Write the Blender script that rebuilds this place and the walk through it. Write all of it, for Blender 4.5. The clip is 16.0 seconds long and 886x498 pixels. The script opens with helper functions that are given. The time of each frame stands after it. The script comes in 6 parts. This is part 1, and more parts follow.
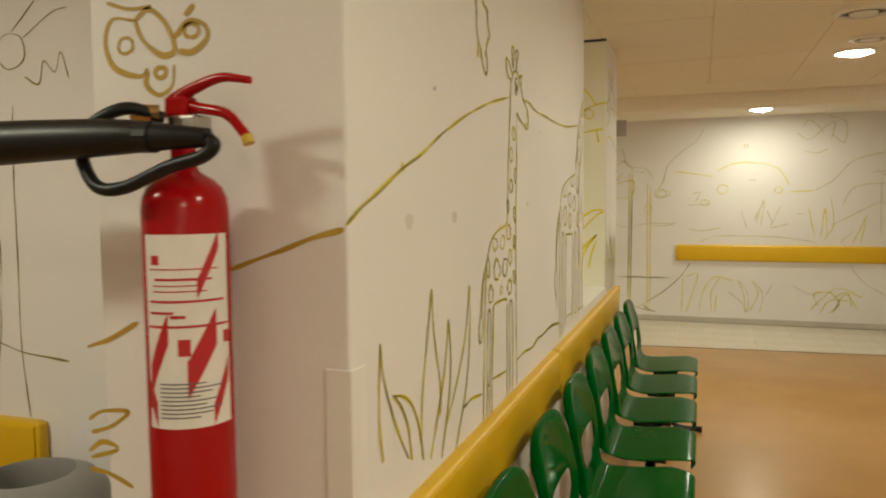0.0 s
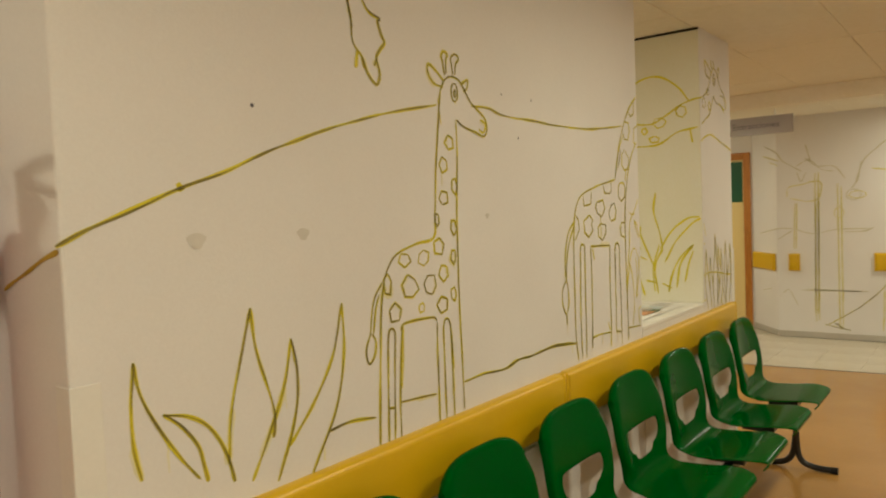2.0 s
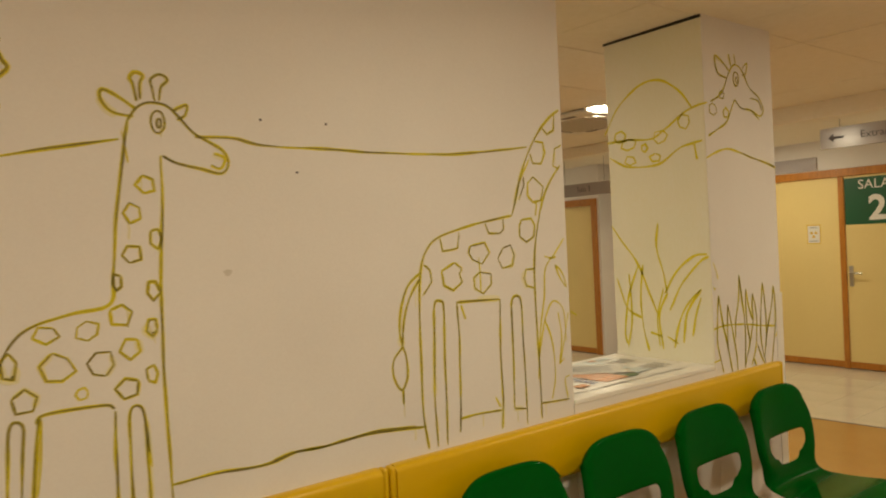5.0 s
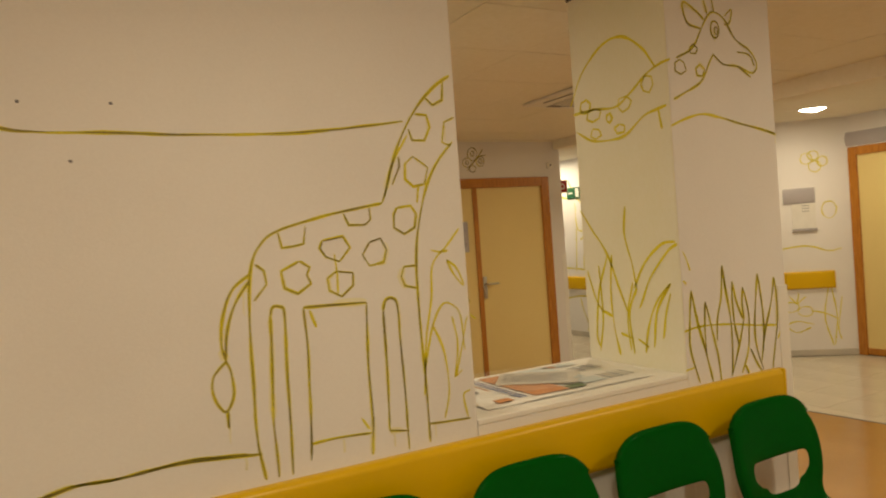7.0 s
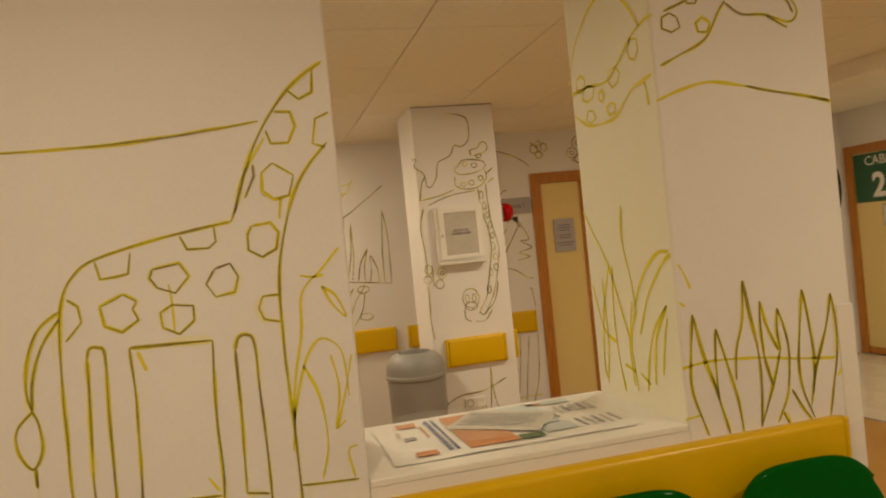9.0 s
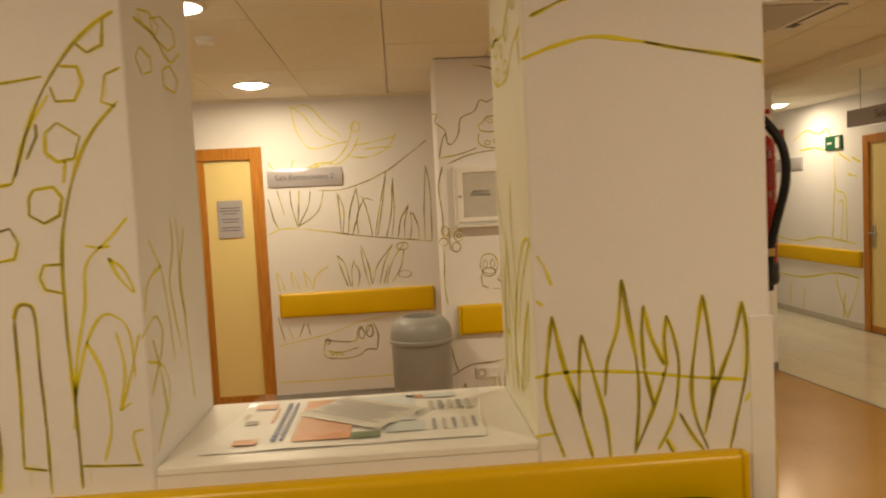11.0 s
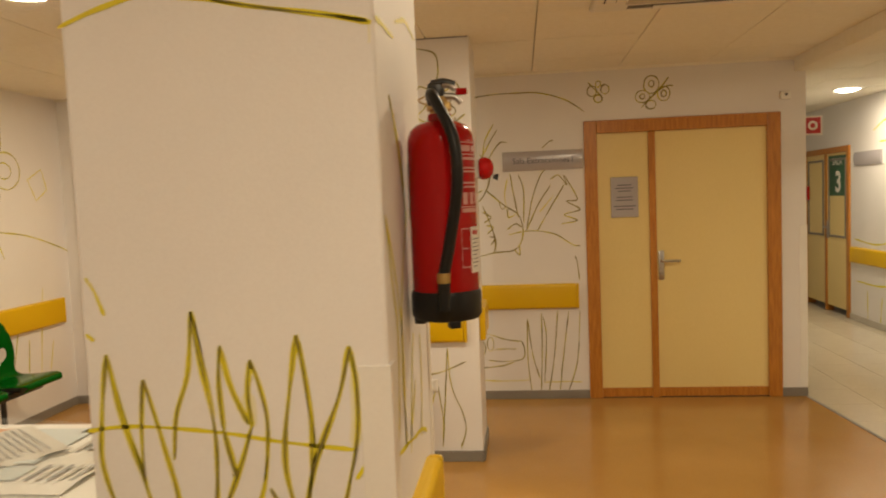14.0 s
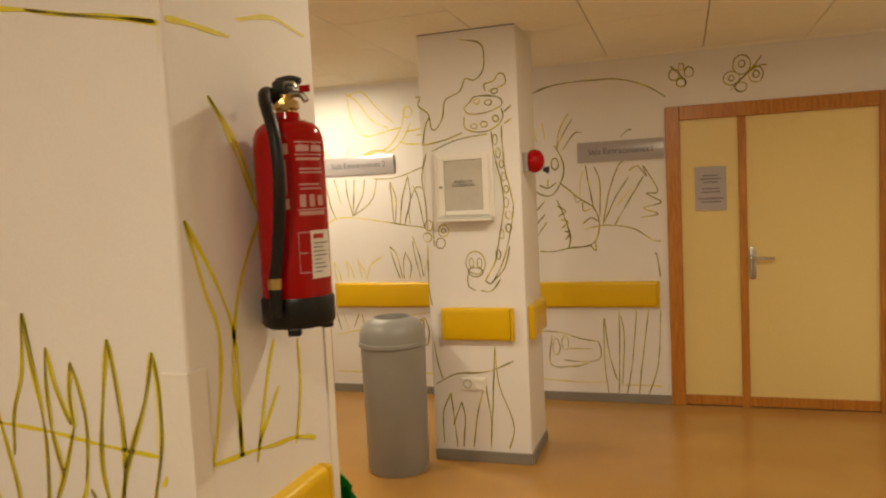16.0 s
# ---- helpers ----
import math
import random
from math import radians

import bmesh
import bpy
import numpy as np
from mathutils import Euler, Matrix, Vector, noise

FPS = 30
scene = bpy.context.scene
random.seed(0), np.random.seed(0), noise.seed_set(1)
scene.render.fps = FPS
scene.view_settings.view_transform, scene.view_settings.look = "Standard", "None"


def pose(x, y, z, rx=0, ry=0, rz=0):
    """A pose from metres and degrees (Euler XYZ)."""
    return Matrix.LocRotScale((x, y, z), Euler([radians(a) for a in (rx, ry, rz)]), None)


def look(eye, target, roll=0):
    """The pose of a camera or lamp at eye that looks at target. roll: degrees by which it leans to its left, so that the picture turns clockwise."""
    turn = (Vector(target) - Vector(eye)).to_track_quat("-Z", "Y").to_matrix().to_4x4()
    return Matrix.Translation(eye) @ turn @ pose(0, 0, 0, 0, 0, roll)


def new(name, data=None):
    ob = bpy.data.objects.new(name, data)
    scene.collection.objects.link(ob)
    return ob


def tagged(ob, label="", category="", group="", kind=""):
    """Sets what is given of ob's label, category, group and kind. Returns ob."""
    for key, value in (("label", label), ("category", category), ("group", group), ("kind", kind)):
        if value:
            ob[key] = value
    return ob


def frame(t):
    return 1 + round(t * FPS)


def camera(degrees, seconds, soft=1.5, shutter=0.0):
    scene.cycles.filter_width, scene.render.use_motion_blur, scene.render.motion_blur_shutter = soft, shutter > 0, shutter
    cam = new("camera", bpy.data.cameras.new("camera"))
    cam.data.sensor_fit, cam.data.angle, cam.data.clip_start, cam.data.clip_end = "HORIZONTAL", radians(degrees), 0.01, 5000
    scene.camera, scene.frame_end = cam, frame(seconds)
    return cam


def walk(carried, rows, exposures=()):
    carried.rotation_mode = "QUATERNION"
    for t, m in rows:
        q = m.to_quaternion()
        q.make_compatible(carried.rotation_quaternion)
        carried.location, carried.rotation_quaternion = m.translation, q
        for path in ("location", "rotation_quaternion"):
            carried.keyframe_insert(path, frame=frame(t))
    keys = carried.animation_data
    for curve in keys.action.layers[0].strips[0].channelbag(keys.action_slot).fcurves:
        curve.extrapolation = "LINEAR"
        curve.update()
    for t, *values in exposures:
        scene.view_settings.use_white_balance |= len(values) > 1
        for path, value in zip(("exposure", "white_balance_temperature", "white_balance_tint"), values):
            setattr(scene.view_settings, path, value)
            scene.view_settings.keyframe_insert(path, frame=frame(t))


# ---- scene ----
cam = camera(62.8, 16.0, soft=2.0, shutter=0.5)
PATH = [
    (0, (0.242, 0.080, 1.560), (-0.428, 1.960, 1.421), -0.6),
    (0.5, (0.433, 0.161, 1.552), (-0.301, 2.018, 1.442), -1.2),
    (1, (0.592, 0.335, 1.545), (-0.192, 2.175, 1.514), -2.0),
    (1.5, (0.790, 0.478, 1.545), (-0.268, 2.175, 1.490), -1.9),
    (2, (0.970, 0.574, 1.546), (-0.240, 2.163, 1.453), -2.3),
    (2.5, (1.07, 0.746, 1.545), (-0.229, 2.267, 1.463), -2.6),
    (3, (1.156, 0.952, 1.582), (-0.204, 2.418, 1.556), -2.4),
    (3.5, (1.316, 1.182, 1.575), (-0.208, 2.475, 1.512), -2.1),
    (4, (1.42, 1.375, 1.594), (-0.105, 2.665, 1.487), -3.7),
    (4.5, (1.455, 1.601, 1.595), (-0.095, 2.865, 1.547), -2.8),
    (7, (1.567, 2.635, 1.565), (-0.185, 3.598, 1.526), -4.1),
    (7.5, (1.579, 2.86, 1.565), (-0.214, 3.746, 1.53), -2.6),
    (8, (1.497, 3.087, 1.584), (-0.337, 3.883, 1.566), -2.5),
    (8.5, (1.489, 3.315, 1.566), (-0.405, 3.957, 1.563), -4.9),
    (11, (1.362, 4.334, 1.577), (-0.631, 4.454, 1.45), -2.9),
    (11.5, (1.338, 4.519, 1.561), (-0.651, 4.676, 1.428), -4.0),
    (12, (1.229, 4.716, 1.573), (-0.757, 4.928, 1.459), -3.0),
    (12.5, (1.145, 4.88, 1.564), (-0.852, 4.934, 1.468), -4.5),
    (13, (1.087, 5.109, 1.568), (-0.908, 5.108, 1.428), -3.7),
    (13.5, (1.061, 5.309, 1.564), (-0.923, 5.112, 1.405), -2.8),
    (14, (0.939, 5.455, 1.559), (-1.045, 5.239, 1.424), -2.3),
    (14.5, (0.879, 5.609, 1.577), (-1.094, 5.3, 1.472), -3.2),
    (15, (0.879, 5.822, 1.582), (-1.07, 5.401, 1.431), -2.1),
    (15.5, (0.824, 5.938, 1.568), (-1.09, 5.394, 1.366), -2.6),
    (16, (0.723, 6.037, 1.553), (-1.171, 5.41, 1.412), -2.8),
]

EXPOSURES = [(0.0, -0.07, 5950, 0), (2.0, -0.14, 6120, 0), (3.5, -0.19, 6450, 2), (7.0, -0.38, 7100, 8), (8.0, -0.39, 7250, 9), (8.6, -0.39, 7280, 10), (11.0, -0.43, 7300, 11), (12.3, -0.43, 7150, 12), (13.2, -0.10, 6900, 11), (15.0, -0.08, 6800, 10), (16.0, -0.08, 6800, 10)]
walk(cam, [(t, look(eye, target, roll)) for t, eye, target, roll in PATH], EXPOSURES)

# ---- light ----
world = bpy.data.worlds.new("world")
scene.world = world
world.use_nodes = True
world.node_tree.nodes["Background"].inputs[0].default_value = (1.0, 0.8, 0.6, 1)
world.node_tree.nodes["Background"].inputs[1].default_value = 0.02

CEIL_C = 2.50        # corridor ceiling height


def hall_z(x):
    """Height of the hall's ceiling, which sags a little towards the west wall."""
    return 2.483 + 0.035 * min(1.0, max(0.0, (x + 3.9) / 3.3))


LAMP_WATTS = 20.0
LAMP_RGB = (1.0, 0.855, 0.615)
# x, y, ceiling height of every round downlight
# unseen, added to light the hall: y 3.20, 0.70, -1.40 and x -1.75
DOWNLIGHTS = [(x, y, hall_z(x)) for x, y in ((1.20, 5.70), (1.20, 3.20), (1.20, 0.70), (-1.97, 3.40), (-3.92, 3.35), (-1.97, 5.95), (-1.75, 0.10), (1.20, -1.40))]
DOWNLIGHTS += [(0.84, 8.79, CEIL_C), (-2.70, 9.03, CEIL_C), (-6.75, 8.72, CEIL_C)]


# ---- materials ----
def node_mat(name):
    m = bpy.data.materials.new(name)
    m.use_nodes = True
    nt = m.node_tree
    return m, nt, nt.nodes["Principled BSDF"]


def add(nt, kind, **props):
    n = nt.nodes.new(kind)
    for k, v in props.items():
        n.inputs[k].default_value = v
    return n


def ramp(nt, fac, stops):
    r = nt.nodes.new("ShaderNodeValToRGB")
    while len(r.color_ramp.elements) < len(stops):
        r.color_ramp.elements.new(0.5)
    for e, (p, c) in zip(r.color_ramp.elements, stops):
        e.position, e.color = p, (*c, 1)
    nt.links.new(fac, r.inputs["Fac"])
    return r


def coords(nt, scale=(1, 1, 1)):
    tc = nt.nodes.new("ShaderNodeTexCoord")
    mp = nt.nodes.new("ShaderNodeMapping")
    mp.inputs["Scale"].default_value = scale
    nt.links.new(tc.outputs["Object"], mp.inputs["Vector"])
    return mp.outputs["Vector"]


def surface(name, a, b, rough=0.6, scale=3.0, fine=60.0, bump=0.1, metal=0.0, stretch=(1, 1, 1), rough_var=0.1, dist=0.002, coat=0.0, spec=0.5):
    """Two-tone surface: broad blotches between a and b, fine grain in relief and gloss."""
    m, nt, p = node_mat(name)
    vec = coords(nt, stretch)
    n1 = add(nt, "ShaderNodeTexNoise", Scale=scale, Detail=5.0)
    n2 = add(nt, "ShaderNodeTexNoise", Scale=fine, Detail=3.0)
    for n in (n1, n2):
        nt.links.new(vec, n.inputs["Vector"])
    mix = add(nt, "ShaderNodeMix")
    mix.data_type = "FLOAT"
    mix.inputs[0].default_value = 0.3
    nt.links.new(n1.outputs["Fac"], mix.inputs[2])
    nt.links.new(n2.outputs["Fac"], mix.inputs[3])
    r = ramp(nt, mix.outputs[0], [(0.32, a), (0.68, b)])
    nt.links.new(r.outputs["Color"], p.inputs["Base Color"])
    mr = add(nt, "ShaderNodeMapRange")
    mr.inputs["To Min"].default_value = max(0.02, rough - rough_var)
    mr.inputs["To Max"].default_value = min(1.0, rough + rough_var)
    nt.links.new(n1.outputs["Fac"], mr.inputs["Value"])
    nt.links.new(mr.outputs["Result"], p.inputs["Roughness"])
    p.inputs["Metallic"].default_value = metal
    p.inputs["Coat Weight"].default_value = coat
    p.inputs["Coat Roughness"].default_value = 0.08
    p.inputs["Specular IOR Level"].default_value = spec
    if bump:
        bp = add(nt, "ShaderNodeBump", Strength=bump, Distance=dist)
        nt.links.new(n2.outputs["Fac"], bp.inputs["Height"])
        nt.links.new(bp.outputs["Normal"], p.inputs["Normal"])
    return m


def glow(name, rgb, strength):
    m, nt, p = node_mat(name)
    p.inputs["Base Color"].default_value = (*rgb, 1)
    p.inputs["Emission Color"].default_value = (*rgb, 1)
    p.inputs["Emission Strength"].default_value = strength
    return m


M_WALL = surface("wall_paint", (0.75, 0.725, 0.715), (0.82, 0.80, 0.79), 0.62, 1.4, 160, 0.25, dist=0.0015)
M_JAMB = surface("yellow_washed_paint", (0.78, 0.755, 0.56), (0.83, 0.81, 0.70), 0.62, 2.2, 120, 0.25, dist=0.0015, stretch=(1, 1, 0.4))
M_CEIL = surface("ceiling_tile", (0.85, 0.805, 0.70), (0.90, 0.86, 0.77), 0.9, 30, 220, 0.5, dist=0.001)
M_FLOOR = surface("brown_linoleum", (0.375, 0.195, 0.048), (0.47, 0.255, 0.072), 0.19, 1.6, 90, 0.05, rough_var=0.07, dist=0.0006)
M_TILE = surface("pale_floor_tile", (0.60, 0.54, 0.43), (0.70, 0.64, 0.53), 0.16, 2.5, 40, 0.04, rough_var=0.06, dist=0.0006)
M_GROUT = surface("pale_grout", (0.50, 0.45, 0.36), (0.58, 0.53, 0.43), 0.6, 4, 60, 0.05)
M_RAIL = surface("yellow_rail_vinyl", (0.66, 0.405, 0.0015), (0.72, 0.45, 0.003), 0.34, 2.0, 140, 0.04, dist=0.0006)
M_PLINTH = surface("pale_grey_skirting", (0.46, 0.43, 0.38), (0.56, 0.52, 0.46), 0.5, 4, 80, 0.1)
M_SKIRT = surface("grey_skirting", (0.20, 0.18, 0.16), (0.26, 0.24, 0.21), 0.5, 4, 80, 0.1)
M_WOOD = surface("orange_pine", (0.36, 0.125, 0.014), (0.56, 0.235, 0.036), 0.34, 9, 70, 0.12, stretch=(6, 6, 0.7), dist=0.0008)
M_LEAF = surface("cream_door_laminate", (0.75, 0.59, 0.25), (0.81, 0.65, 0.29), 0.42, 1.2, 120, 0.05, stretch=(1, 1, 0.5))
M_STEEL = surface("brushed_steel", (0.42, 0.40, 0.37), (0.52, 0.50, 0.47), 0.34, 6, 200, 0.06, metal=1.0)
M_GREEN = surface("green_polypropylene", (0.0004, 0.070, 0.005), (0.0008, 0.090, 0.007), 0.11, 3, 50, 0.01, rough_var=0.03, spec=0.04)
M_BLACK = surface("black_enamel", (0.012, 0.012, 0.012), (0.02, 0.02, 0.02), 0.35, 6, 120, 0.05)
M_RUBBER = surface("black_rubber", (0.006, 0.006, 0.006), (0.012, 0.012, 0.012), 0.42, 9, 150, 0.1, spec=0.3)
M_RED = surface("red_enamel", (0.33, 0.003, 0.004), (0.39, 0.004, 0.006), 0.17, 4, 60, 0.02, spec=0.28)
M_BRASS = surface("worn_brass", (0.45, 0.30, 0.10), (0.58, 0.42, 0.18), 0.3, 8, 90, 0.05, metal=1.0)
M_GREY = surface("grey_bin_plastic", (0.25, 0.245, 0.235), (0.30, 0.295, 0.28), 0.38, 4, 160, 0.08, rough_var=0.08)
M_SIGN = surface("silver_sign", (0.39, 0.365, 0.38), (0.45, 0.42, 0.44), 0.2, 2, 100, 0.02, metal=0.05, rough_var=0.04)
M_INK = surface("grey_lettering", (0.10, 0.09, 0.11), (0.14, 0.13, 0.15), 0.6, 5, 60, 0)
M_SIGNGREEN = surface("green_sign_film", (0.006, 0.085, 0.035), (0.008, 0.10, 0.042), 0.4, 3, 90, 0.02)
M_WHITE = surface("white_plastic", (0.78, 0.76, 0.72), (0.84, 0.82, 0.78), 0.4, 5, 120, 0.03)
M_PAPER = surface("paper", (0.76, 0.75, 0.72), (0.83, 0.82, 0.79), 0.5, 6, 90, 0.05)
M_YELLOWTIP = surface("yellow_plastic", (0.55, 0.38, 0.02), (0.62, 0.44, 0.04), 0.4, 5, 90, 0)
M_GLOW = glow("lamp_glass", (1.0, 0.91, 0.74), 34.0)


# ---- building helpers ----
def box(bm, x0, x1, y0, y1, z0, z1, bevel=0.0, seg=2):
    vs = [bm.verts.new((x, y, z)) for x in (x0, x1) for y in (y0, y1) for z in (z0, z1)]
    fs = [bm.faces.new([vs[i] for i in q]) for q in ((0, 1, 3, 2), (4, 6, 7, 5), (0, 4, 5, 1), (2, 3, 7, 6), (0, 2, 6, 4), (1, 5, 7, 3))]
    if bevel:
        es = list({e for f in fs for e in f.edges})
        bmesh.ops.bevel(bm, geom=es, offset=bevel, segments=seg, profile=0.5, affect="EDGES")
    return bm


def boxes(*items):
    bm = bmesh.new()
    for it in items:
        box(bm, *it)
    return bm


def lathe(profile, seg=32, cx=0.0, cy=0.0, bm=None):
    """Turns (radius, z) pairs round the vertical axis."""
    bm = bm or bmesh.new()
    rings = []
    for r, z in profile:
        if r < 1e-5:
            rings.append([bm.verts.new((cx, cy, z))])
        else:
            rings.append([bm.verts.new((cx + r * math.cos(2 * math.pi * k / seg), cy + r * math.sin(2 * math.pi * k / seg), z)) for k in range(seg)])
    for a, b in zip(rings, rings[1:]):
        for k in range(seg):
            l = (k + 1) % seg
            if len(a) == 1 and len(b) == 1:
                continue
            if len(a) == 1:
                bm.faces.new((a[0], b[l], b[k]))
            elif len(b) == 1:
                bm.faces.new((a[k], a[l], b[0]))
            else:
                bm.faces.new((a[k], a[l], b[l], b[k]))
    bmesh.ops.recalc_face_normals(bm, faces=bm.faces)
    return bm


def smooth_points(pts, steps=6):
    """A Catmull-Rom curve through a few control points."""
    p = [Vector(q) for q in pts]
    if len(p) < 3:
        return [p[0].lerp(p[-1], k / steps) for k in range(steps + 1)]
    p = [p[0] * 2 - p[1]] + p + [p[-1] * 2 - p[-2]]
    out = []
    for a, b, c, d in zip(p, p[1:], p[2:], p[3:]):
        for k in range(steps):
            t = k / steps
            out.append(0.5 * ((2 * b) + (c - a) * t + (2 * a - 5 * b + 4 * c - d) * t * t + (3 * b - a - 3 * c + d) * t ** 3))
    return out + [p[-2]]


def tube(pts, r, seg=10, bm=None, steps=6, smooth=True):
    """A round bar or hose along control points; r is a radius, or one for each end."""
    bm = bm or bmesh.new()
    path = smooth_points(pts, steps) if smooth else [Vector(q) for q in pts]
    r0, r1 = r if isinstance(r, tuple) else (r, r)
    rings, side = [], None
    for i, q in enumerate(path):
        ahead = (path[min(i + 1, len(path) - 1)] - path[max(i - 1, 0)]).normalized()
        if side is None:
            side = ahead.cross(Vector((0, 0, 1)) if abs(ahead.z) < 0.9 else Vector((1, 0, 0))).normalized()
        side = (side - ahead * side.dot(ahead)).normalized()
        up = ahead.cross(side)
        rad = r0 + (r1 - r0) * i / (len(path) - 1)
        rings.append([bm.verts.new(q + rad * (math.cos(2 * math.pi * k / seg) * side + math.sin(2 * math.pi * k / seg) * up)) for k in range(seg)])
    for a, b in zip(rings, rings[1:]):
        for k in range(seg):
            bm.faces.new((a[k], a[(k + 1) % seg], b[(k + 1) % seg], b[k]))
    bm.faces.new(rings[0][::-1]), bm.faces.new(rings[-1])
    bmesh.ops.recalc_face_normals(bm, faces=bm.faces)
    return bm


def mesh_of(name, bm, material, smooth=False):
    me = bpy.data.meshes.new(name)
    bm.to_mesh(me)
    bm.free()
    for m in material if isinstance(material, (list, tuple)) else (material,):
        me.materials.append(m)
    if smooth:
        me.shade_smooth()
        me.set_sharp_from_angle(angle=radians(38))
    return me


def part(name, bm, material, parent=None, label="", smooth=False):
    ob = new(name, mesh_of(name, bm, material, smooth))
    if parent:
        ob.parent = parent
    return tagged(ob, label)


def thing(name, m, label, category, group="", kind=""):
    ob = new(name)
    ob.matrix_basis = m
    ob.empty_display_size = 0.1
    return tagged(ob, label, category, group, kind)


def structure(name, bm, material, label="", smooth=False):
    return tagged(part(name, bm, material, None, label, smooth), kind="structure")


def text_mesh(body, size, depth=0.0008, bold=0.0):
    """Lettering as a bmesh in the local x-z plane, facing -y, centred on the origin."""
    cu = bpy.data.curves.new("lettering", "FONT")
    cu.body, cu.size, cu.align_x, cu.align_y, cu.extrude, cu.resolution_u = body, size, "CENTER", "CENTER", depth, 3
    cu.offset = bold
    ob = bpy.data.objects.new("lettering", cu)
    me = ob.to_mesh()
    bm = bmesh.new()
    bm.from_mesh(me)
    ob.to_mesh_clear()
    bpy.data.objects.remove(ob)
    bpy.data.curves.remove(cu)
    bm.transform(Matrix.Rotation(radians(90), 4, "X"))
    return bm


# wall frames: local x runs along the wall, local -y points out of it into the room, z is up
def west(u=0.0, x=-4.62):
    return pose(x, u, 0, 0, 0, 90)       # wall facing +x


def north(u=0.0, y=10.06):
    return pose(u, y, 0)                 # wall facing -y


def east_back(u=0.0, x=-0.85):
    return pose(x, u, 0, 0, 0, -90)      # wall facing -x


def south(u=0.0, y=1.76):
    return pose(u, y, 0, 0, 0, 180)      # wall facing +y


# ---- plan ----
XF, XB = -0.315, -0.85            # faces of the long partition
Y0, YJ, YP, Y1 = 1.172, 3.747, 4.64, 5.214   # partition's end, opening, pillar, pillar's end
XW = -4.62                        # wall with the two extraction-room doors
YS0, YS1 = 1.64, 1.76             # cross wall
YC = 7.53                         # hall / corridor line
YN, YM, YN2 = 10.06, 9.50, 9.22  # corridor's far wall and its nearer parts
XM, XD = -4.82, -3.52              # where those parts end
DIAG = pose(XD, YM, 0, 0, 0, math.degrees(math.atan2(0.56, 0.50)))   # splayed wall between them
YMU, XR0, XR1 = 9.55, -1.41, -1.02          # painted wall past the door recess, and the splay that leads to it
DIAG_EAST = pose(XR0, YN, 0, 0, 0, math.degrees(math.atan2(YMU - YN, XR1 - XR0)))
SPLAY_EAST = math.hypot(YMU - YN, XR1 - XR0)
MURAL = pose(0.0315, YMU, 0.0806) @ Matrix.Diagonal((0.9475, 1, 0.9475, 1))
XE, YB, XCW = 3.2, -2.0, -10.0    # closing walls
SILL = 1.0


def lino_edge(x):
    """The brown floor ends on a line that runs a little askew to the hall."""
    return 7.51 + 0.08 * (x + 4.62)


def wall_x(name, y0, y1, x0, x1, z1, gaps=(), material=None):
    """A wall along x with door gaps (from, to, height)."""
    bm, at = bmesh.new(), x0
    for a, b, hgt in sorted(gaps):
        box(bm, at, a, y0, y1, 0, z1)
        box(bm, a, b, y0, y1, hgt, z1)
        at = b
    box(bm, at, x1, y0, y1, 0, z1)
    return structure(name, bm, material or M_WALL)


def wall_y(name, x0, x1, y0, y1, z1, gaps=()):
    bm, at = bmesh.new(), y0
    for a, b, hgt in sorted(gaps):
        box(bm, x0, x1, at, a, 0, z1)
        box(bm, x0, x1, a, b, hgt, z1)
        at = b
    box(bm, x0, x1, at, y1, 0, z1)
    return structure(name, bm, M_WALL)


D1, D2 = (5.94, 7.35), (1.885, 3.265)             # doors in the west wall
DS2, DC, D3, DF = (-3.02, -1.43), (-4.78, -3.82), (-5.96, -4.86), (-9.2, -7.85)  # doors of the corridor
wall_y("wall_west", XW - 0.15, XW, YB, YC, 2.7, [(*D1, 2.1), (*D2, 2.1)])
wall_x("wall_corridor_south", YC - 0.15, YC, XCW, XW - 0.15, 2.7)
wall_x("wall_north", YN, YN + 0.15, -3.2, -1.22, 2.7, [(*DS2, 2.17)])
structure("wall_splay_east", boxes((-0.02, SPLAY_EAST, 0, 0.15, 0, 2.7)), M_WALL).matrix_basis = DIAG_EAST
wall_x("wall_north_east", YMU, YMU + 0.15, XR1, XE, 2.7)
structure("wall_splay", boxes((0, 0.76, 0, 0.15, 0, 2.7)), M_WALL).matrix_basis = DIAG
wall_x("wall_north_mid", YM, YM + 0.15, XM - 0.15, XD, 2.7, [(*DC, 2.13)])
wall_y("wall_return", XM - 0.15, XM, YN2 + 0.15, YM, 2.7)
wall_x("wall_north_near", YN2, YN2 + 0.15, XCW, XM, 2.7, [(*D3, 2.06), (*DF, 2.0)])
wall_y("wall_corridor_end", XCW - 0.15, XCW, YC - 0.15, YN2 + 0.15, 2.7)
wall_y("wall_east", XE, XE + 0.15, YB, YN, 2.7)
wall_x("wall_back", YB - 0.15, YB, XW - 0.15, XE + 0.15, 2.7)
wall_x("wall_cross", YS0, YS1, XW, XB, 2.7)

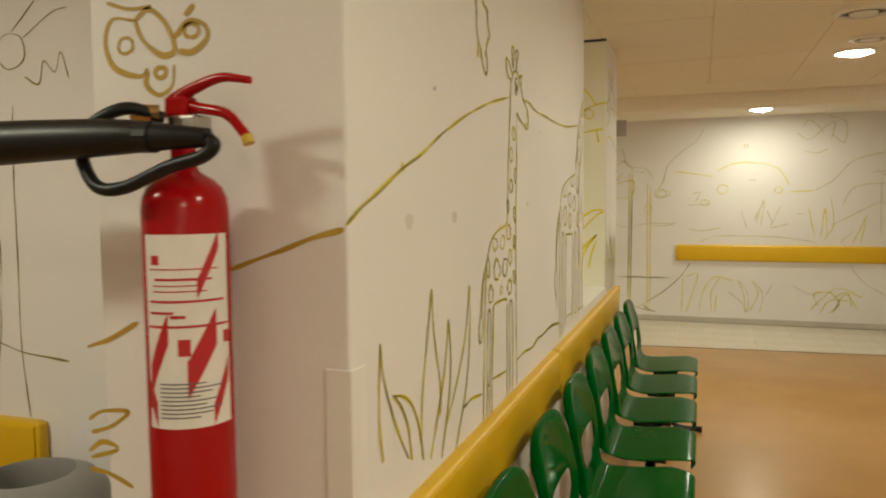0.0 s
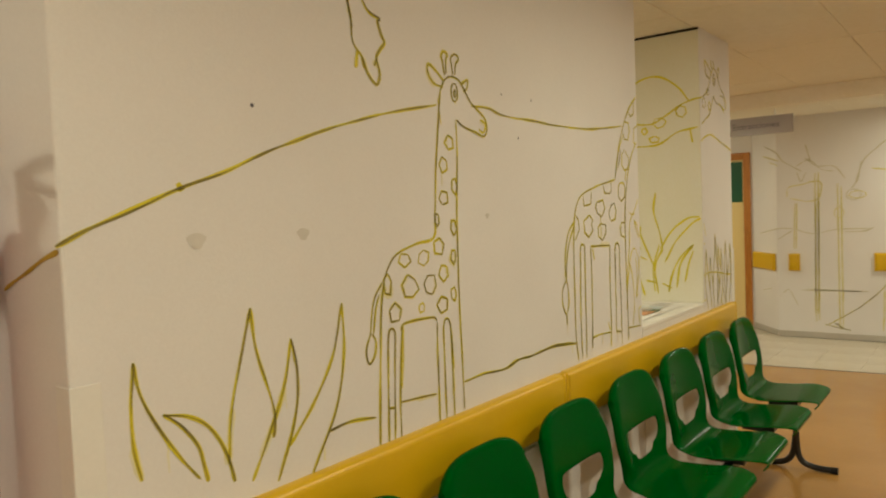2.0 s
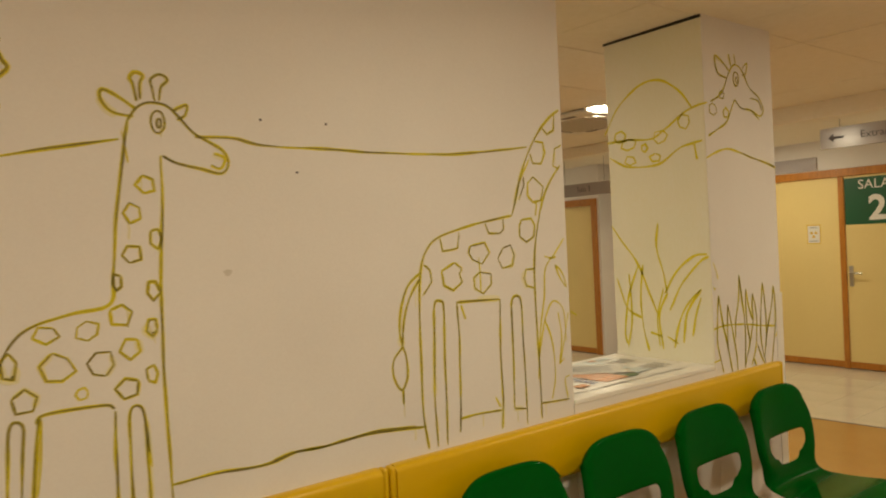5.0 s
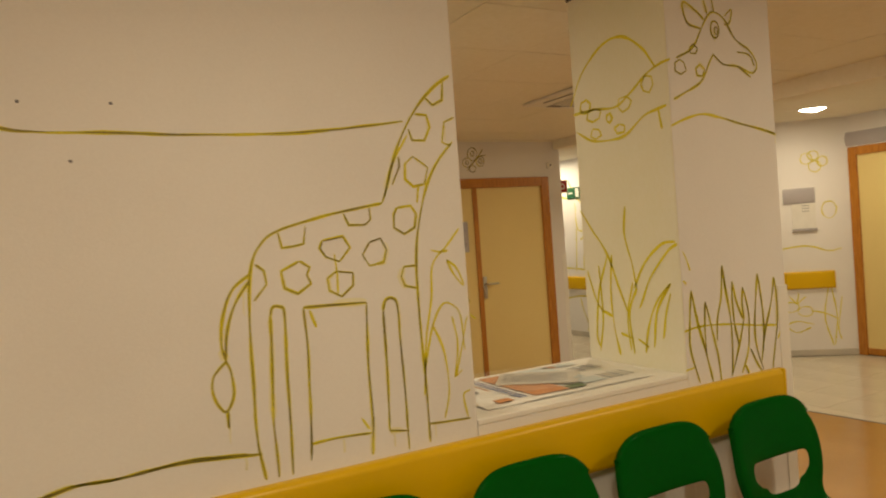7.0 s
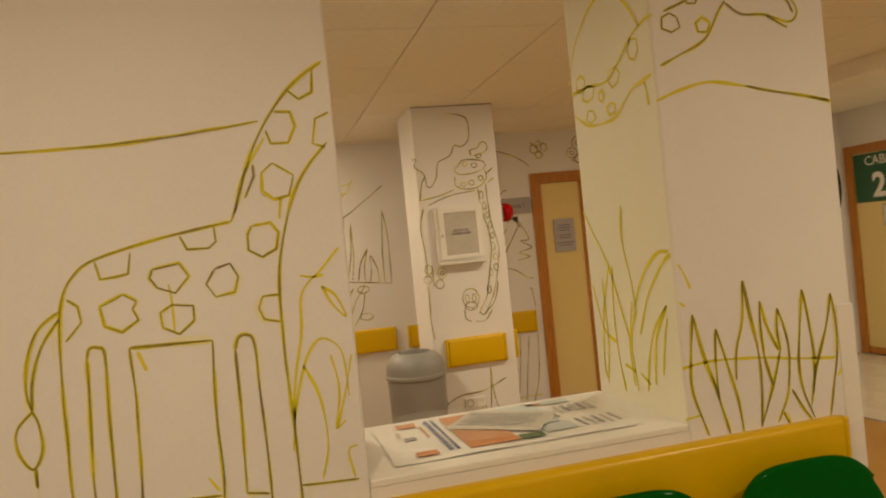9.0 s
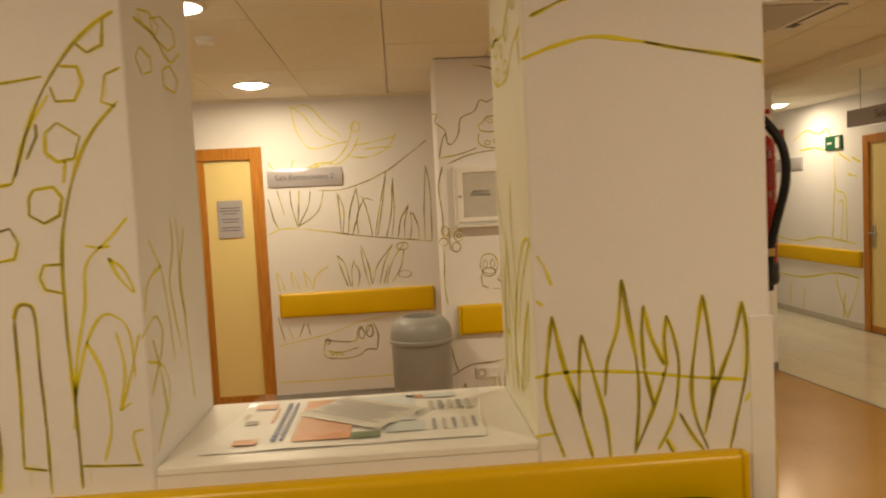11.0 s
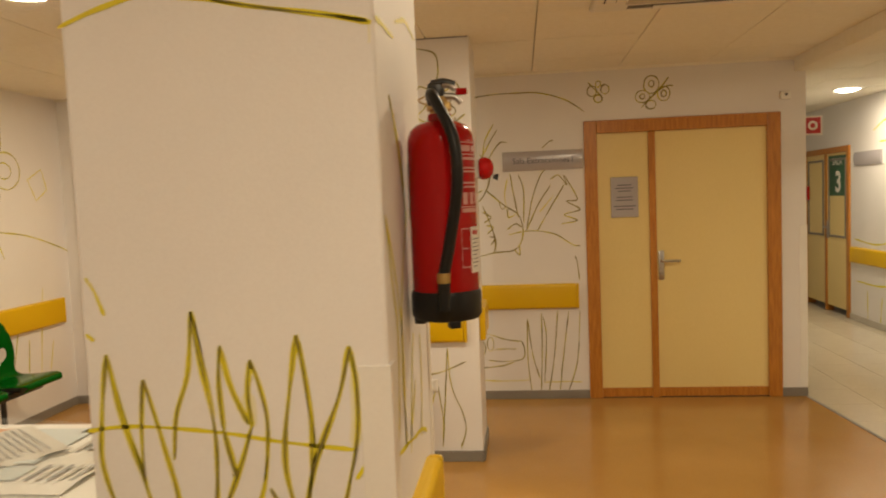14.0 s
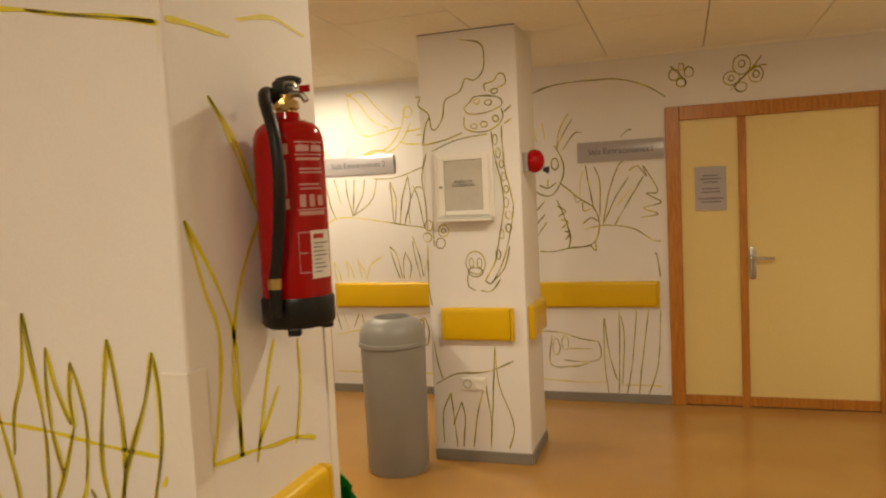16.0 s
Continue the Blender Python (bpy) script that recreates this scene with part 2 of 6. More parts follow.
bm = boxes((XB, XF, Y0, YJ, 0, 2.7, 0.006), (XB, XF, YJ, YP, 0, SILL - 0.02))
structure("wall_partition", bm, M_WALL)
bm = boxes((XB, XF, YP, Y1, 0, 2.7, 0.008))
bm.faces.ensure_lookup_table()
for f in bm.faces:
    if f.calc_center_median().y < YP + 0.02 and abs(f.normal.y) > 0.8:
        f.material_index = 1
structure("pillar", bm, [M_WALL, M_JAMB])
structure("window_sill", boxes((XB - 0.004, XF + 0.0015, YJ + 0.001, YP - 0.001, SILL - 0.02, SILL, 0.004)), M_WHITE)
structure("column", boxes((-3.73, -3.28, 4.61, 5.19, 0, 2.7, 0.008)), M_WALL)
for name, y in (("trim_corner_guard", Y1), ):
    structure(name, boxes((XF - 0.05, XF + 0.004, y - 0.055, y + 0.004, 0.07, 1.27, 0.002)), M_WHITE)
structure("trim_corner_guard_south", boxes((XF - 0.05, XF + 0.0025, Y0 - 0.0025, Y0 + 0.055, 0.07, 1.27, 0.002)), M_WHITE)
structure("trim_corner_guard_back", boxes((XB - 0.004, XB + 0.03, Y1 - 0.05, Y1 + 0.004, 0.07, 1.27, 0.002)), M_WHITE)
structure("trim_pier_guard", boxes((XW - 0.05, XW + 0.004, YC - 0.05, YC + 0.004, 0.07, 1.27, 0.002)), M_WHITE)

# thin dark strips stand in for the shade in the gap under the ceiling
structure("pillar_gap_shade", boxes((XB, XF, YP - 0.003, YP, 2.504, 2.54)), M_BLACK)
structure("column_gap_shade", boxes((-3.28, -3.277, 4.615, 5.185, 2.484, 2.50)), M_INK)
structure("trim_ceiling_angle", boxes((XW, XW + 0.022, YS1, YC - 0.08, 2.468, 2.50)), M_CEIL)


def slab(corners, z0, z1):
    """A flat slab over four corners."""
    bm = bmesh.new()
    low, top = [[bm.verts.new((x, y, z)) for x, y in corners] for z in (z0, z1)]
    bm.faces.new(low[::-1]), bm.faces.new(top)
    for k in range(4):
        bm.faces.new((low[k], low[(k + 1) % 4], top[(k + 1) % 4], top[k]))
    return bm


structure("floor", slab([(XW, YB), (XE, YB), (XE, lino_edge(XE)), (XW, lino_edge(XW))], -0.1, 0), M_FLOOR)
structure("floor_threshold", slab([(XW, lino_edge(XW)), (XE, lino_edge(XE)), (XE, lino_edge(XE) + 0.022), (XW, lino_edge(XW) + 0.022)], -0.1, 0.003), M_SKIRT)


def tiled_ceiling(name, x0, x1, y0, y1, z, ox, oy, pitch=0.625):
    """Square mineral tiles with sunk joints, in one mesh, under a slab."""
    at = z if callable(z) else (lambda x: z)
    bm = boxes((x0, x1, y0, y1, at(x1) + 0.006, at(x1) + 0.12))
    nx0, nx1 = math.floor((x0 - ox) / pitch), math.ceil((x1 - ox) / pitch)
    ny0, ny1 = math.floor((y0 - oy) / pitch), math.ceil((y1 - oy) / pitch)
    for i in range(nx0, nx1):
        for j in range(ny0, ny1):
            a, b = max(x0, ox + i * pitch + 0.003), min(x1, ox + (i + 1) * pitch - 0.003)
            c, d = max(y0, oy + j * pitch + 0.003), min(y1, oy + (j + 1) * pitch - 0.003)
            if b - a > 0.02 and d - c > 0.02:
                dz = random.uniform(-0.0012, 0.0012)
                v = [bm.verts.new(q) for q in ((a, c, at(a) + dz), (a, d, at(a) + dz), (b, d, at(b) + dz), (b, c, at(b) + dz))]
                w = [bm.verts.new((p.co.x, p.co.y, at(x1) + 0.008)) for p in v]
                bm.faces.new(v)
                for k in range(4):
                    bm.faces.new((v[k], w[k], w[(k + 1) % 4], v[(k + 1) % 4]))
    return structure(name, bm, M_CEIL)


tiled_ceiling("ceiling", XW, XE, YB, YC - 0.08, hall_z, 0.29, 3.68, 0.63)
tiled_ceiling("ceiling_corridor", XCW, XE, YC + 0.12, YN, CEIL_C, 0.29, 8.25, 0.63)
structure("ceiling_beam", boxes((XW, XE, YC - 0.08, YC + 0.12, 2.385, 2.7, 0.004)), M_CEIL)
structure("ceiling_beam_west", boxes((XCW, XW, YC, YC + 0.12, 2.385, 2.7, 0.004)), M_CEIL)


# ---- rails and skirting ----
def bumper(name, m, length, z0, z1, label="", depth=0.036, at=0.0):
    """A wall rail of yellow vinyl with rounded edges and ends."""
    t = thing(name, m, label or "yellow vinyl wall guard rail with rounded ends", "wall rail", "yellow wall rails")
    cap = 0.022
    bm = bmesh.new()
    outline = [(0.0, z0)] + [(-depth + r * (1 - math.cos(a)), z + s * r * (math.sin(a) - 1)) for z, s, turn in ((z0, -1, 1), (z1, 1, -1))
               for r in (0.022,) for a in [radians(90 - 18 * k) if turn > 0 else radians(18 * k) for k in range(6)]] + [(0.0, z1)]
    ends = [[bm.verts.new((x, y, z)) for y, z in outline] for x in (at + cap, at + length - cap)]
    for k in range(len(outline) - 1):
        bm.faces.new((ends[0][k], ends[1][k], ends[1][k + 1], ends[0][k + 1]))
    bm.faces.new(ends[0]), bm.faces.new(ends[1][::-1])
    bmesh.ops.recalc_face_normals(bm, faces=bm.faces)
    part("rail_body", bm, M_RAIL, t, smooth=True)
    for a, b in ((at, at + cap - 0.001), (at + length - cap + 0.001, at + length)):
        part("end_cap", boxes((a, b, -depth - 0.001, 0.0, z0 - 0.001, z1 + 0.001, 0.009, 3)), M_RAIL, t, smooth=True)
    return t


def front(u=0.0):
    return pose(XF, u, 0, 0, 0, 90)


bumper("wall_rail", front(), 2.93 - Y0 - 0.01, 0.75, 0.95, at=Y0 + 0.01)
bumper("wall_rail", front(), 5.14 - 2.934, 0.75, 0.95, at=2.934)
bumper("wall_rail", south(0, Y1), 0.40, 0.75, 0.95, at=0.36)
bumper("wall_rail", west(), 4.60 - 3.335, 0.70, 0.90, at=3.335)
bumper("wall_rail", west(), 5.875 - 4.70, 0.70, 0.89, at=4.70)
bumper("wall_rail", west(0, -3.28), 0.43, 0.72, 0.912, at=4.69)
bumper("wall_rail", south(0, 5.19), 0.40, 0.72, 0.912, at=3.31)
bumper("wall_rail", south(0, YS1), 2.6, 0.70, 0.90, at=1.9)
bumper("wall_rail", north(0, YS0), 2.6, 0.73, 0.93, at=-4.13)
bumper("wall_rail", north(0, YMU), 2.9, 0.762, 0.958, at=-0.055)
bumper("wall_rail", DIAG, 0.50, 0.715, 0.90, at=0.05)
bumper("wall_rail", north(0, YM), 0.21, 0.71, 0.895, at=-3.79)
bumper("wall_rail", DIAG_EAST, 0.56, 0.75, 0.945, at=0.04)
bumper("wall_rail", north(0, YMU), 0.115, 0.755, 0.95, at=-0.90)
bumper("wall_rail", north(0, YN2), 1.80, 0.66, 0.84, at=-7.80)

for i, (m, a, b) in enumerate([(west(), 3.265, 5.94), (west(), 7.35, YC), (west(), YS1, 1.885), (west(0, -3.28), 4.61, 5.19), (south(0, 5.19), 3.28, 3.73),
                               (south(0, 1.76), 0.85, 4.62), (north(0, YN2), -7.85, -5.96), (DIAG, 0.0, 0.74), (north(0, YM), -3.82, XD), (DIAG_EAST, 0.0, SPLAY_EAST - 0.01), (north(0, YMU), XR1, 3.2)]):
    ob = structure("baseboard", boxes((a, b, -0.012, 0, 0, 0.065, 0.003)), M_PLINTH if i in (6, 7, 8, 9, 10) else M_SKIRT)
    ob.matrix_basis = m


# ---- doors ----
def handle(parent, u, z, way, depth=-0.02):
    """A lever on a plate; way is the side to which the lever points."""
    h = part("door_handle", boxes((u - 0.02, u + 0.02, depth - 0.012, depth, z - 0.145, z + 0.075, 0.004)), M_STEEL, parent, "brushed steel plate with a lever", True)
    bm = tube([(u, depth - 0.008, z), (u, depth - 0.05, z), (u + 0.02 * way, depth - 0.058, z), (u + 0.13 * way, depth - 0.055, z)], 0.0095, 10)
    part("lever", bm, M_STEEL, h, smooth=True)
    part("lock", lathe([(0, -0.006), (0.011, -0.006), (0.011, 0.006), (0, 0.006)], 14), M_STEEL, h).matrix_basis = pose(u, depth - 0.014, z - 0.085, 90)
    return h


def door(name, m, a, b, top, leaves, label, handle_at=None, way=1, jamb=0.095, sill=True):
    """A timber-framed door: frame, mullions between leaves (from, to) and flush cream leaves."""
    d = thing(name, m, label, "door", kind="structure")
    part("frame_jamb", boxes((a, a + jamb, -0.022, 0.12, 0, top, 0.005)), M_WOOD, d)
    part("frame_jamb", boxes((b - jamb, b, -0.022, 0.12, 0, top, 0.005)), M_WOOD, d)
    part("frame_head", boxes((a + jamb, b - jamb, -0.022, 0.12, top - jamb, top, 0.005)), M_WOOD, d)
    for i, (p, q) in enumerate(leaves):
        leaf = part("leaf", boxes((p, q, 0.005, 0.05, 0.075, top - jamb, 0.002)), M_LEAF, d)
        if sill:
            part("bottom_rail", boxes((p, q, -0.002, 0.052, 0.006, 0.075, 0.003)), M_WOOD, d)
    for (p, q), (r, s) in zip(leaves, leaves[1:]):
        part("mullion", boxes((q, r, -0.010, 0.08, 0, top - jamb, 0.004)), M_WOOD, d)
    if handle_at:
        handle(d, handle_at, 1.04, way, 0.005)
    return d


def plaque(m, u, z, w=0.2, hgt=0.3, lines=9):
    t = thing("door_plaque", m @ pose(u, 0, z), "small grey plastic plaque with rows of small print on the door", "plaque")
    part("plate", boxes((-w / 2, w / 2, -0.008, 0, -hgt / 2, hgt / 2, 0.003)), M_SIGN, t)
    for k in range(lines):
        y = hgt * (0.30 - 0.60 * k / (lines - 1))
        ww = w * random.uniform(0.22, 0.42)
        if k not in (3, 6):
            part("print_line", boxes((-ww, ww, -0.009, -0.0078, y - 0.004, y + 0.004)), M_INK, t)
    return t


def sign(m, u, z, w, hgt, body, size, name="room_sign", label="", material=None, ink=None, off=0.0, hung=0.0, category="sign"):
    t = thing(name, m @ pose(u, 0, z), label or "curved silver room sign with grey lettering on the wall", category)
    bm = bmesh.new()
    n = 8
    rows = []
    for k in range(n + 1):
        zz = -hgt / 2 + hgt * k / n
        bow = 0.012 * (1 - (2 * k / n - 1) ** 2) if not hung else 0.0
        rows.append([bm.verts.new((x, -0.012 - bow, zz)) for x in (-w / 2, w / 2)] + [bm.verts.new((x, 0.0 if not hung else 0.012, zz)) for x in (-w / 2, w / 2)])
    for r, s in zip(rows, rows[1:]):
        bm.faces.new((r[0], r[1], s[1], s[0])), bm.faces.new((r[3], r[2], s[2], s[3]))
        bm.faces.new((r[2], r[0], s[0], s[2])), bm.faces.new((r[1], r[3], s[3], s[1]))
    bm.faces.new((rows[0][0], rows[0][2], rows[0][3], rows[0][1])), bm.faces.new((rows[-1][0], rows[-1][1], rows[-1][3], rows[-1][2]))
    part("panel", bm, material or M_SIGN, t)
    words = [text_mesh(word, size) for word in body.split()]
    spans = [(min(v.co.x for v in bm.verts), max(v.co.x for v in bm.verts)) for bm in words]
    at = off - (sum(q - p for p, q in spans) + 0.3 * size * (len(words) - 1)) / 2
    for bm, (p, q) in zip(words, spans):
        bm.transform(Matrix.Translation((at - p, -0.026 if not hung else -0.014, 0)))
        part("word", bm, ink or M_INK, t)
        at += q - p + 0.3 * size
    for x in (-w * 0.32, w * 0.32) if hung else ():
        part("hanger", tube([(x, 0, hgt / 2 - 0.01), (x, 0, hung - z)], 0.004, 8, smooth=False), M_STEEL, t)
    return t


d1 = door("door_1", west(), *D1, 2.1, [(6.035, 6.41), (6.46, 7.255)], "cream double door in an orange pine frame", 6.49, 1)
d2 = door("door_2", west(), *D2, 2.1, [(1.98, 2.75), (2.80, 3.17)], "cream double door in an orange pine frame", 2.72, -1)
door("door_3", north(), *DS2, 2.17, [(-2.935, -2.19), (-2.13, -1.515)], "cream double door with a green number film in an orange frame", -2.085, 1, 0.085)
door("door_4", north(0, YM), *DC, 2.13, [(-4.69, -3.91)], "cream cubicle door with a green number film", -3.96, -1, 0.085)
door("door_5", north(0, YN2), *D3, 2.06, [(-5.87, -4.95)], "cream single door in a wide orange frame", -5.82, 1, 0.09)
d6 = door("door_6", north(0, YN2), *DF, 2.0, [(-9.13, -8.55), (-8.5, -7.92)], "far cream double door with glazed upper panels", -8.48, 1, 0.07, False)
for a, c in ((-9.13, -8.55), (-8.5, -7.92)):
    for q in ((a + 0.05, c - 0.05, -0.006, 0.004, 0.92, 0.945), (a + 0.05, c - 0.05, -0.006, 0.004, 1.84, 1.865), (a + 0.05, a + 0.075, -0.006, 0.004, 0.945, 1.84), (c - 0.075, c - 0.05, -0.006, 0.004, 0.945, 1.84)):
        part("glazing_bead", boxes(q), M_SKIRT, d6)
plaque(west(XW - XW, XW), 6.23, 1.525)
plaque(west(), 2.985, 1.53)
sign(west(), 5.63, 1.825, 0.60, 0.145, "Sala Extracciones 1", 0.062)
sign(west(), 3.60, 1.84, 0.60, 0.145, "Sala Extracciones 2", 0.062)
sign(north(0, 7.9), -0.925, 2.27, 0.84, 0.165, "Extracciones", 0.082, "hanging_sign", "silver direction sign hanging from the corridor ceiling", off=0.1, hung=CEIL_C)
sign(north(0, 8.17), -4.13, 2.105, 0.92, 0.14, "Sala 3", 0.09, "hanging_sign", "silver room sign hanging from the corridor ceiling", hung=CEIL_C)


def green_sign(m, u0, u1, z0, z1, word, number, big=0.26, small=0.12):
    t = thing("door_number_sign", m, "green door film with a white room number", "sign")
    part("film", boxes((u0, u1, -0.004, 0.0, z0, z1)), M_SIGNGREEN, t)
    for body, size, z, off, bold in ((word, small, z1 - 0.16 * (z1 - z0), 0.0, 0.0), (number, big, z0 + 0.32 * (z1 - z0), 0.03, 0.010)):
        bm = text_mesh(body, size, 0.0006, bold)
        bm.transform(Matrix.Translation(((u0 + u1) / 2 + off, -0.0048, z)))
        part("lettering", bm, M_WHITE, t)
    return t


green_sign(north(0, YN + 0.005), -2.125, -1.53, 1.56, 2.06, "SALA", "2", 0.36, 0.14)
green_sign(north(0, YM + 0.005), -4.68, -3.925, 1.545, 2.03, "CABINA", "2A", 0.33, 0.13)
green_sign(north(0, YN2 + 0.005), -8.45, -7.97, 1.42, 1.9, "SALA", "3", 0.34, 0.12)


# ---- ceiling fittings ----
def downlight(x, y, z):
    t = thing("downlight", pose(x, y, z), "round recessed ceiling downlight, switched on", "ceiling light", "ceiling downlights")
    part("trim_ring", lathe([(0.115, -0.004), (0.118, -0.012), (0.138, -0.008), (0.142, 0.0), (0.115, 0.0)], 36), M_WHITE, t, smooth=True)
    part("diffuser", lathe([(0, -0.034), (0.04, -0.031), (0.08, -0.021), (0.105, -0.010), (0.115, -0.003)], 36), M_GLOW, t, smooth=True)
    la = bpy.data.lights.new("downlight_beam", "AREA")
    la.shape, la.size, la.energy, la.color = "DISK", 0.23, LAMP_WATTS * {0.84: 0.8, -6.75: 1.0, -2.70: 0.75}.get(x, 1.3 if y == 5.95 else 1.0), LAMP_RGB
    ob = new("downlight_beam", la)
    ob.matrix_basis = pose(0, 0, -0.037)
    ob.parent = t
    return t


# four of them are out of view, put in only for their light
for q in DOWNLIGHTS:
    downlight(*q)

# ---- linked seats ----
def seat_shell():
    """One-piece moulded seat and back with rolled edges and a hand opening; local x along the wall, -y out of it."""
    prof = smooth_points([(0.530, 0.446), (0.545, 0.462), (0.534, 0.480), (0.46, 0.486), (0.35, 0.474), (0.25, 0.470), (0.195, 0.490),
                          (0.172, 0.545), (0.158, 0.63), (0.142, 0.735), (0.124, 0.822), (0.113, 0.860), (0.100, 0.866), (0.088, 0.856)], 5)
    across = [(-1.0, 0.030), (-1.0, 0.014), (-0.985, 0.004)] + [(2 * k / 22 - 1, 0.0) for k in range(1, 22)] + [(0.985, 0.004), (1.0, 0.014), (1.0, 0.030)]
    bm, rows = bmesh.new(), []
    for i, q in enumerate(prof):
        d, z = q.x, q.y
        run = (prof[min(i + 1, len(prof) - 1)] - prof[max(i - 1, 0)]).normalized()
        back = Vector((-run.y, run.x))                # towards the hidden side of the shell
        rest = min(1.0, max(0.0, (z - 0.475) / 0.10)) if d < 0.26 else 0.0
        top = min(1.0, max(0.0, (z - 0.64) / 0.20)) if d < 0.26 else 0.0
        half = 0.224 - 0.024 * math.exp(-((z - 0.53) / 0.07) ** 2) * (1 if d < 0.26 else 0) - 0.020 * top ** 2
        if d > 0.44:
            half -= 0.050 * ((d - 0.44) / 0.105) ** 2.6
        dish = 0.020 * rest
        row = []
        curl = 1.0 - min(1.0, max(0.0, (d - 0.42) / 0.10))
        for t, fold in across:
            fold *= curl
            e = abs(t) ** 2.2
            dd = d + dish * e + back.x * fold
            zz = z + 0.012 * (1 - rest) * e * + back.y * fold - 0.062 * top * top * abs(t) ** 4.5
            row.append(bm.verts.new((half * t, -dd, zz)))
        rows.append(row)
    keep = []
    for i, (r, s) in enumerate(zip(rows, rows[1:])):
        zc, dc = (prof[i].y + prof[i + 1].y) / 2, prof[i].x
        for k in range(len(across) - 1):
            tc = abs(across[k][0] + across[k + 1][0]) / 2
            reach = 0.60 if zc > 0.605 else 0.52 if zc > 0.585 else 0.36
            if dc < 0.26 and 0.565 < zc < 0.675 and tc < reach:
                continue
            keep.append((r[k], r[k + 1], s[k + 1], s[k]))
    for f in keep:
        bm.faces.new(f)
    bmesh.ops.delete(bm, geom=[v for v in bm.verts if not v.link_faces], context="VERTS")
    low = [v for v in bm.verts if v.is_boundary and 0.55 < v.co.z < 0.65 and abs(v.co.x) < 0.16]
    for _ in range(7):
        bmesh.ops.smooth_vert(bm, verts=low, factor=0.5, use_axis_x=True, use_axis_y=True, use_axis_z=True)
    bmesh.ops.recalc_face_normals(bm, faces=bm.faces)
    ob = part("seat_shell", bm, M_GREEN, None, "glossy green moulded plastic seat", True)
    mod = ob.modifiers.new("thickness", "SOLIDIFY")
    mod.thickness, mod.offset = 0.007, 0.0
    mod = ob.modifiers.new("rounding", "SUBSURF")
    mod.levels = mod.render_levels = 1
    return ob


SEAT = None


def bench(m, centres, legs, label):
    """Moulded seats on one steel beam with bent legs."""
    global SEAT
    b = thing("bench", m, label, "bench", "linked green waiting seats")
    lo, hi = min(centres), max(centres)
    part("beam", boxes((lo - 0.2, hi + 0.2, -0.385, -0.345, 0.38, 0.42, 0.004)), M_BLACK, b)
    for u in centres:
        if SEAT is None:
            SEAT = seat_shell()
            ob = SEAT
        else:
            ob = SEAT.copy()
            scene.collection.objects.link(ob)
        ob.parent = b
        ob.matrix_basis = pose(u, 0, 0)
        part("seat_bracket", boxes((u - 0.09, u + 0.09, -0.43, -0.28, 0.419, 0.455, 0.004)), M_BLACK, b)
    for u in legs:
        bm = tube([(u, -0.365, 0.395), (u, -0.368, 0.16), (u, -0.39, 0.055), (u, -0.46, 0.022), (u, -0.572, 0.019)], 0.017, 12)
        tube([(u, -0.365, 0.20), (u, -0.34, 0.07), (u, -0.27, 0.022), (u, -0.14, 0.019)], 0.017, 12, bm)
        leg = part("leg", bm, M_BLACK, b, smooth=True)
        part("rubber_foot", tube([(u, -0.545, 0.019), (u, -0.58, 0.019)], 0.019, 12, smooth=False), M_RUBBER, leg)
    return b


bench(front() @ Matrix.Diagonal((1, 1, 1.013, 1)), [4.908, 4.378, 3.848, 3.318, 2.788], [5.08, 2.90], "row of five glossy green plastic seats along the painted wall")
bench(front() @ Matrix.Diagonal((1, 1, 1.013, 1)), [2.258, 1.728], [2.2, 1.9], "short row of two glossy green plastic seats along the painted wall")
bench(south(0, YS1), [3.47, 2.94, 2.41, 1.88], [3.3, 2.1], "row of four green plastic seats below a yellow rail")
bench(east_back(0, XB), [-4.98, -4.45, -3.92], [-4.8, -4.1], "row of three green plastic seats behind the painted partition")


# ---- fire extinguishers ----
def arc_patch(r, a0, a1, z0, z1, n=10, bm=None):
    """A patch bent round an upright cylinder, angles in degrees."""
    bm = bm or bmesh.new()
    low = [bm.verts.new((r * math.cos(radians(a0 + (a1 - a0) * k / n)), r * math.sin(radians(a0 + (a1 - a0) * k / n)), z0)) for k in range(n + 1)]
    top = [bm.verts.new((v.co.x, v.co.y, z1)) for v in low]
    for k in range(n):
        bm.faces.new((low[k], low[k + 1], top[k + 1], top[k]))
    return bm


def arc_band(r, pts, w, n=8, bm=None):
    """A slanted band on a cylinder from (angle, z) to (angle, z)."""
    bm = bm or bmesh.new()
    (a0, z0), (a1, z1) = pts
    vs = []
    for k in range(n + 1):
        a, z = radians(a0 + (a1 - a0) * k / n), z0 + (z1 - z0) * k / n
        vs.append([bm.verts.new((r * math.cos(a), r * math.sin(a), z + s * w / 2)) for s in (-1, 1)])
    for p, q in zip(vs, vs[1:]):
        bm.faces.new((p[0], q[0], q[1], p[1]))
    return bm


M_LABEL = surface("label_white", (0.72, 0.70, 0.66), (0.80, 0.78, 0.74), 0.35, 9, 80, 0)
M_PRINT = surface("worn_pale_print", (0.50, 0.24, 0.22), (0.62, 0.38, 0.35), 0.4, 9, 80, 0)
M_LABELRED = surface("label_red", (0.42, 0.012, 0.018), (0.48, 0.016, 0.022), 0.35, 9, 80, 0)

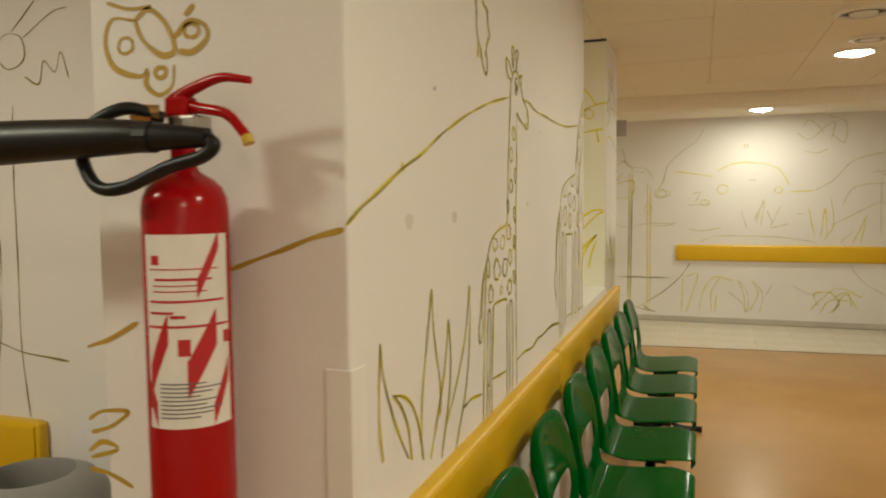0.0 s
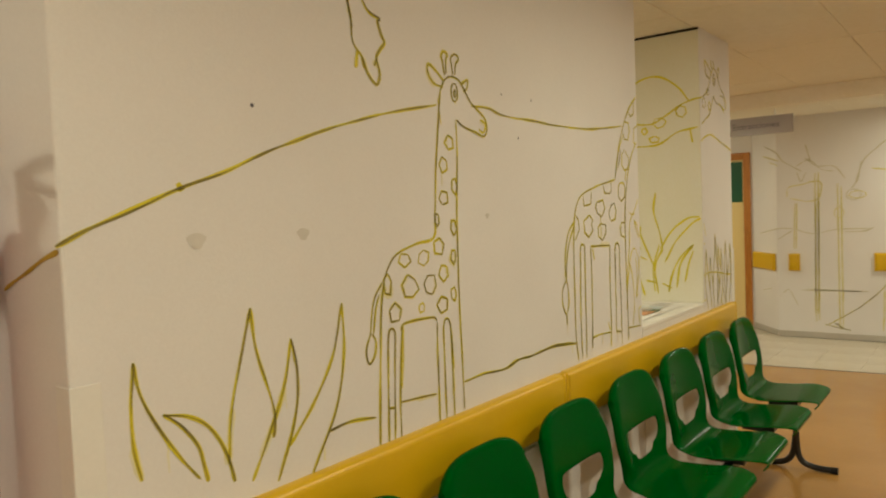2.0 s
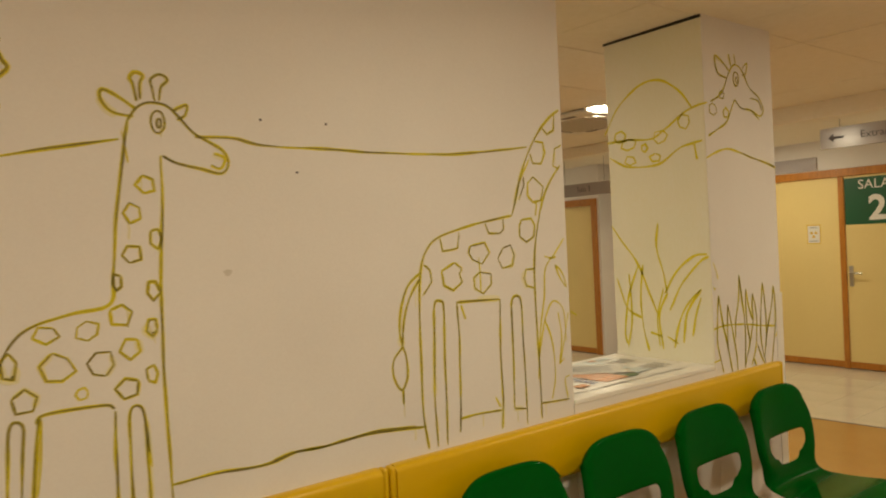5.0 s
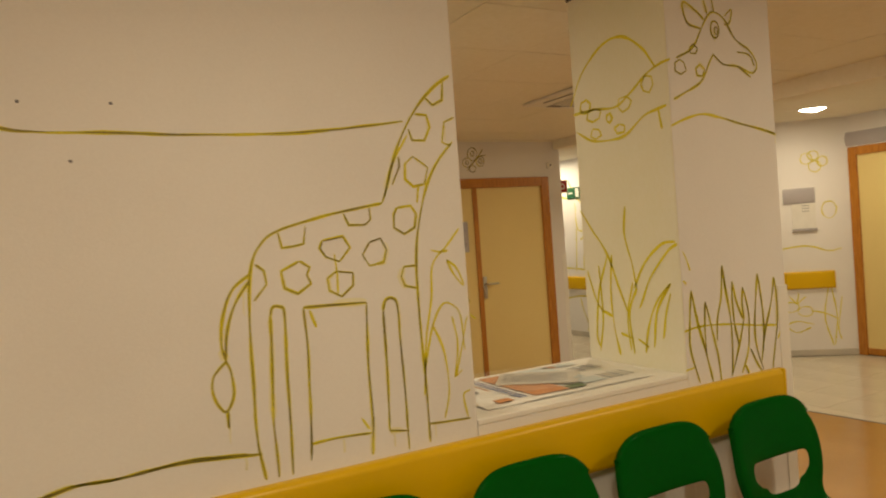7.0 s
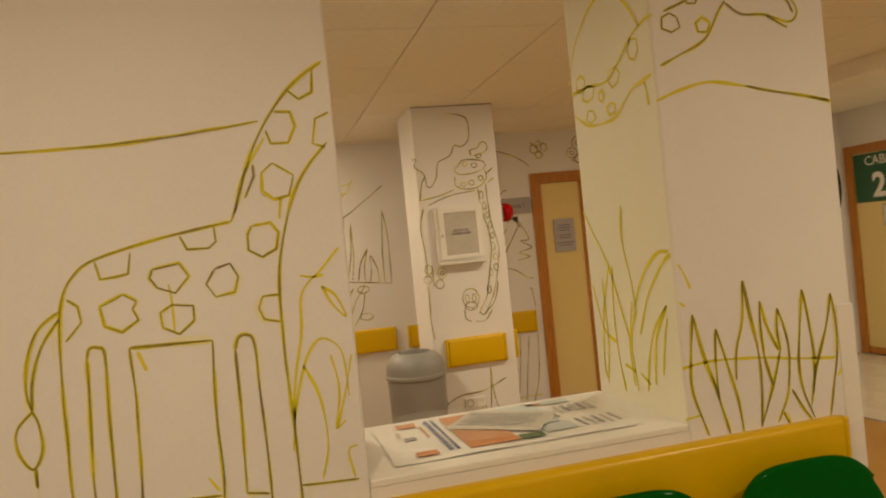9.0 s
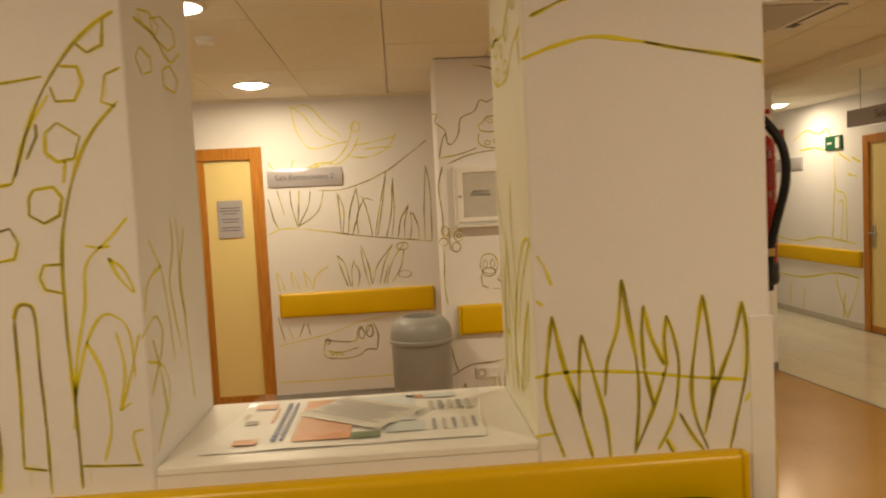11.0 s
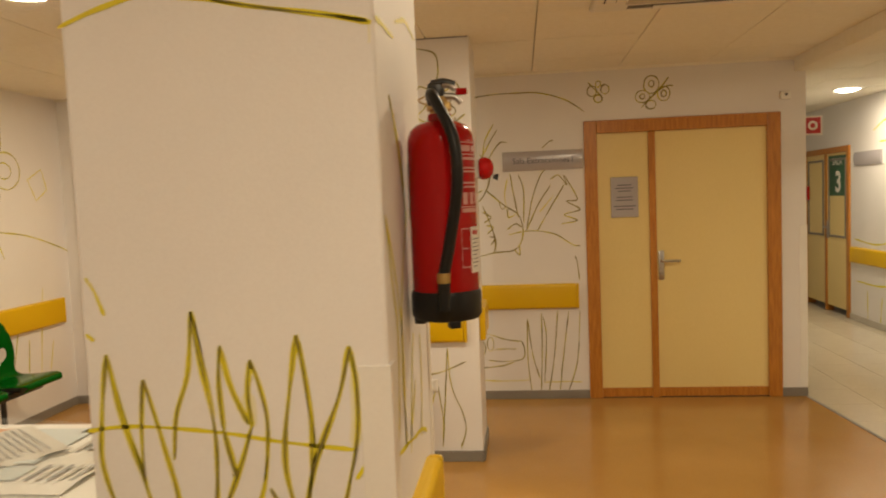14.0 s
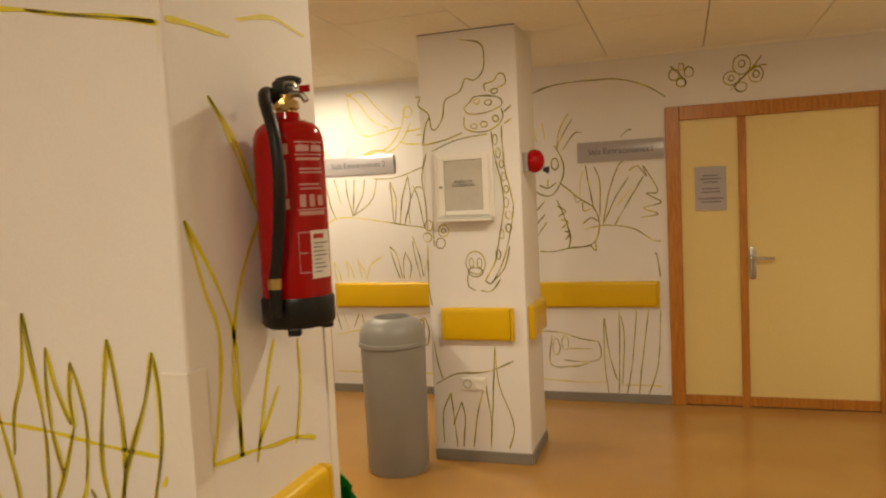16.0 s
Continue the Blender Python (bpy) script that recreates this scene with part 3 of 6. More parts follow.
# dry-powder extinguisher on the pillar's end
e = thing("fire_extinguisher", pose(-0.572, 5.294, 1.320), "red powder fire extinguisher with a black hose hung on the pillar", "fire extinguisher")
R = 0.0700
part("cylinder", lathe([(0, 0.0), (0.055, 0.0), (0.067, 0.004), (R, 0.012), (R, 0.352), (0.068, 0.368), (0.063, 0.382), (0.052, 0.393), (0.036, 0.400), (0.026, 0.402), (0.024, 0.416), (0, 0.417)], 48), M_RED, e, smooth=True)
part("base_cup", lathe([(0.05, -0.012), (0.068, -0.008), (0.0735, 0.0), (0.0735, 0.045), (0.0706, 0.052), (0.0702, 0.052)], 48), M_RUBBER, e, "black plastic base cup", True)
for a in (20, 140, 260):
    part("foot", boxes((0.045, 0.07, -0.012, 0.012, -0.022, -0.006, 0.003)), M_RUBBER, e).matrix_basis = pose(0, 0, 0, 0, 0, a)
v = part("valve", lathe([(0, 0.412), (0.020, 0.412), (0.020, 0.420), (0.026, 0.424), (0.026, 0.438), (0.018, 0.442), (0.016, 0.452), (0, 0.452)], 24), M_BRASS, e, "brass valve", True)
part("gauge", lathe([(0, 0), (0.012, 0), (0.012, 0.008), (0, 0.010)], 20), M_BRASS, v).matrix_basis = pose(0.022, 0.010, 0.430, 90, 0, 120)
part("handle", boxes((-0.017, 0.017, -0.022, 0.012, 0.448, 0.480, 0.007, 3)), M_BLACK, v, "black plastic lever housing", True)
part("lever", tube([(0.0, -0.014, 0.477), (0.0, 0.012, 0.481), (0.0, 0.034, 0.476)], (0.010, 0.007), 12), M_BLACK, v, "black squeeze lever", True)
part("trigger", tube([(0.0, 0.010, 0.452), (0.0, 0.034, 0.450), (0.0, 0.046, 0.436)], (0.008, 0.006), 10), M_STEEL, v, smooth=True)
part("lever_spring", tube([(0.012, 0.010, 0.472), (0.013, 0.026, 0.470), (0.012, 0.034, 0.462)], 0.005, 8), M_STEEL, v, smooth=True)
part("pin", boxes((0.006, 0.012, 0.036, 0.060, 0.452, 0.466, 0.003)), M_RED, v, "red safety tag")
part("seal_wire", tube([(0.008, -0.03, 0.452), (-0.01, -0.044, 0.448), (-0.016, -0.030, 0.440), (0.0, -0.018, 0.442)], 0.0018, 6), M_BRASS, v, smooth=True)
h = part("hose", tube([(0.010, -0.012, 0.438), (0.040, -0.012, 0.452), (0.080, 0.000, 0.436), (0.112, 0.036, 0.36), (0.116, 0.042, 0.27), (0.100, 0.022, 0.16), (0.094, 0.006, 0.09)], 0.0115, 12, steps=8), M_RUBBER, e, "black rubber hose", True)
part("ferrule", tube([(0.094, 0.006, 0.095), (0.094, 0.006, 0.075)], 0.0135, 12, smooth=False), M_BRASS, h)
part("nozzle", tube([(0.094, 0.006, 0.08), (0.092, 0.005, 0.02)], (0.013, 0.011), 12, smooth=False), M_RUBBER, h)
part("wall_bracket", boxes((-0.015, 0.015, -0.07, -0.06, 0.20, 0.32, 0.003)), M_BLACK, e)
for k, (a0, a1, z0, z1) in enumerate([(38, 92, 0.352, 0.354), (38, 92, 0.328, 0.330), (38, 92, 0.222, 0.2245), (40, 90, 0.212, 0.220), (40, 84, 0.318, 0.323), (44, 86, 0.300, 0.303), (44, 88, 0.293, 0.296), (42, 80, 0.27, 0.273), (44, 84, 0.262, 0.265),
                                      (40, 62, 0.335, 0.347), (66, 90, 0.335, 0.347), (42, 52, 0.228, 0.252), (58, 68, 0.228, 0.252), (74, 86, 0.23, 0.25), (36, 37, 0.10, 0.18), (36, 92, 0.178, 0.18), (36, 92, 0.10, 0.102), (36, 50, 0.138, 0.14),
                                      (20, 28, 0.33, 0.35), (20, 26, 0.225, 0.245), (22, 23.5, 0.25, 0.32)]):
    part("printed_mark", arc_patch(R + 0.0007, a0, a1, z0, z1), M_PRINT, e)
lab = part("inspection_label", arc_patch(R + 0.0009, 56, 100, 0.088, 0.182), M_LABEL, e, "white paper inspection label")
for k in range(8):
    part("print_line", arc_patch(R + 0.0014, 60, 60 + 14 + 20 * ((k * 37) % 10) / 10, 0.10 + 0.008 * k, 0.102 + 0.008 * k), M_INK, lab)
part("label_mark", arc_patch(R + 0.0014, 60, 82, 0.166, 0.175), M_LABELRED, lab)

# carbon-dioxide extinguisher on the partition's end
e = thing("fire_extinguisher", pose(-0.561, 1.068, 0.93), "tall red gas fire extinguisher with a black horn", "fire extinguisher")
R = 0.0695
part("cylinder", lathe([(0, 0.0), (0.06, 0.0), (R, 0.012), (R, 0.615), (0.0675, 0.634), (0.060, 0.652), (0.046, 0.666), (0.032, 0.674), (0.024, 0.680), (0.02, 0.69), (0.02, 0.735), (0, 0.735)], 48), M_RED, e, smooth=True)
v = part("valve", lathe([(0, 0.72), (0.021, 0.72), (0.023, 0.745), (0.018, 0.77), (0.012, 0.80), (0, 0.80)], 24), M_BRASS, e, "brass valve", True)
part("collar", boxes((-0.012, 0.045, -0.024, 0.02, 0.735, 0.768, 0.005)), M_STEEL, v)
part("handle", tube([(-0.015, 0, 0.795), (0.03, -0.004, 0.812), (0.085, -0.01, 0.824), (0.142, -0.015, 0.816)], (0.012, 0.006), 10), M_RED, v, "red carrying handle", True)
lv = part("lever", tube([(0.0, 0, 0.788), (0.045, -0.004, 0.778), (0.095, -0.01, 0.766), (0.135, -0.015, 0.728)], (0.010, 0.008), 10), M_RED, v, "red squeeze lever", True)
part("lever_tip", tube([(0.133, -0.015, 0.731), (0.138, -0.016, 0.718)], 0.0095, 10, smooth=False), M_YELLOWTIP, lv)
part("valve_body", boxes((-0.022, 0.02, -0.018, 0.018, 0.762, 0.80, 0.006)), M_RED, v)
horn = part("horn", tube([(0.125, -0.098, 0.722), (0.035, -0.105, 0.726), (-0.065, -0.108, 0.728), (-0.29, -0.112, 0.726), (-0.55, -0.118, 0.719)], (0.014, 0.044), 20), M_RUBBER, e, "black discharge horn", True)
part("grip_collar", tube([(0.035, -0.105, 0.726), (0.005, -0.106, 0.727)], 0.024, 16, smooth=False), M_RUBBER, horn)
part("hose", tube([(-0.01, -0.03, 0.762), (-0.05, -0.07, 0.776), (-0.105, -0.085, 0.750), (-0.122, -0.09, 0.705), (-0.085, -0.10, 0.655), (-0.03, -0.10, 0.652), (0.05, -0.10, 0.680), (0.115, -0.10, 0.695), (0.135, -0.10, 0.712), (0.11, -0.098, 0.724)], 0.0105, 12, steps=8), M_RUBBER, e, "looped black rubber hose", True)
part("hose_coupling", tube([(-0.05, -0.06, 0.770), (-0.015, -0.035, 0.770)], 0.014, 12, smooth=False), M_BRASS, e)
part("wall_bracket", boxes((-0.06, -0.03, 0.045, 0.104, 0.54, 0.58, 0.004)), M_RED, e)
lab = part("label", arc_patch(R + 0.0007, -112, 8, 0.268, 0.578, 20), M_LABEL, e, "white and red instruction label")
for z0, z1, a0, a1 in [(0.53, 0.545, -100, -88), (0.522, 0.524, -105, -10), (0.505, 0.509, -95, -20), (0.496, 0.498, -98, -35), (0.487, 0.489, -98, -28), (0.47, 0.474, -105, -2), (0.452, 0.456, -105, -70), (0.445, 0.45, -75, -55), (0.43, 0.434, -108, 5), (0.40, 0.42, -4, 8), (0.30, 0.315, -112, -104)]:
    part("printed_band", arc_patch(R + 0.0012, a0, a1, z0, z1, 12), M_LABELRED, lab)
for k in range(9):
    part("print_line", arc_patch(R + 0.0012, -92, -40 + 8 * ((k * 7) % 5), 0.285 + 0.0068 * k, 0.2872 + 0.0068 * k, 12), M_INK, lab)
for p, w in ((((-108, 0.345), (-78, 0.43)), 0.05), (((-55, 0.345), (-15, 0.43)), 0.06), (((-40, 0.49), (-8, 0.57)), 0.03), (((-22, 0.285), (5, 0.36)), 0.035), (((-112, 0.33), (-98, 0.29)), 0.04)):
    part("printed_stripe", arc_band(R + 0.0010, p, w), M_LABELRED, lab)
part("printed_box", arc_patch(R + 0.0012, -66, -50, 0.385, 0.412), M_LABELRED, lab)


# ---- bins ----
def litter_bin(x, y, label):
    b = thing("litter_bin", pose(x, y, 0), label, "bin", "round litter bins")
    part("body", lathe([(0, 0.004), (0.165, 0.004), (0.17, 0.0), (0.175, 0.012), (0.186, 0.70), (0.188, 0.735), (0.18, 0.735), (0, 0.70)], 48), M_GREY, b, smooth=True)
    lid = part("lid", lathe([(0.190, 0.725), (0.196, 0.73), (0.196, 0.75), (0.191, 0.755), (0.189, 0.80), (0.178, 0.835), (0.150, 0.868), (0.115, 0.885), (0.105, 0.888), (0.10, 0.87), (0.098, 0.80)], 48), M_GREY, b, "grey domed lid with a round opening", True)
    part("opening", lathe([(0, 0.80), (0.098, 0.80), (0.099, 0.803)], 32), M_BLACK, lid)
    return b


litter_bin(-3.10, 4.44, "grey plastic litter bin with a domed lid beside the column")
litter_bin(-1.33, 1.40, "grey plastic litter bin with a domed lid below the yellow rail")

# ---- papers on the sill ----
def sheet(name, m, w, d, label, material, fold=0.004):
    """A slightly buckled sheet of paper lying flat; local x across, y deep."""
    n = 10
    bm = bmesh.new()
    g = [[bm.verts.new((w * (i / n - 0.5), d * (j / n - 0.5), fold * (0.5 + 0.5 * noise.noise((i * 0.45, j * 0.45, len(name))))
          + (0.010 * max(0, abs(i / n - 0.5) - 0.42) / 0.08 * noise.noise((i, j * 0.3, 4.0))))) for j in range(n + 1)] for i in range(n + 1)]
    for i in range(n):
        for j in range(n):
            bm.faces.new((g[i][j], g[i + 1][j], g[i + 1][j + 1], g[i][j + 1]))
    t = thing(name, m, label, "paper")
    part("page", bm, material, t, smooth=True)
    return t


def patch(t, x, y, w, d, material, name="printed_block", z=0.0062):
    part(name, boxes((x - w / 2, x + w / 2, y - d / 2, y + d / 2, z, z + 0.0004)), material, t)


M_P_ORANGE = surface("print_orange", (0.55, 0.22, 0.08), (0.68, 0.34, 0.16), 0.4, 12, 60, 0)
M_P_BLUE = surface("print_blue", (0.10, 0.13, 0.30), (0.14, 0.18, 0.38), 0.5, 12, 60, 0)
M_P_SKY = surface("print_pale_blue", (0.55, 0.63, 0.66), (0.62, 0.69, 0.71), 0.4, 12, 60, 0)
M_P_GREY = surface("print_grey", (0.48, 0.45, 0.40), (0.56, 0.53, 0.48), 0.4, 12, 60, 0)
M_LEAFLET = surface("leaflet_paper", (0.56, 0.54, 0.49), (0.64, 0.62, 0.57), 0.35, 12, 60, 0)
M_P_GREEN = surface("print_green", (0.10, 0.17, 0.09), (0.16, 0.24, 0.13), 0.4, 12, 60, 0)
M_P_TEXT = surface("print_text", (0.25, 0.25, 0.26), (0.36, 0.36, 0.37), 0.5, 12, 60, 0)

# local x runs along the sill, local y from its front edge to the room behind
t = sheet("newspaper", pose(-0.605, 4.175, SILL + 0.001, 0, 0, 90), 0.70, 0.45, "open newspaper with colour pictures lying on the window sill", M_PAPER, 0.005)
patch(t, -0.249, 0.154, 0.06, 0.05, M_P_ORANGE)
patch(t, -0.251, -0.166, 0.06, 0.04, M_P_ORANGE)
patch(t, -0.265, 0.0, 0.035, 0.03, M_P_TEXT)
patch(t, -0.29, 0.06, 0.012, 0.05, M_P_GREY)
patch(t, -0.21, 0.06, 0.006, 0.14, M_P_ORANGE)
for k in range(13):
    patch(t, -0.183, 0.165 - 0.027 * k, 0.013, 0.019, M_P_BLUE, "title_letter")
    patch(t, -0.163, 0.165 - 0.027 * k, 0.009, 0.021, M_P_BLUE, "title_letter")
patch(t, -0.062, 0.0, 0.145, 0.37, M_P_ORANGE)
patch(t, 0.05, -0.165, 0.07, 0.045, M_P_GREEN)
patch(t, 0.10, 0.06, 0.16, 0.25, M_P_SKY)
patch(t, 0.18, 0.165, 0.05, 0.03, M_P_ORANGE)
patch(t, 0.256, 0.165, 0.09, 0.045, M_P_SKY)
patch(t, 0.15, -0.12, 0.10, 0.08, M_P_SKY)
for k in range(5):
    patch(t, 0.225 + 0.026 * k, 0.065, 0.014, 0.08, M_P_TEXT if k % 2 else M_P_GREY)
    patch(t, 0.225 + 0.026 * k, -0.115, 0.010, 0.09, M_P_GREY if k % 2 else M_P_TEXT)
t = sheet("leaflet", pose(-0.637, 4.207, SILL + 0.0085, 0, 0, 52), 0.297, 0.21, "grey printed leaflet lying on the newspaper", M_LEAFLET, 0.003)
for k in range(9):
    patch(t, -0.01, 0.07 - 0.0165 * k, 0.24 - 0.07 * (k % 4 == 3), 0.0042, M_P_TEXT, "print_line", 0.0036)
m, nt, p = node_mat("clear_plastic")
p.inputs["Base Color"].default_value = (0.9, 0.9, 0.88, 1)
p.inputs["Roughness"].default_value = 0.07
p.inputs["Alpha"].default_value = 0.11
t = sheet("plastic_sleeve", pose(-0.62, 4.20, SILL + 0.014, 0, 0, 84), 0.66, 0.40, "crumpled clear plastic sleeve over the papers on the sill", m, 0.014)

# ---- fittings on the column ----
c = thing("notice_cabinet", west(0, -3.28) @ pose(4.868, 0, 1.617), "shallow white wall cabinet with a framed notice on the column", "cabinet")
body = part("body", boxes((-0.17, 0.17, -0.045, 0, -0.187, 0.187, 0.006)), M_WHITE, c)
dr = part("door", boxes((-0.15, -0.112, -0.058, -0.046, -0.17, 0.17, 0.004), (0.112, 0.15, -0.058, -0.046, -0.17, 0.17, 0.004), (-0.112, 0.112, -0.058, -0.046, 0.142, 0.17, 0.003), (-0.112, 0.112, -0.058, -0.046, -0.17, -0.142, 0.003)), M_WHITE, c)
sh = part("notice", boxes((-0.112, 0.112, -0.050, -0.046, -0.142, 0.142)), M_P_GREY, c, "pale printed notice")
bm = text_mesh("BUZON DE\nSUGERENCIAS", 0.021)
bm.transform(Matrix.Translation((0, -0.052, 0.01)))
part("lettering", bm, M_INK, sh)
part("knob", lathe([(0, 0), (0.009, 0), (0.007, 0.014), (0, 0.016)], 14), M_STEEL, dr).matrix_basis = pose(-0.131, -0.058, -0.005, 90)
part("ledge", boxes((-0.165, 0.165, -0.075, 0, -0.203, -0.189, 0.003)), M_WHITE, c)
s = thing("wall_socket", west(0, -3.28) @ pose(4.862, 0, 0.463), "white double wall socket on the column", "socket")
part("plate", boxes((-0.073, 0.073, -0.010, 0, -0.037, 0.037, 0.004)), M_WHITE, s)
for u in (-0.036, 0.036):
    part("outlet", lathe([(0.028, 0), (0.028, 0.003), (0.020, 0.003), (0.018, -0.005), (0, -0.005)], 20), M_P_GREY if u < 0 else M_WHITE, s).matrix_basis = pose(u, -0.0105, 0, 90)
b = thing("alarm_sounder", pose(-3.385, 5.19, 1.735), "round red alarm sounder on the column", "alarm")
part("back_box", boxes((-0.045, 0.045, 0, 0.03, -0.06, 0.05, 0.006)), M_STEEL, b)
part("dome", lathe([(0, 0.115), (0.03, 0.112), (0.055, 0.095), (0.066, 0.07), (0.066, 0.045), (0.055, 0.03), (0.03, 0.026)], 28), M_RED, b, smooth=True).matrix_basis = pose(0, 0, 0, -90)
part("horn_mouth", lathe([(0.012, 0), (0.018, 0.02), (0.022, 0.03), (0.012, 0.028), (0, 0.02)], 18), M_BLACK, b, smooth=True).matrix_basis = pose(0.005, 0.11, -0.05, -100)

# ---- ceiling fittings ----
a = thing("air_conditioner", pose(-2.44, 6.26, hall_z(-2.44)), "white four-way ceiling cassette air conditioner", "air conditioner")
S = 0.43
bm = boxes((-S, S, -S, S, -0.030, -0.0, 0.022, 3))
part("panel", bm, M_WHITE, a)
for k in range(4):
    q = pose(0, 0, 0, 0, 0, 90 * k)
    part("slot", boxes((-0.25, 0.25, 0.318, 0.378, -0.031, -0.0285)), M_INK, a).matrix_basis = q
    part("flap", boxes((-0.13, 0.245, 0.325, 0.372, -0.040, -0.033, 0.003)), M_WHITE, a).matrix_basis = q
g = part("grille", boxes((-0.27, 0.27, -0.27, 0.27, -0.038, -0.029, 0.004)), M_P_GREY, a)
for k in range(13):
    part("grille_slit", boxes((-0.24, 0.24, -0.245 + 0.04 * k, -0.237 + 0.04 * k, -0.0392, -0.0375)), M_PLINTH, g)
d = thing("smoke_detector", pose(-2.56, 3.38, hall_z(-2.56)), "white round smoke detector on the ceiling", "detector")
part("base", lathe([(0, 0), (0.055, 0), (0.055, -0.012), (0, -0.012)], 28), M_WHITE, d, smooth=True)
part("head", lathe([(0.046, -0.012), (0.046, -0.03), (0.034, -0.042), (0, -0.045)], 28), M_WHITE, d, smooth=True)
for x, y, r in ((1.03, 4.48, 0.15), (1.20, 5.22, 0.12)):
    v = thing("ceiling_vent", pose(x, y, hall_z(x)), "white round ceiling air vent", "vent", "round ceiling vents")
    part("rim", lathe([(r * 0.72, -0.004), (r * 0.76, -0.018), (r * 0.95, -0.012), (r, 0.0), (r * 0.72, 0.0)], 36), M_WHITE, v, smooth=True)
    part("throat", lathe([(0, -0.001), (r * 0.73, -0.002)], 36), M_BLACK, v)
    part("disc", lathe([(0, -0.022), (r * 0.42, -0.02), (r * 0.46, -0.012), (0, -0.008)], 28), M_WHITE, v, smooth=True)
c = thing("door_sensor", west() @ pose(7.385, 0, 2.215), "small white sensor box above the door", "sensor")
part("case", boxes((-0.035, 0.035, -0.03, 0, -0.03, 0.03, 0.006)), M_WHITE, c)
part("lens", lathe([(0, 0.004), (0.01, 0.002), (0.011, 0)], 14), M_INK, c).matrix_basis = pose(0, -0.03, 0.005, 90)

# ---- signs of the corridor ----
f = thing("hose_reel_sign", pose(-4.70, 7.60, 1.995), "red and white fire-hose sign projecting into the corridor", "sign")
part("panel", boxes((-0.003, 0.003, -0.062, 0.075, -0.07, 0.07)), M_LABEL, f)
part("field", boxes((0.0032, 0.0045, -0.05, 0.062, -0.058, 0.058)), M_LABELRED, f)
part("symbol", lathe([(0.018, 0), (0.034, 0), (0.034, 0.001), (0.018, 0.001), (0.018, 0)], 24), M_LABEL, f).matrix_basis = pose(0.0048, 0.006, 0, 0, 90, 0)
f = thing("call_point", pose(-4.72, YC, 1.50), "small red fire call point on the pier", "alarm")
part("case", boxes((-0.05, 0.05, 0, 0.045, -0.05, 0.05, 0.005)), M_RED, f)
f = thing("exit_sign", north(0, YN2) @ pose(-6.47, 0, 2.02), "green emergency exit sign on the wall", "sign")
part("panel", boxes((-0.15, 0.15, -0.02, 0, -0.078, 0.078, 0.003)), M_SIGNGREEN, f)
part("arrow", boxes((-0.11, -0.02, -0.0225, -0.0205, -0.012, 0.012)), M_LABEL, f)
part("door_symbol", boxes((0.045, 0.115, -0.0225, -0.0205, -0.06, 0.06)), M_LABEL, f)
sign(north(0, YN2), -7.42, 1.83, 0.62, 0.15, "", 0.1)
sign(north(0, YN), -2.73, 2.255, 0.66, 0.145, "", 0.1)
sign(DIAG, 0.245, 1.705, 0.31, 0.16, "", 0.1)
sign(north(0, YM), -3.675, 1.93, 0.27, 0.15, "", 0.1)
f = thing("notice_holder", DIAG @ pose(0.285, 0, 1.48) @ Matrix.Diagonal((0.8, 1, 0.95, 1)), "white notice in a clear wall holder", "notice")
part("sheet", boxes((-0.145, 0.145, -0.010, 0, -0.13, 0.15, 0.002)), M_LABEL, f)
part("tray", boxes((-0.15, 0.15, -0.03, 0, -0.155, -0.13, 0.004)), M_SIGN, f)
for k in range(3):
    part("print_line", boxes((-0.02, 0.07, -0.0115, -0.0098, 0.06 + 0.03 * k, 0.068 + 0.03 * k)), M_P_TEXT, f)
for m, u, z in ((north(0, YN + 0.005), -2.47, 1.47), (north(0, YM + 0.005), -4.30, 1.41)):
    f = thing("warning_notice", m @ pose(u, 0, z), "small paper warning notice with a trefoil on the door", "notice", "door warning notices")
    part("border", boxes((-0.075, 0.075, -0.002, 0, -0.105, 0.105)), M_RAIL if u > -3 else M_INK, f)
    part("sheet", boxes((-0.066, 0.066, -0.0035, -0.0021, -0.095, 0.095)), M_LABEL, f)
    for k in range(3):
        bm = bmesh.new()
        vs = [bm.verts.new((r * math.sin(radians(a)), -0.0042, r * math.cos(radians(a)))) for r, a in ((0.010, -28), (0.040, -28), (0.044, 0), (0.040, 28), (0.010, 28))]
        bm.faces.new(vs)
        part("trefoil_blade", bm, M_RAIL if u > -3 else M_INK, f).matrix_basis = pose(0, 0, 0, 0, 120 * k + 60, 0)
    part("print_line", boxes((-0.05, 0.05, -0.0045, -0.0034, -0.08, -0.072)), M_P_TEXT, f)
    part("print_line", boxes((-0.045, 0.045, -0.0045, -0.0034, 0.07, 0.078)), M_P_TEXT, f)
f = thing("direction_arrow", north(0, 7.9) @ pose(-1.22, -0.014, 2.27), "grey arrow on the hanging direction sign", "sign")
part("shaft", boxes((-0.03, 0.06, -0.001, 0, -0.009, 0.009)), M_INK, f)
bm = bmesh.new()
bm.faces.new([bm.verts.new(q) for q in ((-0.06, -0.0008, 0), (-0.018, -0.0008, -0.035), (-0.018, -0.0008, 0.035))])
part("head", bm, M_INK, f)

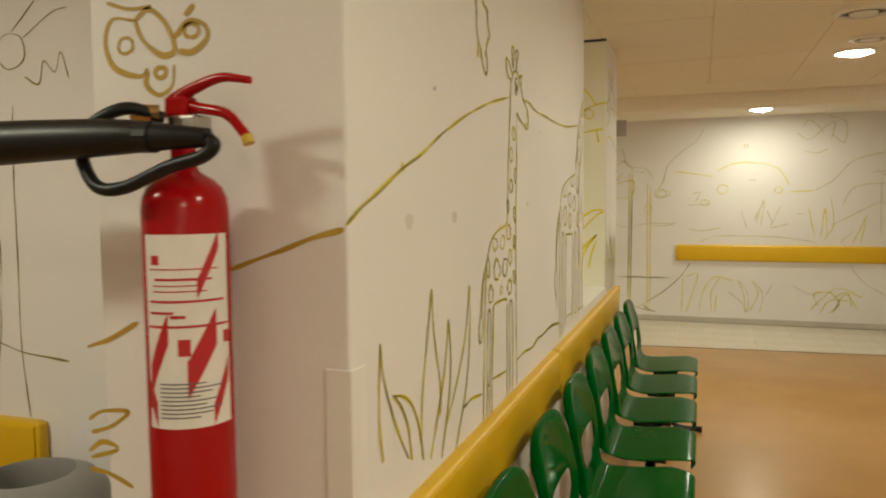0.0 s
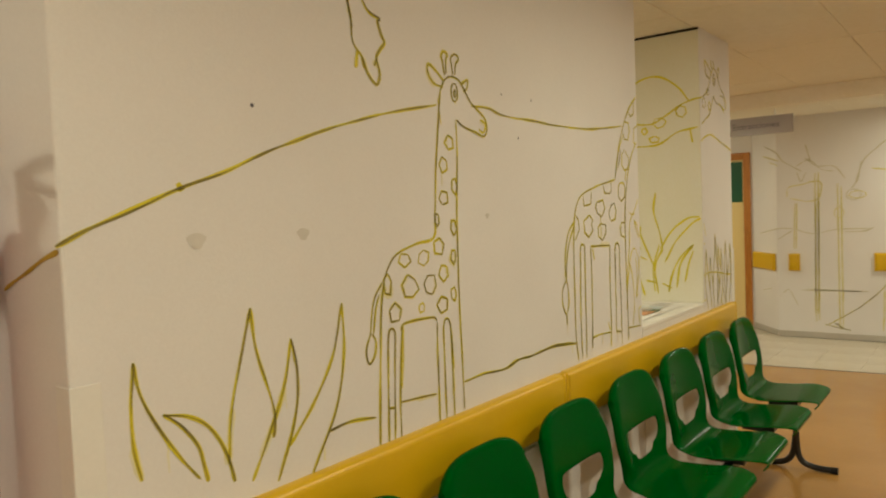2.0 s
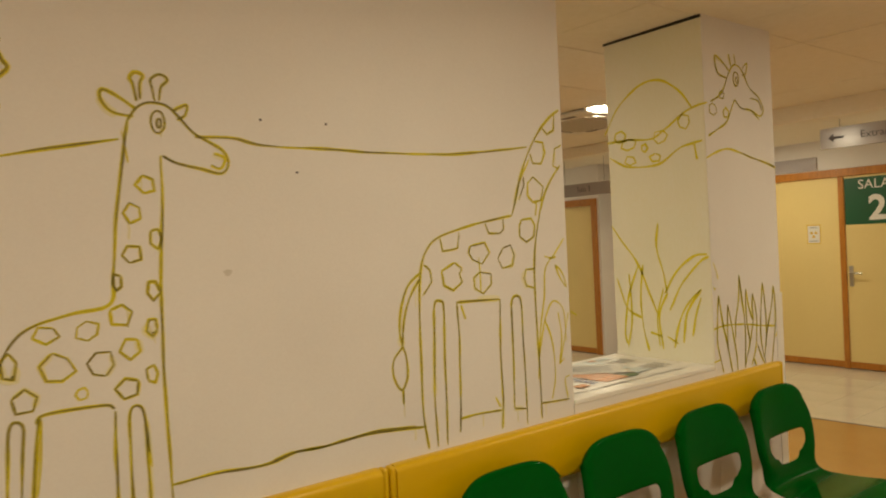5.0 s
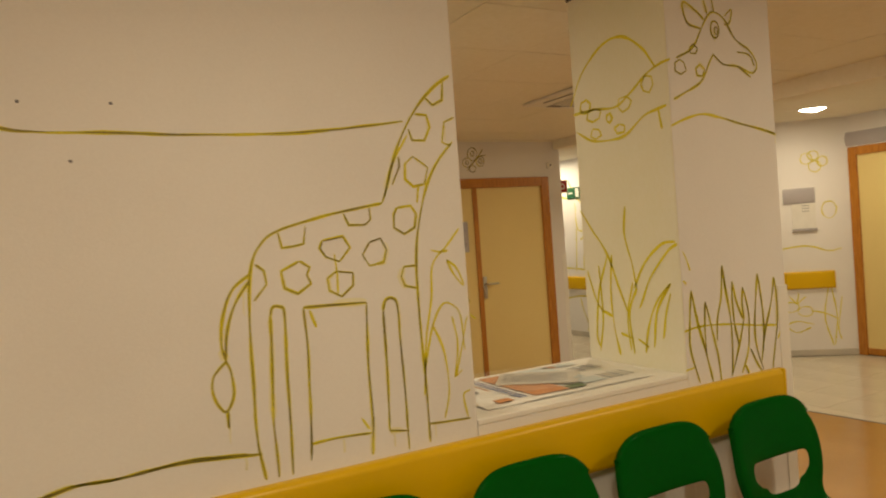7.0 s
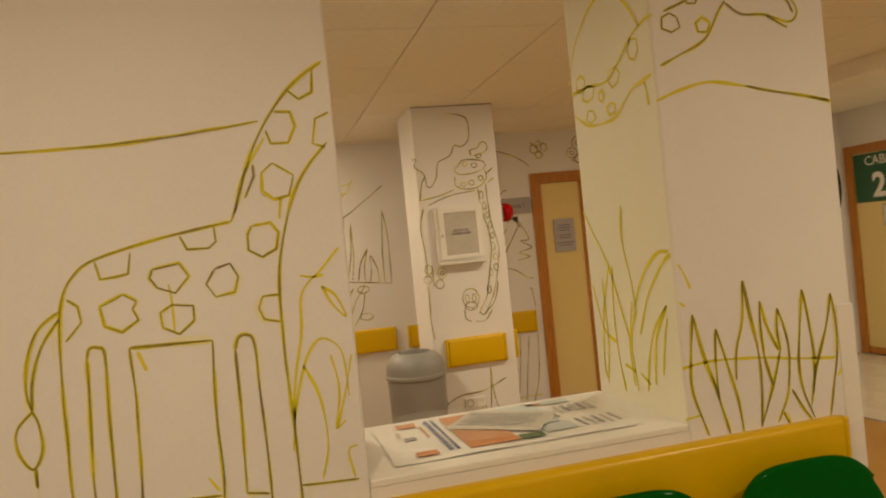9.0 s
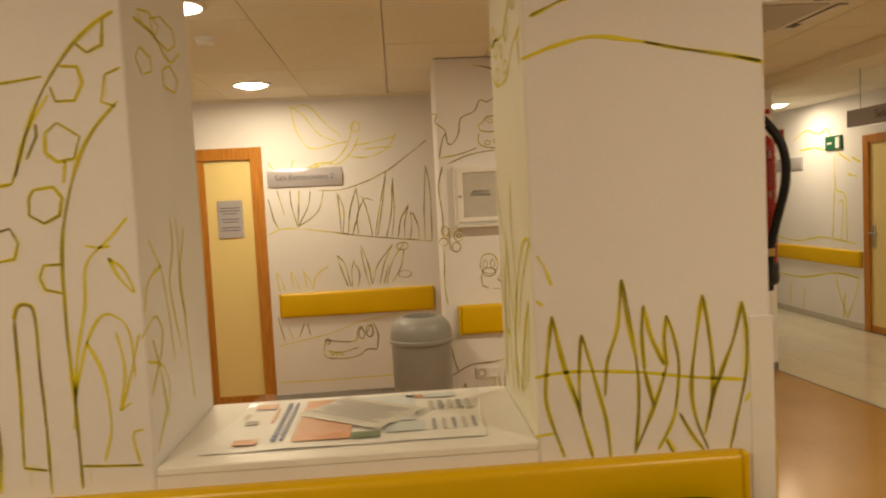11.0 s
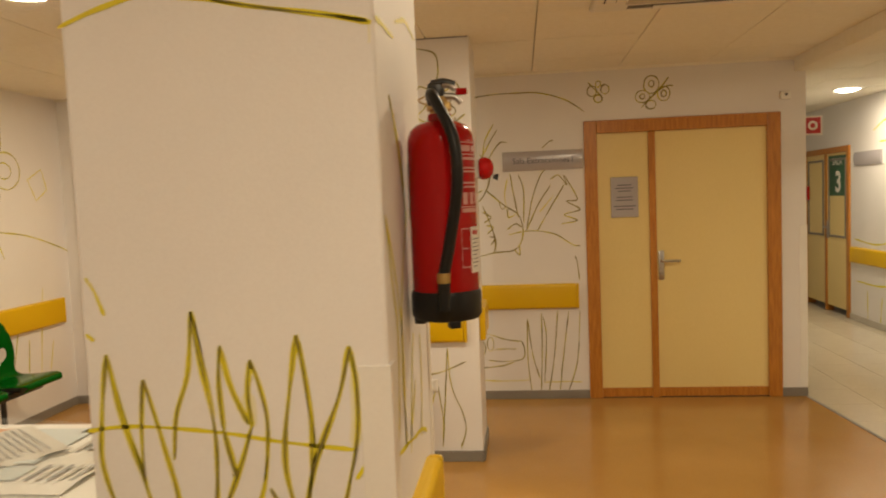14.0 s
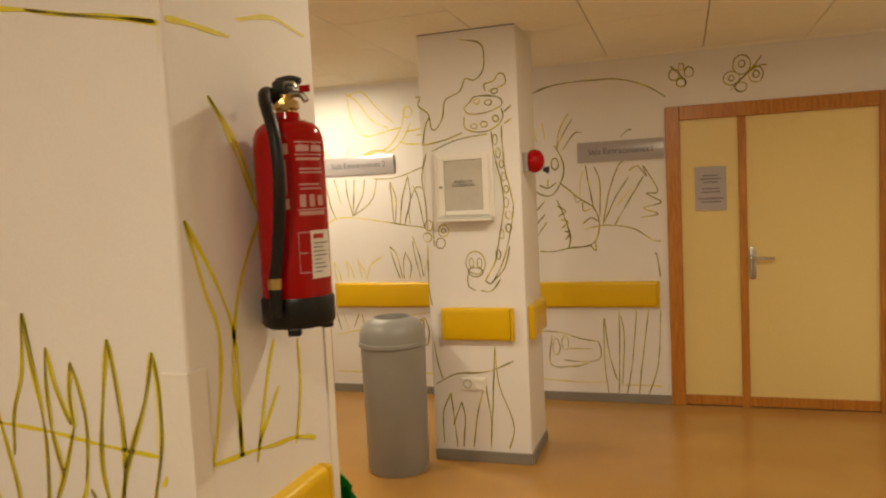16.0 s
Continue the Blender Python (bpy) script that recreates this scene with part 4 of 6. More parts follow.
# ---- marks on the painted wall ----
M_STAIN = surface("grey_smudge", (0.60, 0.57, 0.53), (0.70, 0.67, 0.63), 0.7, 14, 60, 0)
bm = bmesh.new()
for y, z, r in ((1.596, 1.801, 0.005), (2.608, 1.932, 0.004), (2.80, 1.932, 0.004), (2.705, 1.796, 0.004)):
    ring = [bm.verts.new((y + r * math.cos(k), -0.0012, z + r * math.sin(k))) for k in [2 * math.pi * i / 10 for i in range(10)]]
    bm.faces.new(ring)
ob = tagged(part("screw_hole", bm, M_INK, None, "small dark screw holes in the white wall"), category="hole", kind="stuff")
ob.matrix_basis = front()
bm = bmesh.new()
for y, z, r in ((1.725, 1.515, 0.018), (2.50, 1.538, 0.011), (1.44, 1.514, 0.021)):
    ring = [bm.verts.new((y + r * math.cos(k) * (1 + 0.25 * math.sin(3 * k)), -0.0009, z + r * 0.8 * math.sin(k))) for k in [2 * math.pi * i / 14 for i in range(14)]]
    bm.faces.new(ring)
ob = tagged(part("wall_smudge", bm, M_STAIN, None, "faint grey smudges on the white wall"), category="stain", kind="stuff")
ob.matrix_basis = front()

# ---- pale tiles of the corridor ----
f = structure("floor_corridor", boxes((XCW, XE, YC - 0.1, YN + 0.02, -0.1, -0.007)), M_GROUT)
T = 0.4
bm = boxes((0.0015, T - 0.0015, 0.0015, T - 0.0015, -0.003, 0.0, 0.001, 1))
tile_mesh = mesh_of("floor_tile", bm, M_TILE)
nx, ny = int((XE - XCW) / T) + 1, 7
for i in range(nx):
    for j in range(ny):
        x, y = XCW + T * i, YC - 0.02 + T * j
        if x < XD and y > YM or y > YN:
            continue
        ob = new("floor_tile", tile_mesh)
        ob.parent = f
        ob.matrix_basis = pose(x, y, -0.004)


# ---- wall paintings: line drawings in olive and yellow ----
def drawing(m, label):
    """A line painting on the wall whose frame is m; its strokes are parts."""
    return thing("mural_drawing", m, label, "wall painting", "wall line paintings")


def ribbon(d, path, width, slot, lift, seed):
    """A brush stroke of uneven width, a hair's breadth off the wall."""
    base, n = len(d[0]), len(path)
    for i, q in enumerate(path):
        a = path[min(i + 1, n - 1)] - path[max(i - 1, 0)]
        if a.length < 1e-6:
            a = Vector((1, 0))
        side = Vector((-a.y, a.x)).normalized()
        w = width * (0.75 + 0.55 * noise.noise((q.x * 14 + seed, q.y * 14, seed * 0.37))) * (0.55 if i in (0, n - 1) else 1.0)
        if slot == 0:
            w = width * (0.72 + 1.05 * noise.noise((q.x * 11 + seed, q.y * 11, seed * 0.37))) * (0.4 if i in (0, n - 1) else 1.0)
        w = max(w, width * (0.12 if slot == 0 else 0.3))
        off = side * width * (0.55 if slot == 0 else 0.2) * noise.noise((q.x * 9, q.y * 9 + seed, 3.1))
        for s in (-0.5, 0.5):
            p = q + off + side * w * s
            d[0].append((p.x, -lift, p.y))
    for i in range(n - 1):
        k = base + 2 * i
        d[1].append((k, k + 2, k + 3, k + 1))
        d[2].append(slot)


def paint(d, path, width, tone):
    """One painted line: a pale wash, a yellow stroke, and a broken dark stroke over it where tone is 0; 3 is darker, 2 and 4 are worn, 5 is ochre, 6 a thin dark line."""
    seed = random.uniform(0, 90)
    s = ([], [], [])
    if tone == 0 and random.random() < 0.35:
        k = random.randrange(len(path))
        ribbon(s, path[max(0, k - 5):k + 6], width * 2.6, 2, 0.0007, seed + 9.0)
    if tone == 6:
        ribbon(s, path, width * 0.6, 0, 0.0012, seed)
    else:
        ribbon(s, path, width * (0.95 if tone else 1.15), {2: 3, 4: 4, 5: 5}.get(tone, 1), 0.0011, seed)
    if tone == 3:
        ribbon(s, path, width * 0.82, 0, 0.0018, seed + 5.0)
    if tone == 0:
        ribbon(s, path, width * 0.49, 0, 0.0018, seed + 5.0)
        if random.random() < 0.3:                     # a run of thin paint
            q = path[random.randrange(len(path))]
            run = [Vector((q.x + 0.001 * k % 0.003, q.y - k * random.uniform(0.008, 0.016))) for k in range(5)]
            ribbon(s, run, width * 0.7, 2, 0.0009, seed + 2.0)
    me = bpy.data.meshes.new("painted_line")
    me.from_pydata(s[0], [], s[1])
    for mat in (M_OLIVE, M_YELLOW, M_WASH, M_FAINT, M_PALE, M_OCHRE):
        me.materials.append(mat)
    me.polygons.foreach_set("material_index", s[2])
    new("painted_line", me).parent = d


def ink(d, width, tone, *pts):
    paint(d, smooth_points(pts, 7 if len(pts) > 2 else 8), width, tone)


def outline(d, width, tone, *pts):
    """An angular patch drawn with straight strokes."""
    path = []
    for a, b in zip(pts, pts[1:]):
        path += [Vector(a).lerp(Vector(b), k / 5) for k in range(5)]
    paint(d, path + [Vector(pts[-1])], width * 0.85, tone)


def loop(d, width, tone, u, z, ru, rz, n):
    """A closed spot or eye: an uneven polygon with n corners, smooth when n is large."""
    spin = random.uniform(0, 2 * math.pi)
    ring = []
    for k in range(n):
        a = spin + 2 * math.pi * k / n
        s = random.uniform(0.80, 1.1) if n < 7 else random.uniform(0.96, 1.04)
        ring.append(Vector((u + ru * s * math.cos(a), z + rz * s * math.sin(a))))
    ring.append(ring[0].copy())
    path = []
    if n < 7:
        for a, b in zip(ring, ring[1:]):
            path += [a.lerp(b, k / 4) for k in range(4)]
        path.append(ring[-1])
    else:
        path = smooth_points(ring, 4)
    paint(d, path, width * 0.85, tone)


M_OLIVE = surface("olive_marker", (0.11, 0.09, 0.026), (0.34, 0.28, 0.04), 0.6, 7, 60, 0)
M_OCHRE = surface("ochre_marker", (0.36, 0.22, 0.02), (0.52, 0.36, 0.04), 0.6, 7, 60, 0)
M_YELLOW = surface("yellow_marker", (0.63, 0.53, 0.006), (0.80, 0.71, 0.045), 0.6, 6, 50, 0)
M_FAINT = surface("worn_olive_marker", (0.54, 0.50, 0.34), (0.70, 0.66, 0.54), 0.6, 9, 60, 0)
M_PALE = surface("worn_yellow_marker", (0.60, 0.52, 0.10), (0.76, 0.71, 0.40), 0.6, 9, 60, 0)
M_WASH = surface("thin_yellow_wash", (0.76, 0.71, 0.42), (0.80, 0.77, 0.60), 0.6, 9, 50, 0)
d = drawing(front(), "olive and yellow outline of a tall giraffe on the wall")
ink(d, 0.009, 0, (2.276, 1.908), (2.259, 1.795), (2.241, 1.675), (2.23, 1.555), (2.219, 1.484), (2.137, 1.469), (2.055, 1.446), (2.014, 1.41), (1.992, 1.357), (1.978, 1.261), (1.966, 1.097), (1.957, 0.944))
ink(d, 0.009, 0, (2.349, 1.83), (2.347, 1.706), (2.336, 1.551), (2.332, 1.396), (2.332, 1.24), (2.336, 1.082), (2.337, 0.956))
ink(d, 0.009, 0, (2.276, 1.908), (2.299, 1.941), (2.327, 1.955), (2.365, 1.951), (2.392, 1.929), (2.43, 1.889), (2.469, 1.868), (2.505, 1.846), (2.516, 1.814), (2.496, 1.789), (2.445, 1.8), (2.387, 1.813), (2.353, 1.83))
ink(d, 0.009, 0, (2.478, 1.839), (2.506, 1.828), (2.495, 1.802), (2.47, 1.81))
ink(d, 0.009, 0, (2.292, 1.92), (2.244, 1.928), (2.221, 1.956), (2.226, 1.978), (2.26, 1.963), (2.299, 1.936))
ink(d, 0.009, 0, (2.383, 1.94), (2.417, 1.956), (2.412, 1.93), (2.392, 1.918))
ink(d, 0.009, 0, (2.3, 1.956), (2.294, 1.996), (2.288, 2.01), (2.299, 2.024), (2.317, 2.018), (2.309, 1.998), (2.309, 1.961))
ink(d, 0.009, 0, (2.342, 1.96), (2.338, 1.99), (2.335, 2.01), (2.355, 2.024), (2.373, 2.014), (2.357, 1.994), (2.352, 1.961))
loop(d, 0.009, 0, 2.347, 1.91, 0.016, 0.027, 12)
loop(d, 0.009, 0, 2.349, 1.907, 0.006, 0.011, 8)
ink(d, 0.009, 0, (2.057, 1.238), (2.077, 1.255), (2.194, 1.256), (2.218, 1.244))
ink(d, 0.009, 0, (1.991, 0.938), (2.001, 1.174), (2.007, 1.236), (2.02, 1.248), (2.033, 1.232), (2.029, 1.169), (2.015, 0.943))
ink(d, 0.009, 0, (2.042, 0.924), (2.046, 1.08), (2.06, 1.221), (2.066, 1.248))
ink(d, 0.009, 0, (2.045, 1.045), (2.116, 1.039), (2.204, 1.032))
ink(d, 0.009, 0, (2.214, 0.939), (2.216, 1.135), (2.218, 1.238))
ink(d, 0.009, 0, (2.247, 0.946), (2.248, 1.13), (2.249, 1.221), (2.265, 1.242), (2.282, 1.216), (2.285, 1.092), (2.287, 0.949))
ink(d, 0.009, 0, (1.995, 1.038), (2.019, 1.035))
ink(d, 0.009, 0, (1.99, 1.374), (1.959, 1.34), (1.945, 1.294), (1.937, 1.247), (1.921, 1.216), (1.919, 1.189), (1.93, 1.169), (1.951, 1.19), (1.956, 1.224), (1.942, 1.246))
ink(d, 0.009, 0, (1.948, 1.245), (1.96, 1.306), (1.976, 1.345))
loop(d, 0.009, 0, 2.312, 1.759, 0.024, 0.026, 5)
loop(d, 0.009, 0, 2.279, 1.693, 0.024, 0.026, 5)
loop(d, 0.009, 0, 2.328, 1.632, 0.015, 0.025, 5)
loop(d, 0.009, 0, 2.271, 1.596, 0.024, 0.024, 5)
loop(d, 0.009, 0, 2.236, 1.531, 0.012, 0.021, 5)
loop(d, 0.009, 0, 2.315, 1.51, 0.017, 0.028, 5)
loop(d, 0.009, 0, 2.241, 1.458, 0.027, 0.027, 5)
loop(d, 0.009, 0, 2.168, 1.428, 0.028, 0.025, 6)
loop(d, 0.009, 0, 2.086, 1.429, 0.027, 0.020, 5)
loop(d, 0.009, 0, 2.011, 1.369, 0.018, 0.034, 5)
loop(d, 0.009, 0, 2.105, 1.351, 0.034, 0.034, 6)
loop(d, 0.009, 0, 2.193, 1.349, 0.032, 0.033, 6)
loop(d, 0.009, 0, 2.26, 1.378, 0.024, 0.027, 5)
loop(d, 0.009, 0, 2.31, 1.421, 0.015, 0.025, 5)
loop(d, 0.009, 0, 2.038, 1.289, 0.028, 0.028, 5)
loop(d, 0.009, 0, 2.249, 1.285, 0.027, 0.027, 5)
loop(d, 0.009, 0, 2.305, 1.31, 0.015, 0.023, 5)
loop(d, 0.0072, 1, 2.151, 1.289, 0.015, 0.014, 6)
ink(d, 0.0072, 1, (2.067, 1.248), (2.063, 1.163), (2.053, 1.079))
ink(d, 0.0072, 1, (2.264, 1.885), (2.274, 1.811))
ink(d, 0.0072, 1, (2.282, 1.216), (2.294, 1.09))
d = drawing(front(), "olive and yellow outlines of pointed leaves painted on the wall")
ink(d, 0.0099, 0, (1.294, 1.067), (1.281, 1.134), (1.281, 1.214), (1.289, 1.293))
ink(d, 0.0099, 0, (1.289, 1.293), (1.3, 1.23), (1.339, 1.148), (1.377, 1.085), (1.418, 1.031))
ink(d, 0.0099, 0, (1.344, 1.181), (1.394, 1.166), (1.437, 1.139), (1.469, 1.097), (1.49, 1.046), (1.501, 1))
ink(d, 0.0099, 0, (1.344, 1.181), (1.382, 1.148), (1.417, 1.101), (1.429, 1.059), (1.438, 1.021))
ink(d, 0.0099, 0, (1.487, 1.041), (1.499, 1.14), (1.529, 1.249), (1.562, 1.362))
ink(d, 0.0099, 0, (1.562, 1.362), (1.575, 1.264), (1.608, 1.156), (1.615, 1.106), (1.608, 1.065))
ink(d, 0.0099, 0, (1.546, 0.986), (1.594, 1.069), (1.643, 1.166), (1.672, 1.278))
ink(d, 0.0099, 0, (1.672, 1.278), (1.686, 1.195), (1.674, 1.097), (1.617, 0.963))
ink(d, 0.0099, 0, (1.655, 1.034), (1.728, 1.11), (1.8, 1.212), (1.838, 1.339))
ink(d, 0.0099, 0, (1.838, 1.339), (1.839, 1.218), (1.807, 1.091), (1.715, 0.941))
ink(d, 0.0099, 0, (1.778, 1.035), (1.854, 1.04), (1.944, 1.028))
d = drawing(front(), "long olive hill line painted across the wall")
ink(d, 0.0099, 0, (1.162, 1.518), (1.231, 1.551), (1.322, 1.585), (1.411, 1.621), (1.512, 1.653), (1.609, 1.693), (1.717, 1.732), (1.882, 1.783), (2.078, 1.831), (2.256, 1.865))
ink(d, 0.009, 0, (2.433, 1.878), (2.532, 1.88), (2.618, 1.864), (2.807, 1.862), (2.991, 1.858), (3.226, 1.863), (3.389, 1.878), (3.567, 1.9))
ink(d, 0.009, 0, (2.337, 1.038), (2.449, 1.041), (2.578, 1.033), (2.67, 1.048), (2.767, 1.045), (2.897, 1.05), (3.094, 1.032))
ink(d, 0.027, 1, (1.405, 1.631), (1.414, 1.615))
d = drawing(front(), "olive outline of hanging claws painted high on the wall")
ink(d, 0.0099, 0, (1.895, 2.12), (1.915, 2.058), (1.919, 1.992), (1.952, 1.956), (1.972, 1.918), (2.003, 1.894), (2.017, 1.922), (2.007, 1.962), (2.02, 1.984), (2.04, 2.007), (2.029, 2.026), (2.016, 2.059), (2.024, 2.067), (1.98, 2.081), (1.947, 2.129))
ink(d, 0.0099, 0, (1.904, 2.108), (1.911, 2.064), (1.92, 2.026))
ink(d, 0.0099, 0, (2.007, 1.962), (1.995, 1.941))
ink(d, 0.0144, 1, (1.935, 1.974), (1.927, 1.927))
ink(d, 0.0144, 1, (1.952, 1.956), (1.961, 1.93))
d = drawing(front(), "olive and yellow outline of a giraffe body painted on the wall")
ink(d, 0.009, 0, (3.731, 2.037), (3.682, 2.007), (3.631, 1.959), (3.58, 1.892), (3.537, 1.811), (3.509, 1.731), (3.483, 1.667))
ink(d, 0.009, 0, (3.483, 1.667), (3.403, 1.655), (3.303, 1.638), (3.176, 1.606), (3.128, 1.572), (3.102, 1.522), (3.09, 1.436), (3.085, 1.334), (3.085, 1.202), (3.084, 1.07), (3.099, 0.963))
ink(d, 0.009, 0, (3.726, 1.84), (3.674, 1.785), (3.63, 1.711), (3.598, 1.613), (3.579, 1.515), (3.575, 1.384), (3.578, 1.235), (3.582, 1.103), (3.582, 0.966))
ink(d, 0.009, 0, (3.232, 1.398), (3.316, 1.396), (3.413, 1.392))
ink(d, 0.009, 0, (3.232, 1.398), (3.235, 1.284), (3.231, 1.132), (3.223, 0.989))
ink(d, 0.009, 0, (3.413, 1.392), (3.406, 1.228), (3.407, 1.069), (3.399, 0.967))
ink(d, 0.009, 0, (3.226, 1.031), (3.304, 1.033), (3.4, 1.027))
ink(d, 0.009, 0, (3.141, 1.386), (3.148, 1.407), (3.165, 1.408), (3.179, 1.389), (3.175, 1.262), (3.173, 1.082), (3.171, 0.962))
ink(d, 0.009, 0, (3.141, 1.386), (3.137, 1.268), (3.13, 1.12), (3.133, 0.963))
ink(d, 0.009, 0, (3.462, 1.364), (3.472, 1.392), (3.493, 1.396), (3.507, 1.375), (3.508, 1.278), (3.513, 1.114), (3.513, 0.959))
ink(d, 0.009, 0, (3.462, 1.364), (3.462, 1.204), (3.456, 1.024))
ink(d, 0.009, 0, (3.456, 1.023), (3.508, 1.014))
ink(d, 0.009, 0, (3.586, 1.019), (3.639, 1.015), (3.722, 1.01))
ink(d, 0.009, 0, (3.093, 1.498), (3.047, 1.462), (3.021, 1.4), (3.012, 1.329), (3.02, 1.285))
ink(d, 0.009, 0, (3.092, 1.482), (3.052, 1.425), (3.028, 1.356), (3.02, 1.288))
ink(d, 0.009, 0, (3.02, 1.285), (2.986, 1.247), (2.985, 1.197), (3.01, 1.157), (3.033, 1.196), (3.031, 1.254), (3.02, 1.285))
ink(d, 0.009, 0, (3.015, 1.156), (3.015, 1.116))
outline(d, 0.009, 0, (3.707, 2.020), (3.701, 1.964), (3.668, 1.948), (3.643, 1.970))
outline(d, 0.009, 0, (3.606, 1.921), (3.644, 1.918), (3.653, 1.883), (3.633, 1.844), (3.592, 1.844), (3.582, 1.877))
outline(d, 0.009, 0, (3.737, 1.913), (3.702, 1.899), (3.691, 1.839), (3.720, 1.828))
outline(d, 0.009, 0, (3.590, 1.798), (3.637, 1.765), (3.623, 1.717), (3.586, 1.711), (3.561, 1.733), (3.563, 1.776), (3.590, 1.798))
outline(d, 0.009, 0, (3.545, 1.797), (3.545, 1.769), (3.519, 1.719))
outline(d, 0.009, 0, (3.528, 1.651), (3.572, 1.656), (3.589, 1.631), (3.581, 1.592), (3.546, 1.575), (3.515, 1.595), (3.517, 1.633), (3.528, 1.651))
outline(d, 0.009, 0, (3.177, 1.601), (3.185, 1.560), (3.219, 1.563), (3.245, 1.568), (3.253, 1.615))
outline(d, 0.009, 0, (3.364, 1.642), (3.378, 1.610), (3.426, 1.608), (3.444, 1.622), (3.443, 1.657))
outline(d, 0.009, 0, (3.297, 1.572), (3.357, 1.580), (3.376, 1.548), (3.343, 1.512), (3.304, 1.528), (3.289, 1.552), (3.297, 1.572))
outline(d, 0.009, 0, (3.435, 1.559), (3.470, 1.568), (3.486, 1.535), (3.475, 1.500), (3.431, 1.493), (3.412, 1.525), (3.435, 1.559))
outline(d, 0.009, 0, (3.230, 1.522), (3.257, 1.503), (3.247, 1.485), (3.257, 1.460), (3.220, 1.436), (3.185, 1.454), (3.179, 1.499), (3.230, 1.522))
outline(d, 0.009, 0, (3.332, 1.486), (3.379, 1.478), (3.378, 1.444), (3.343, 1.416), (3.308, 1.435), (3.305, 1.470), (3.332, 1.486))
outline(d, 0.009, 0, (3.112, 1.523), (3.133, 1.505), (3.137, 1.469), (3.102, 1.429))
outline(d, 0.009, 0, (3.576, 1.482), (3.537, 1.482), (3.526, 1.454), (3.536, 1.427), (3.573, 1.417))
ink(d, 0.0081, 1, (3.577, 1.86), (3.516, 1.763), (3.492, 1.683))
ink(d, 0.0081, 1, (3.602, 1.712), (3.594, 1.663))
ink(d, 0.0081, 1, (3.33, 1.534), (3.333, 1.488), (3.332, 1.426))
ink(d, 0.0081, 1, (3.248, 1.388), (3.264, 1.341))
ink(d, 0.0081, 1, (3.374, 1.075), (3.396, 1.039))
ink(d, 0.0081, 1, (3.015, 1.149), (3.015, 1.113))
ink(d, 0.009, 0, (2.593, 1.037), (2.657, 1.048), (2.74, 1.045), (2.827, 1.05), (2.92, 1.054), (3.001, 1.046), (3.058, 1.039))
d = drawing(front(), "yellow outline of stalks painted beside the wall opening")
ink(d, 0.0081, 1, (3.728, 1.581), (3.682, 1.533), (3.629, 1.478), (3.618, 1.38), (3.593, 1.266), (3.574, 1.104))
ink(d, 0.0081, 1, (3.628, 1.523), (3.657, 1.516), (3.684, 1.518))
ink(d, 0.0081, 1, (3.678, 1.491), (3.711, 1.463), (3.73, 1.41), (3.698, 1.447), (3.678, 1.491))
ink(d, 0.0081, 1, (3.58, 1.169), (3.615, 1.297), (3.652, 1.359), (3.686, 1.356), (3.712, 1.319), (3.718, 1.216))
ink(d, 0.0081, 1, (3.615, 1.305), (3.647, 1.226), (3.656, 1.107), (3.636, 1.026))
ink(d, 0.0081, 1, (3.683, 1.322), (3.696, 1.236), (3.68, 1.14))
ink(d, 0.0081, 1, (3.68, 1.14), (3.705, 1.158))
ink(d, 0.0081, 1, (3.684, 1.144), (3.711, 1.234), (3.734, 1.316))
ink(d, 0.0081, 1, (3.727, 1.095), (3.703, 1.082), (3.713, 1.015))
d = drawing(south(0, YJ), "yellow outlines of stalks and spots inside the wall opening")
ink(d, 0.009, 1, (0.379, 1.525), (0.455, 1.445), (0.494, 1.327), (0.512, 1.207))
ink(d, 0.009, 1, (0.6, 1.574), (0.609, 1.446), (0.631, 1.244), (0.659, 1.072))
ink(d, 0.009, 1, (0.315, 1.354), (0.358, 1.427), (0.458, 1.458))
ink(d, 0.009, 1, (0.552, 1.575), (0.557, 1.494), (0.514, 1.411), (0.539, 1.32), (0.575, 1.224))
ink(d, 0.009, 1, (0.359, 1.294), (0.4, 1.204), (0.436, 1.083))
ink(d, 0.009, 1, (0.34, 1.031), (0.449, 1.136), (0.423, 1.213), (0.318, 1.249))
ink(d, 0.009, 1, (0.67, 1.55), (0.598, 1.402), (0.636, 1.305))
ink(d, 0.009, 1, (0.287, 1.307), (0.39, 1.343), (0.43, 1.281), (0.331, 1.167))
loop(d, 0.009, 1, 0.619, 2.057, 0.114, 0.040, 6)
loop(d, 0.009, 1, 0.639, 1.943, 0.073, 0.034, 5)
loop(d, 0.009, 1, 0.497, 2.056, 0.081, 0.029, 5)
loop(d, 0.009, 1, 0.446, 1.95, 0.067, 0.033, 5)
ink(d, 0.009, 1, (0.391, 2.043), (0.525, 2.035), (0.65, 1.99), (0.752, 2.033))
d = drawing(north(0, YP), "yellow outlines of a sun and arching grass on the pillar")
ink(d, 0.0140, 1, (-0.865, 2.068), (-0.778, 2.192), (-0.648, 2.275), (-0.535, 2.277), (-0.436, 2.208), (-0.372, 2.12))
ink(d, 0.0140, 1, (-0.851, 2.03), (-0.724, 2.03), (-0.592, 2.017), (-0.51, 2.055), (-0.431, 2.102), (-0.358, 2.126), (-0.3, 2.133))
ink(d, 0.0140, 1, (-0.84, 1.956), (-0.737, 1.905), (-0.62, 1.894), (-0.54, 1.902), (-0.444, 1.957), (-0.372, 1.971), (-0.33, 1.975))
loop(d, 0.0140, 1, -0.42, 2.068, 0.034, 0.033, 6)
loop(d, 0.0140, 1, -0.544, 2.018, 0.042, 0.032, 6)
loop(d, 0.0140, 1, -0.727, 2.007, 0.048, 0.031, 6)
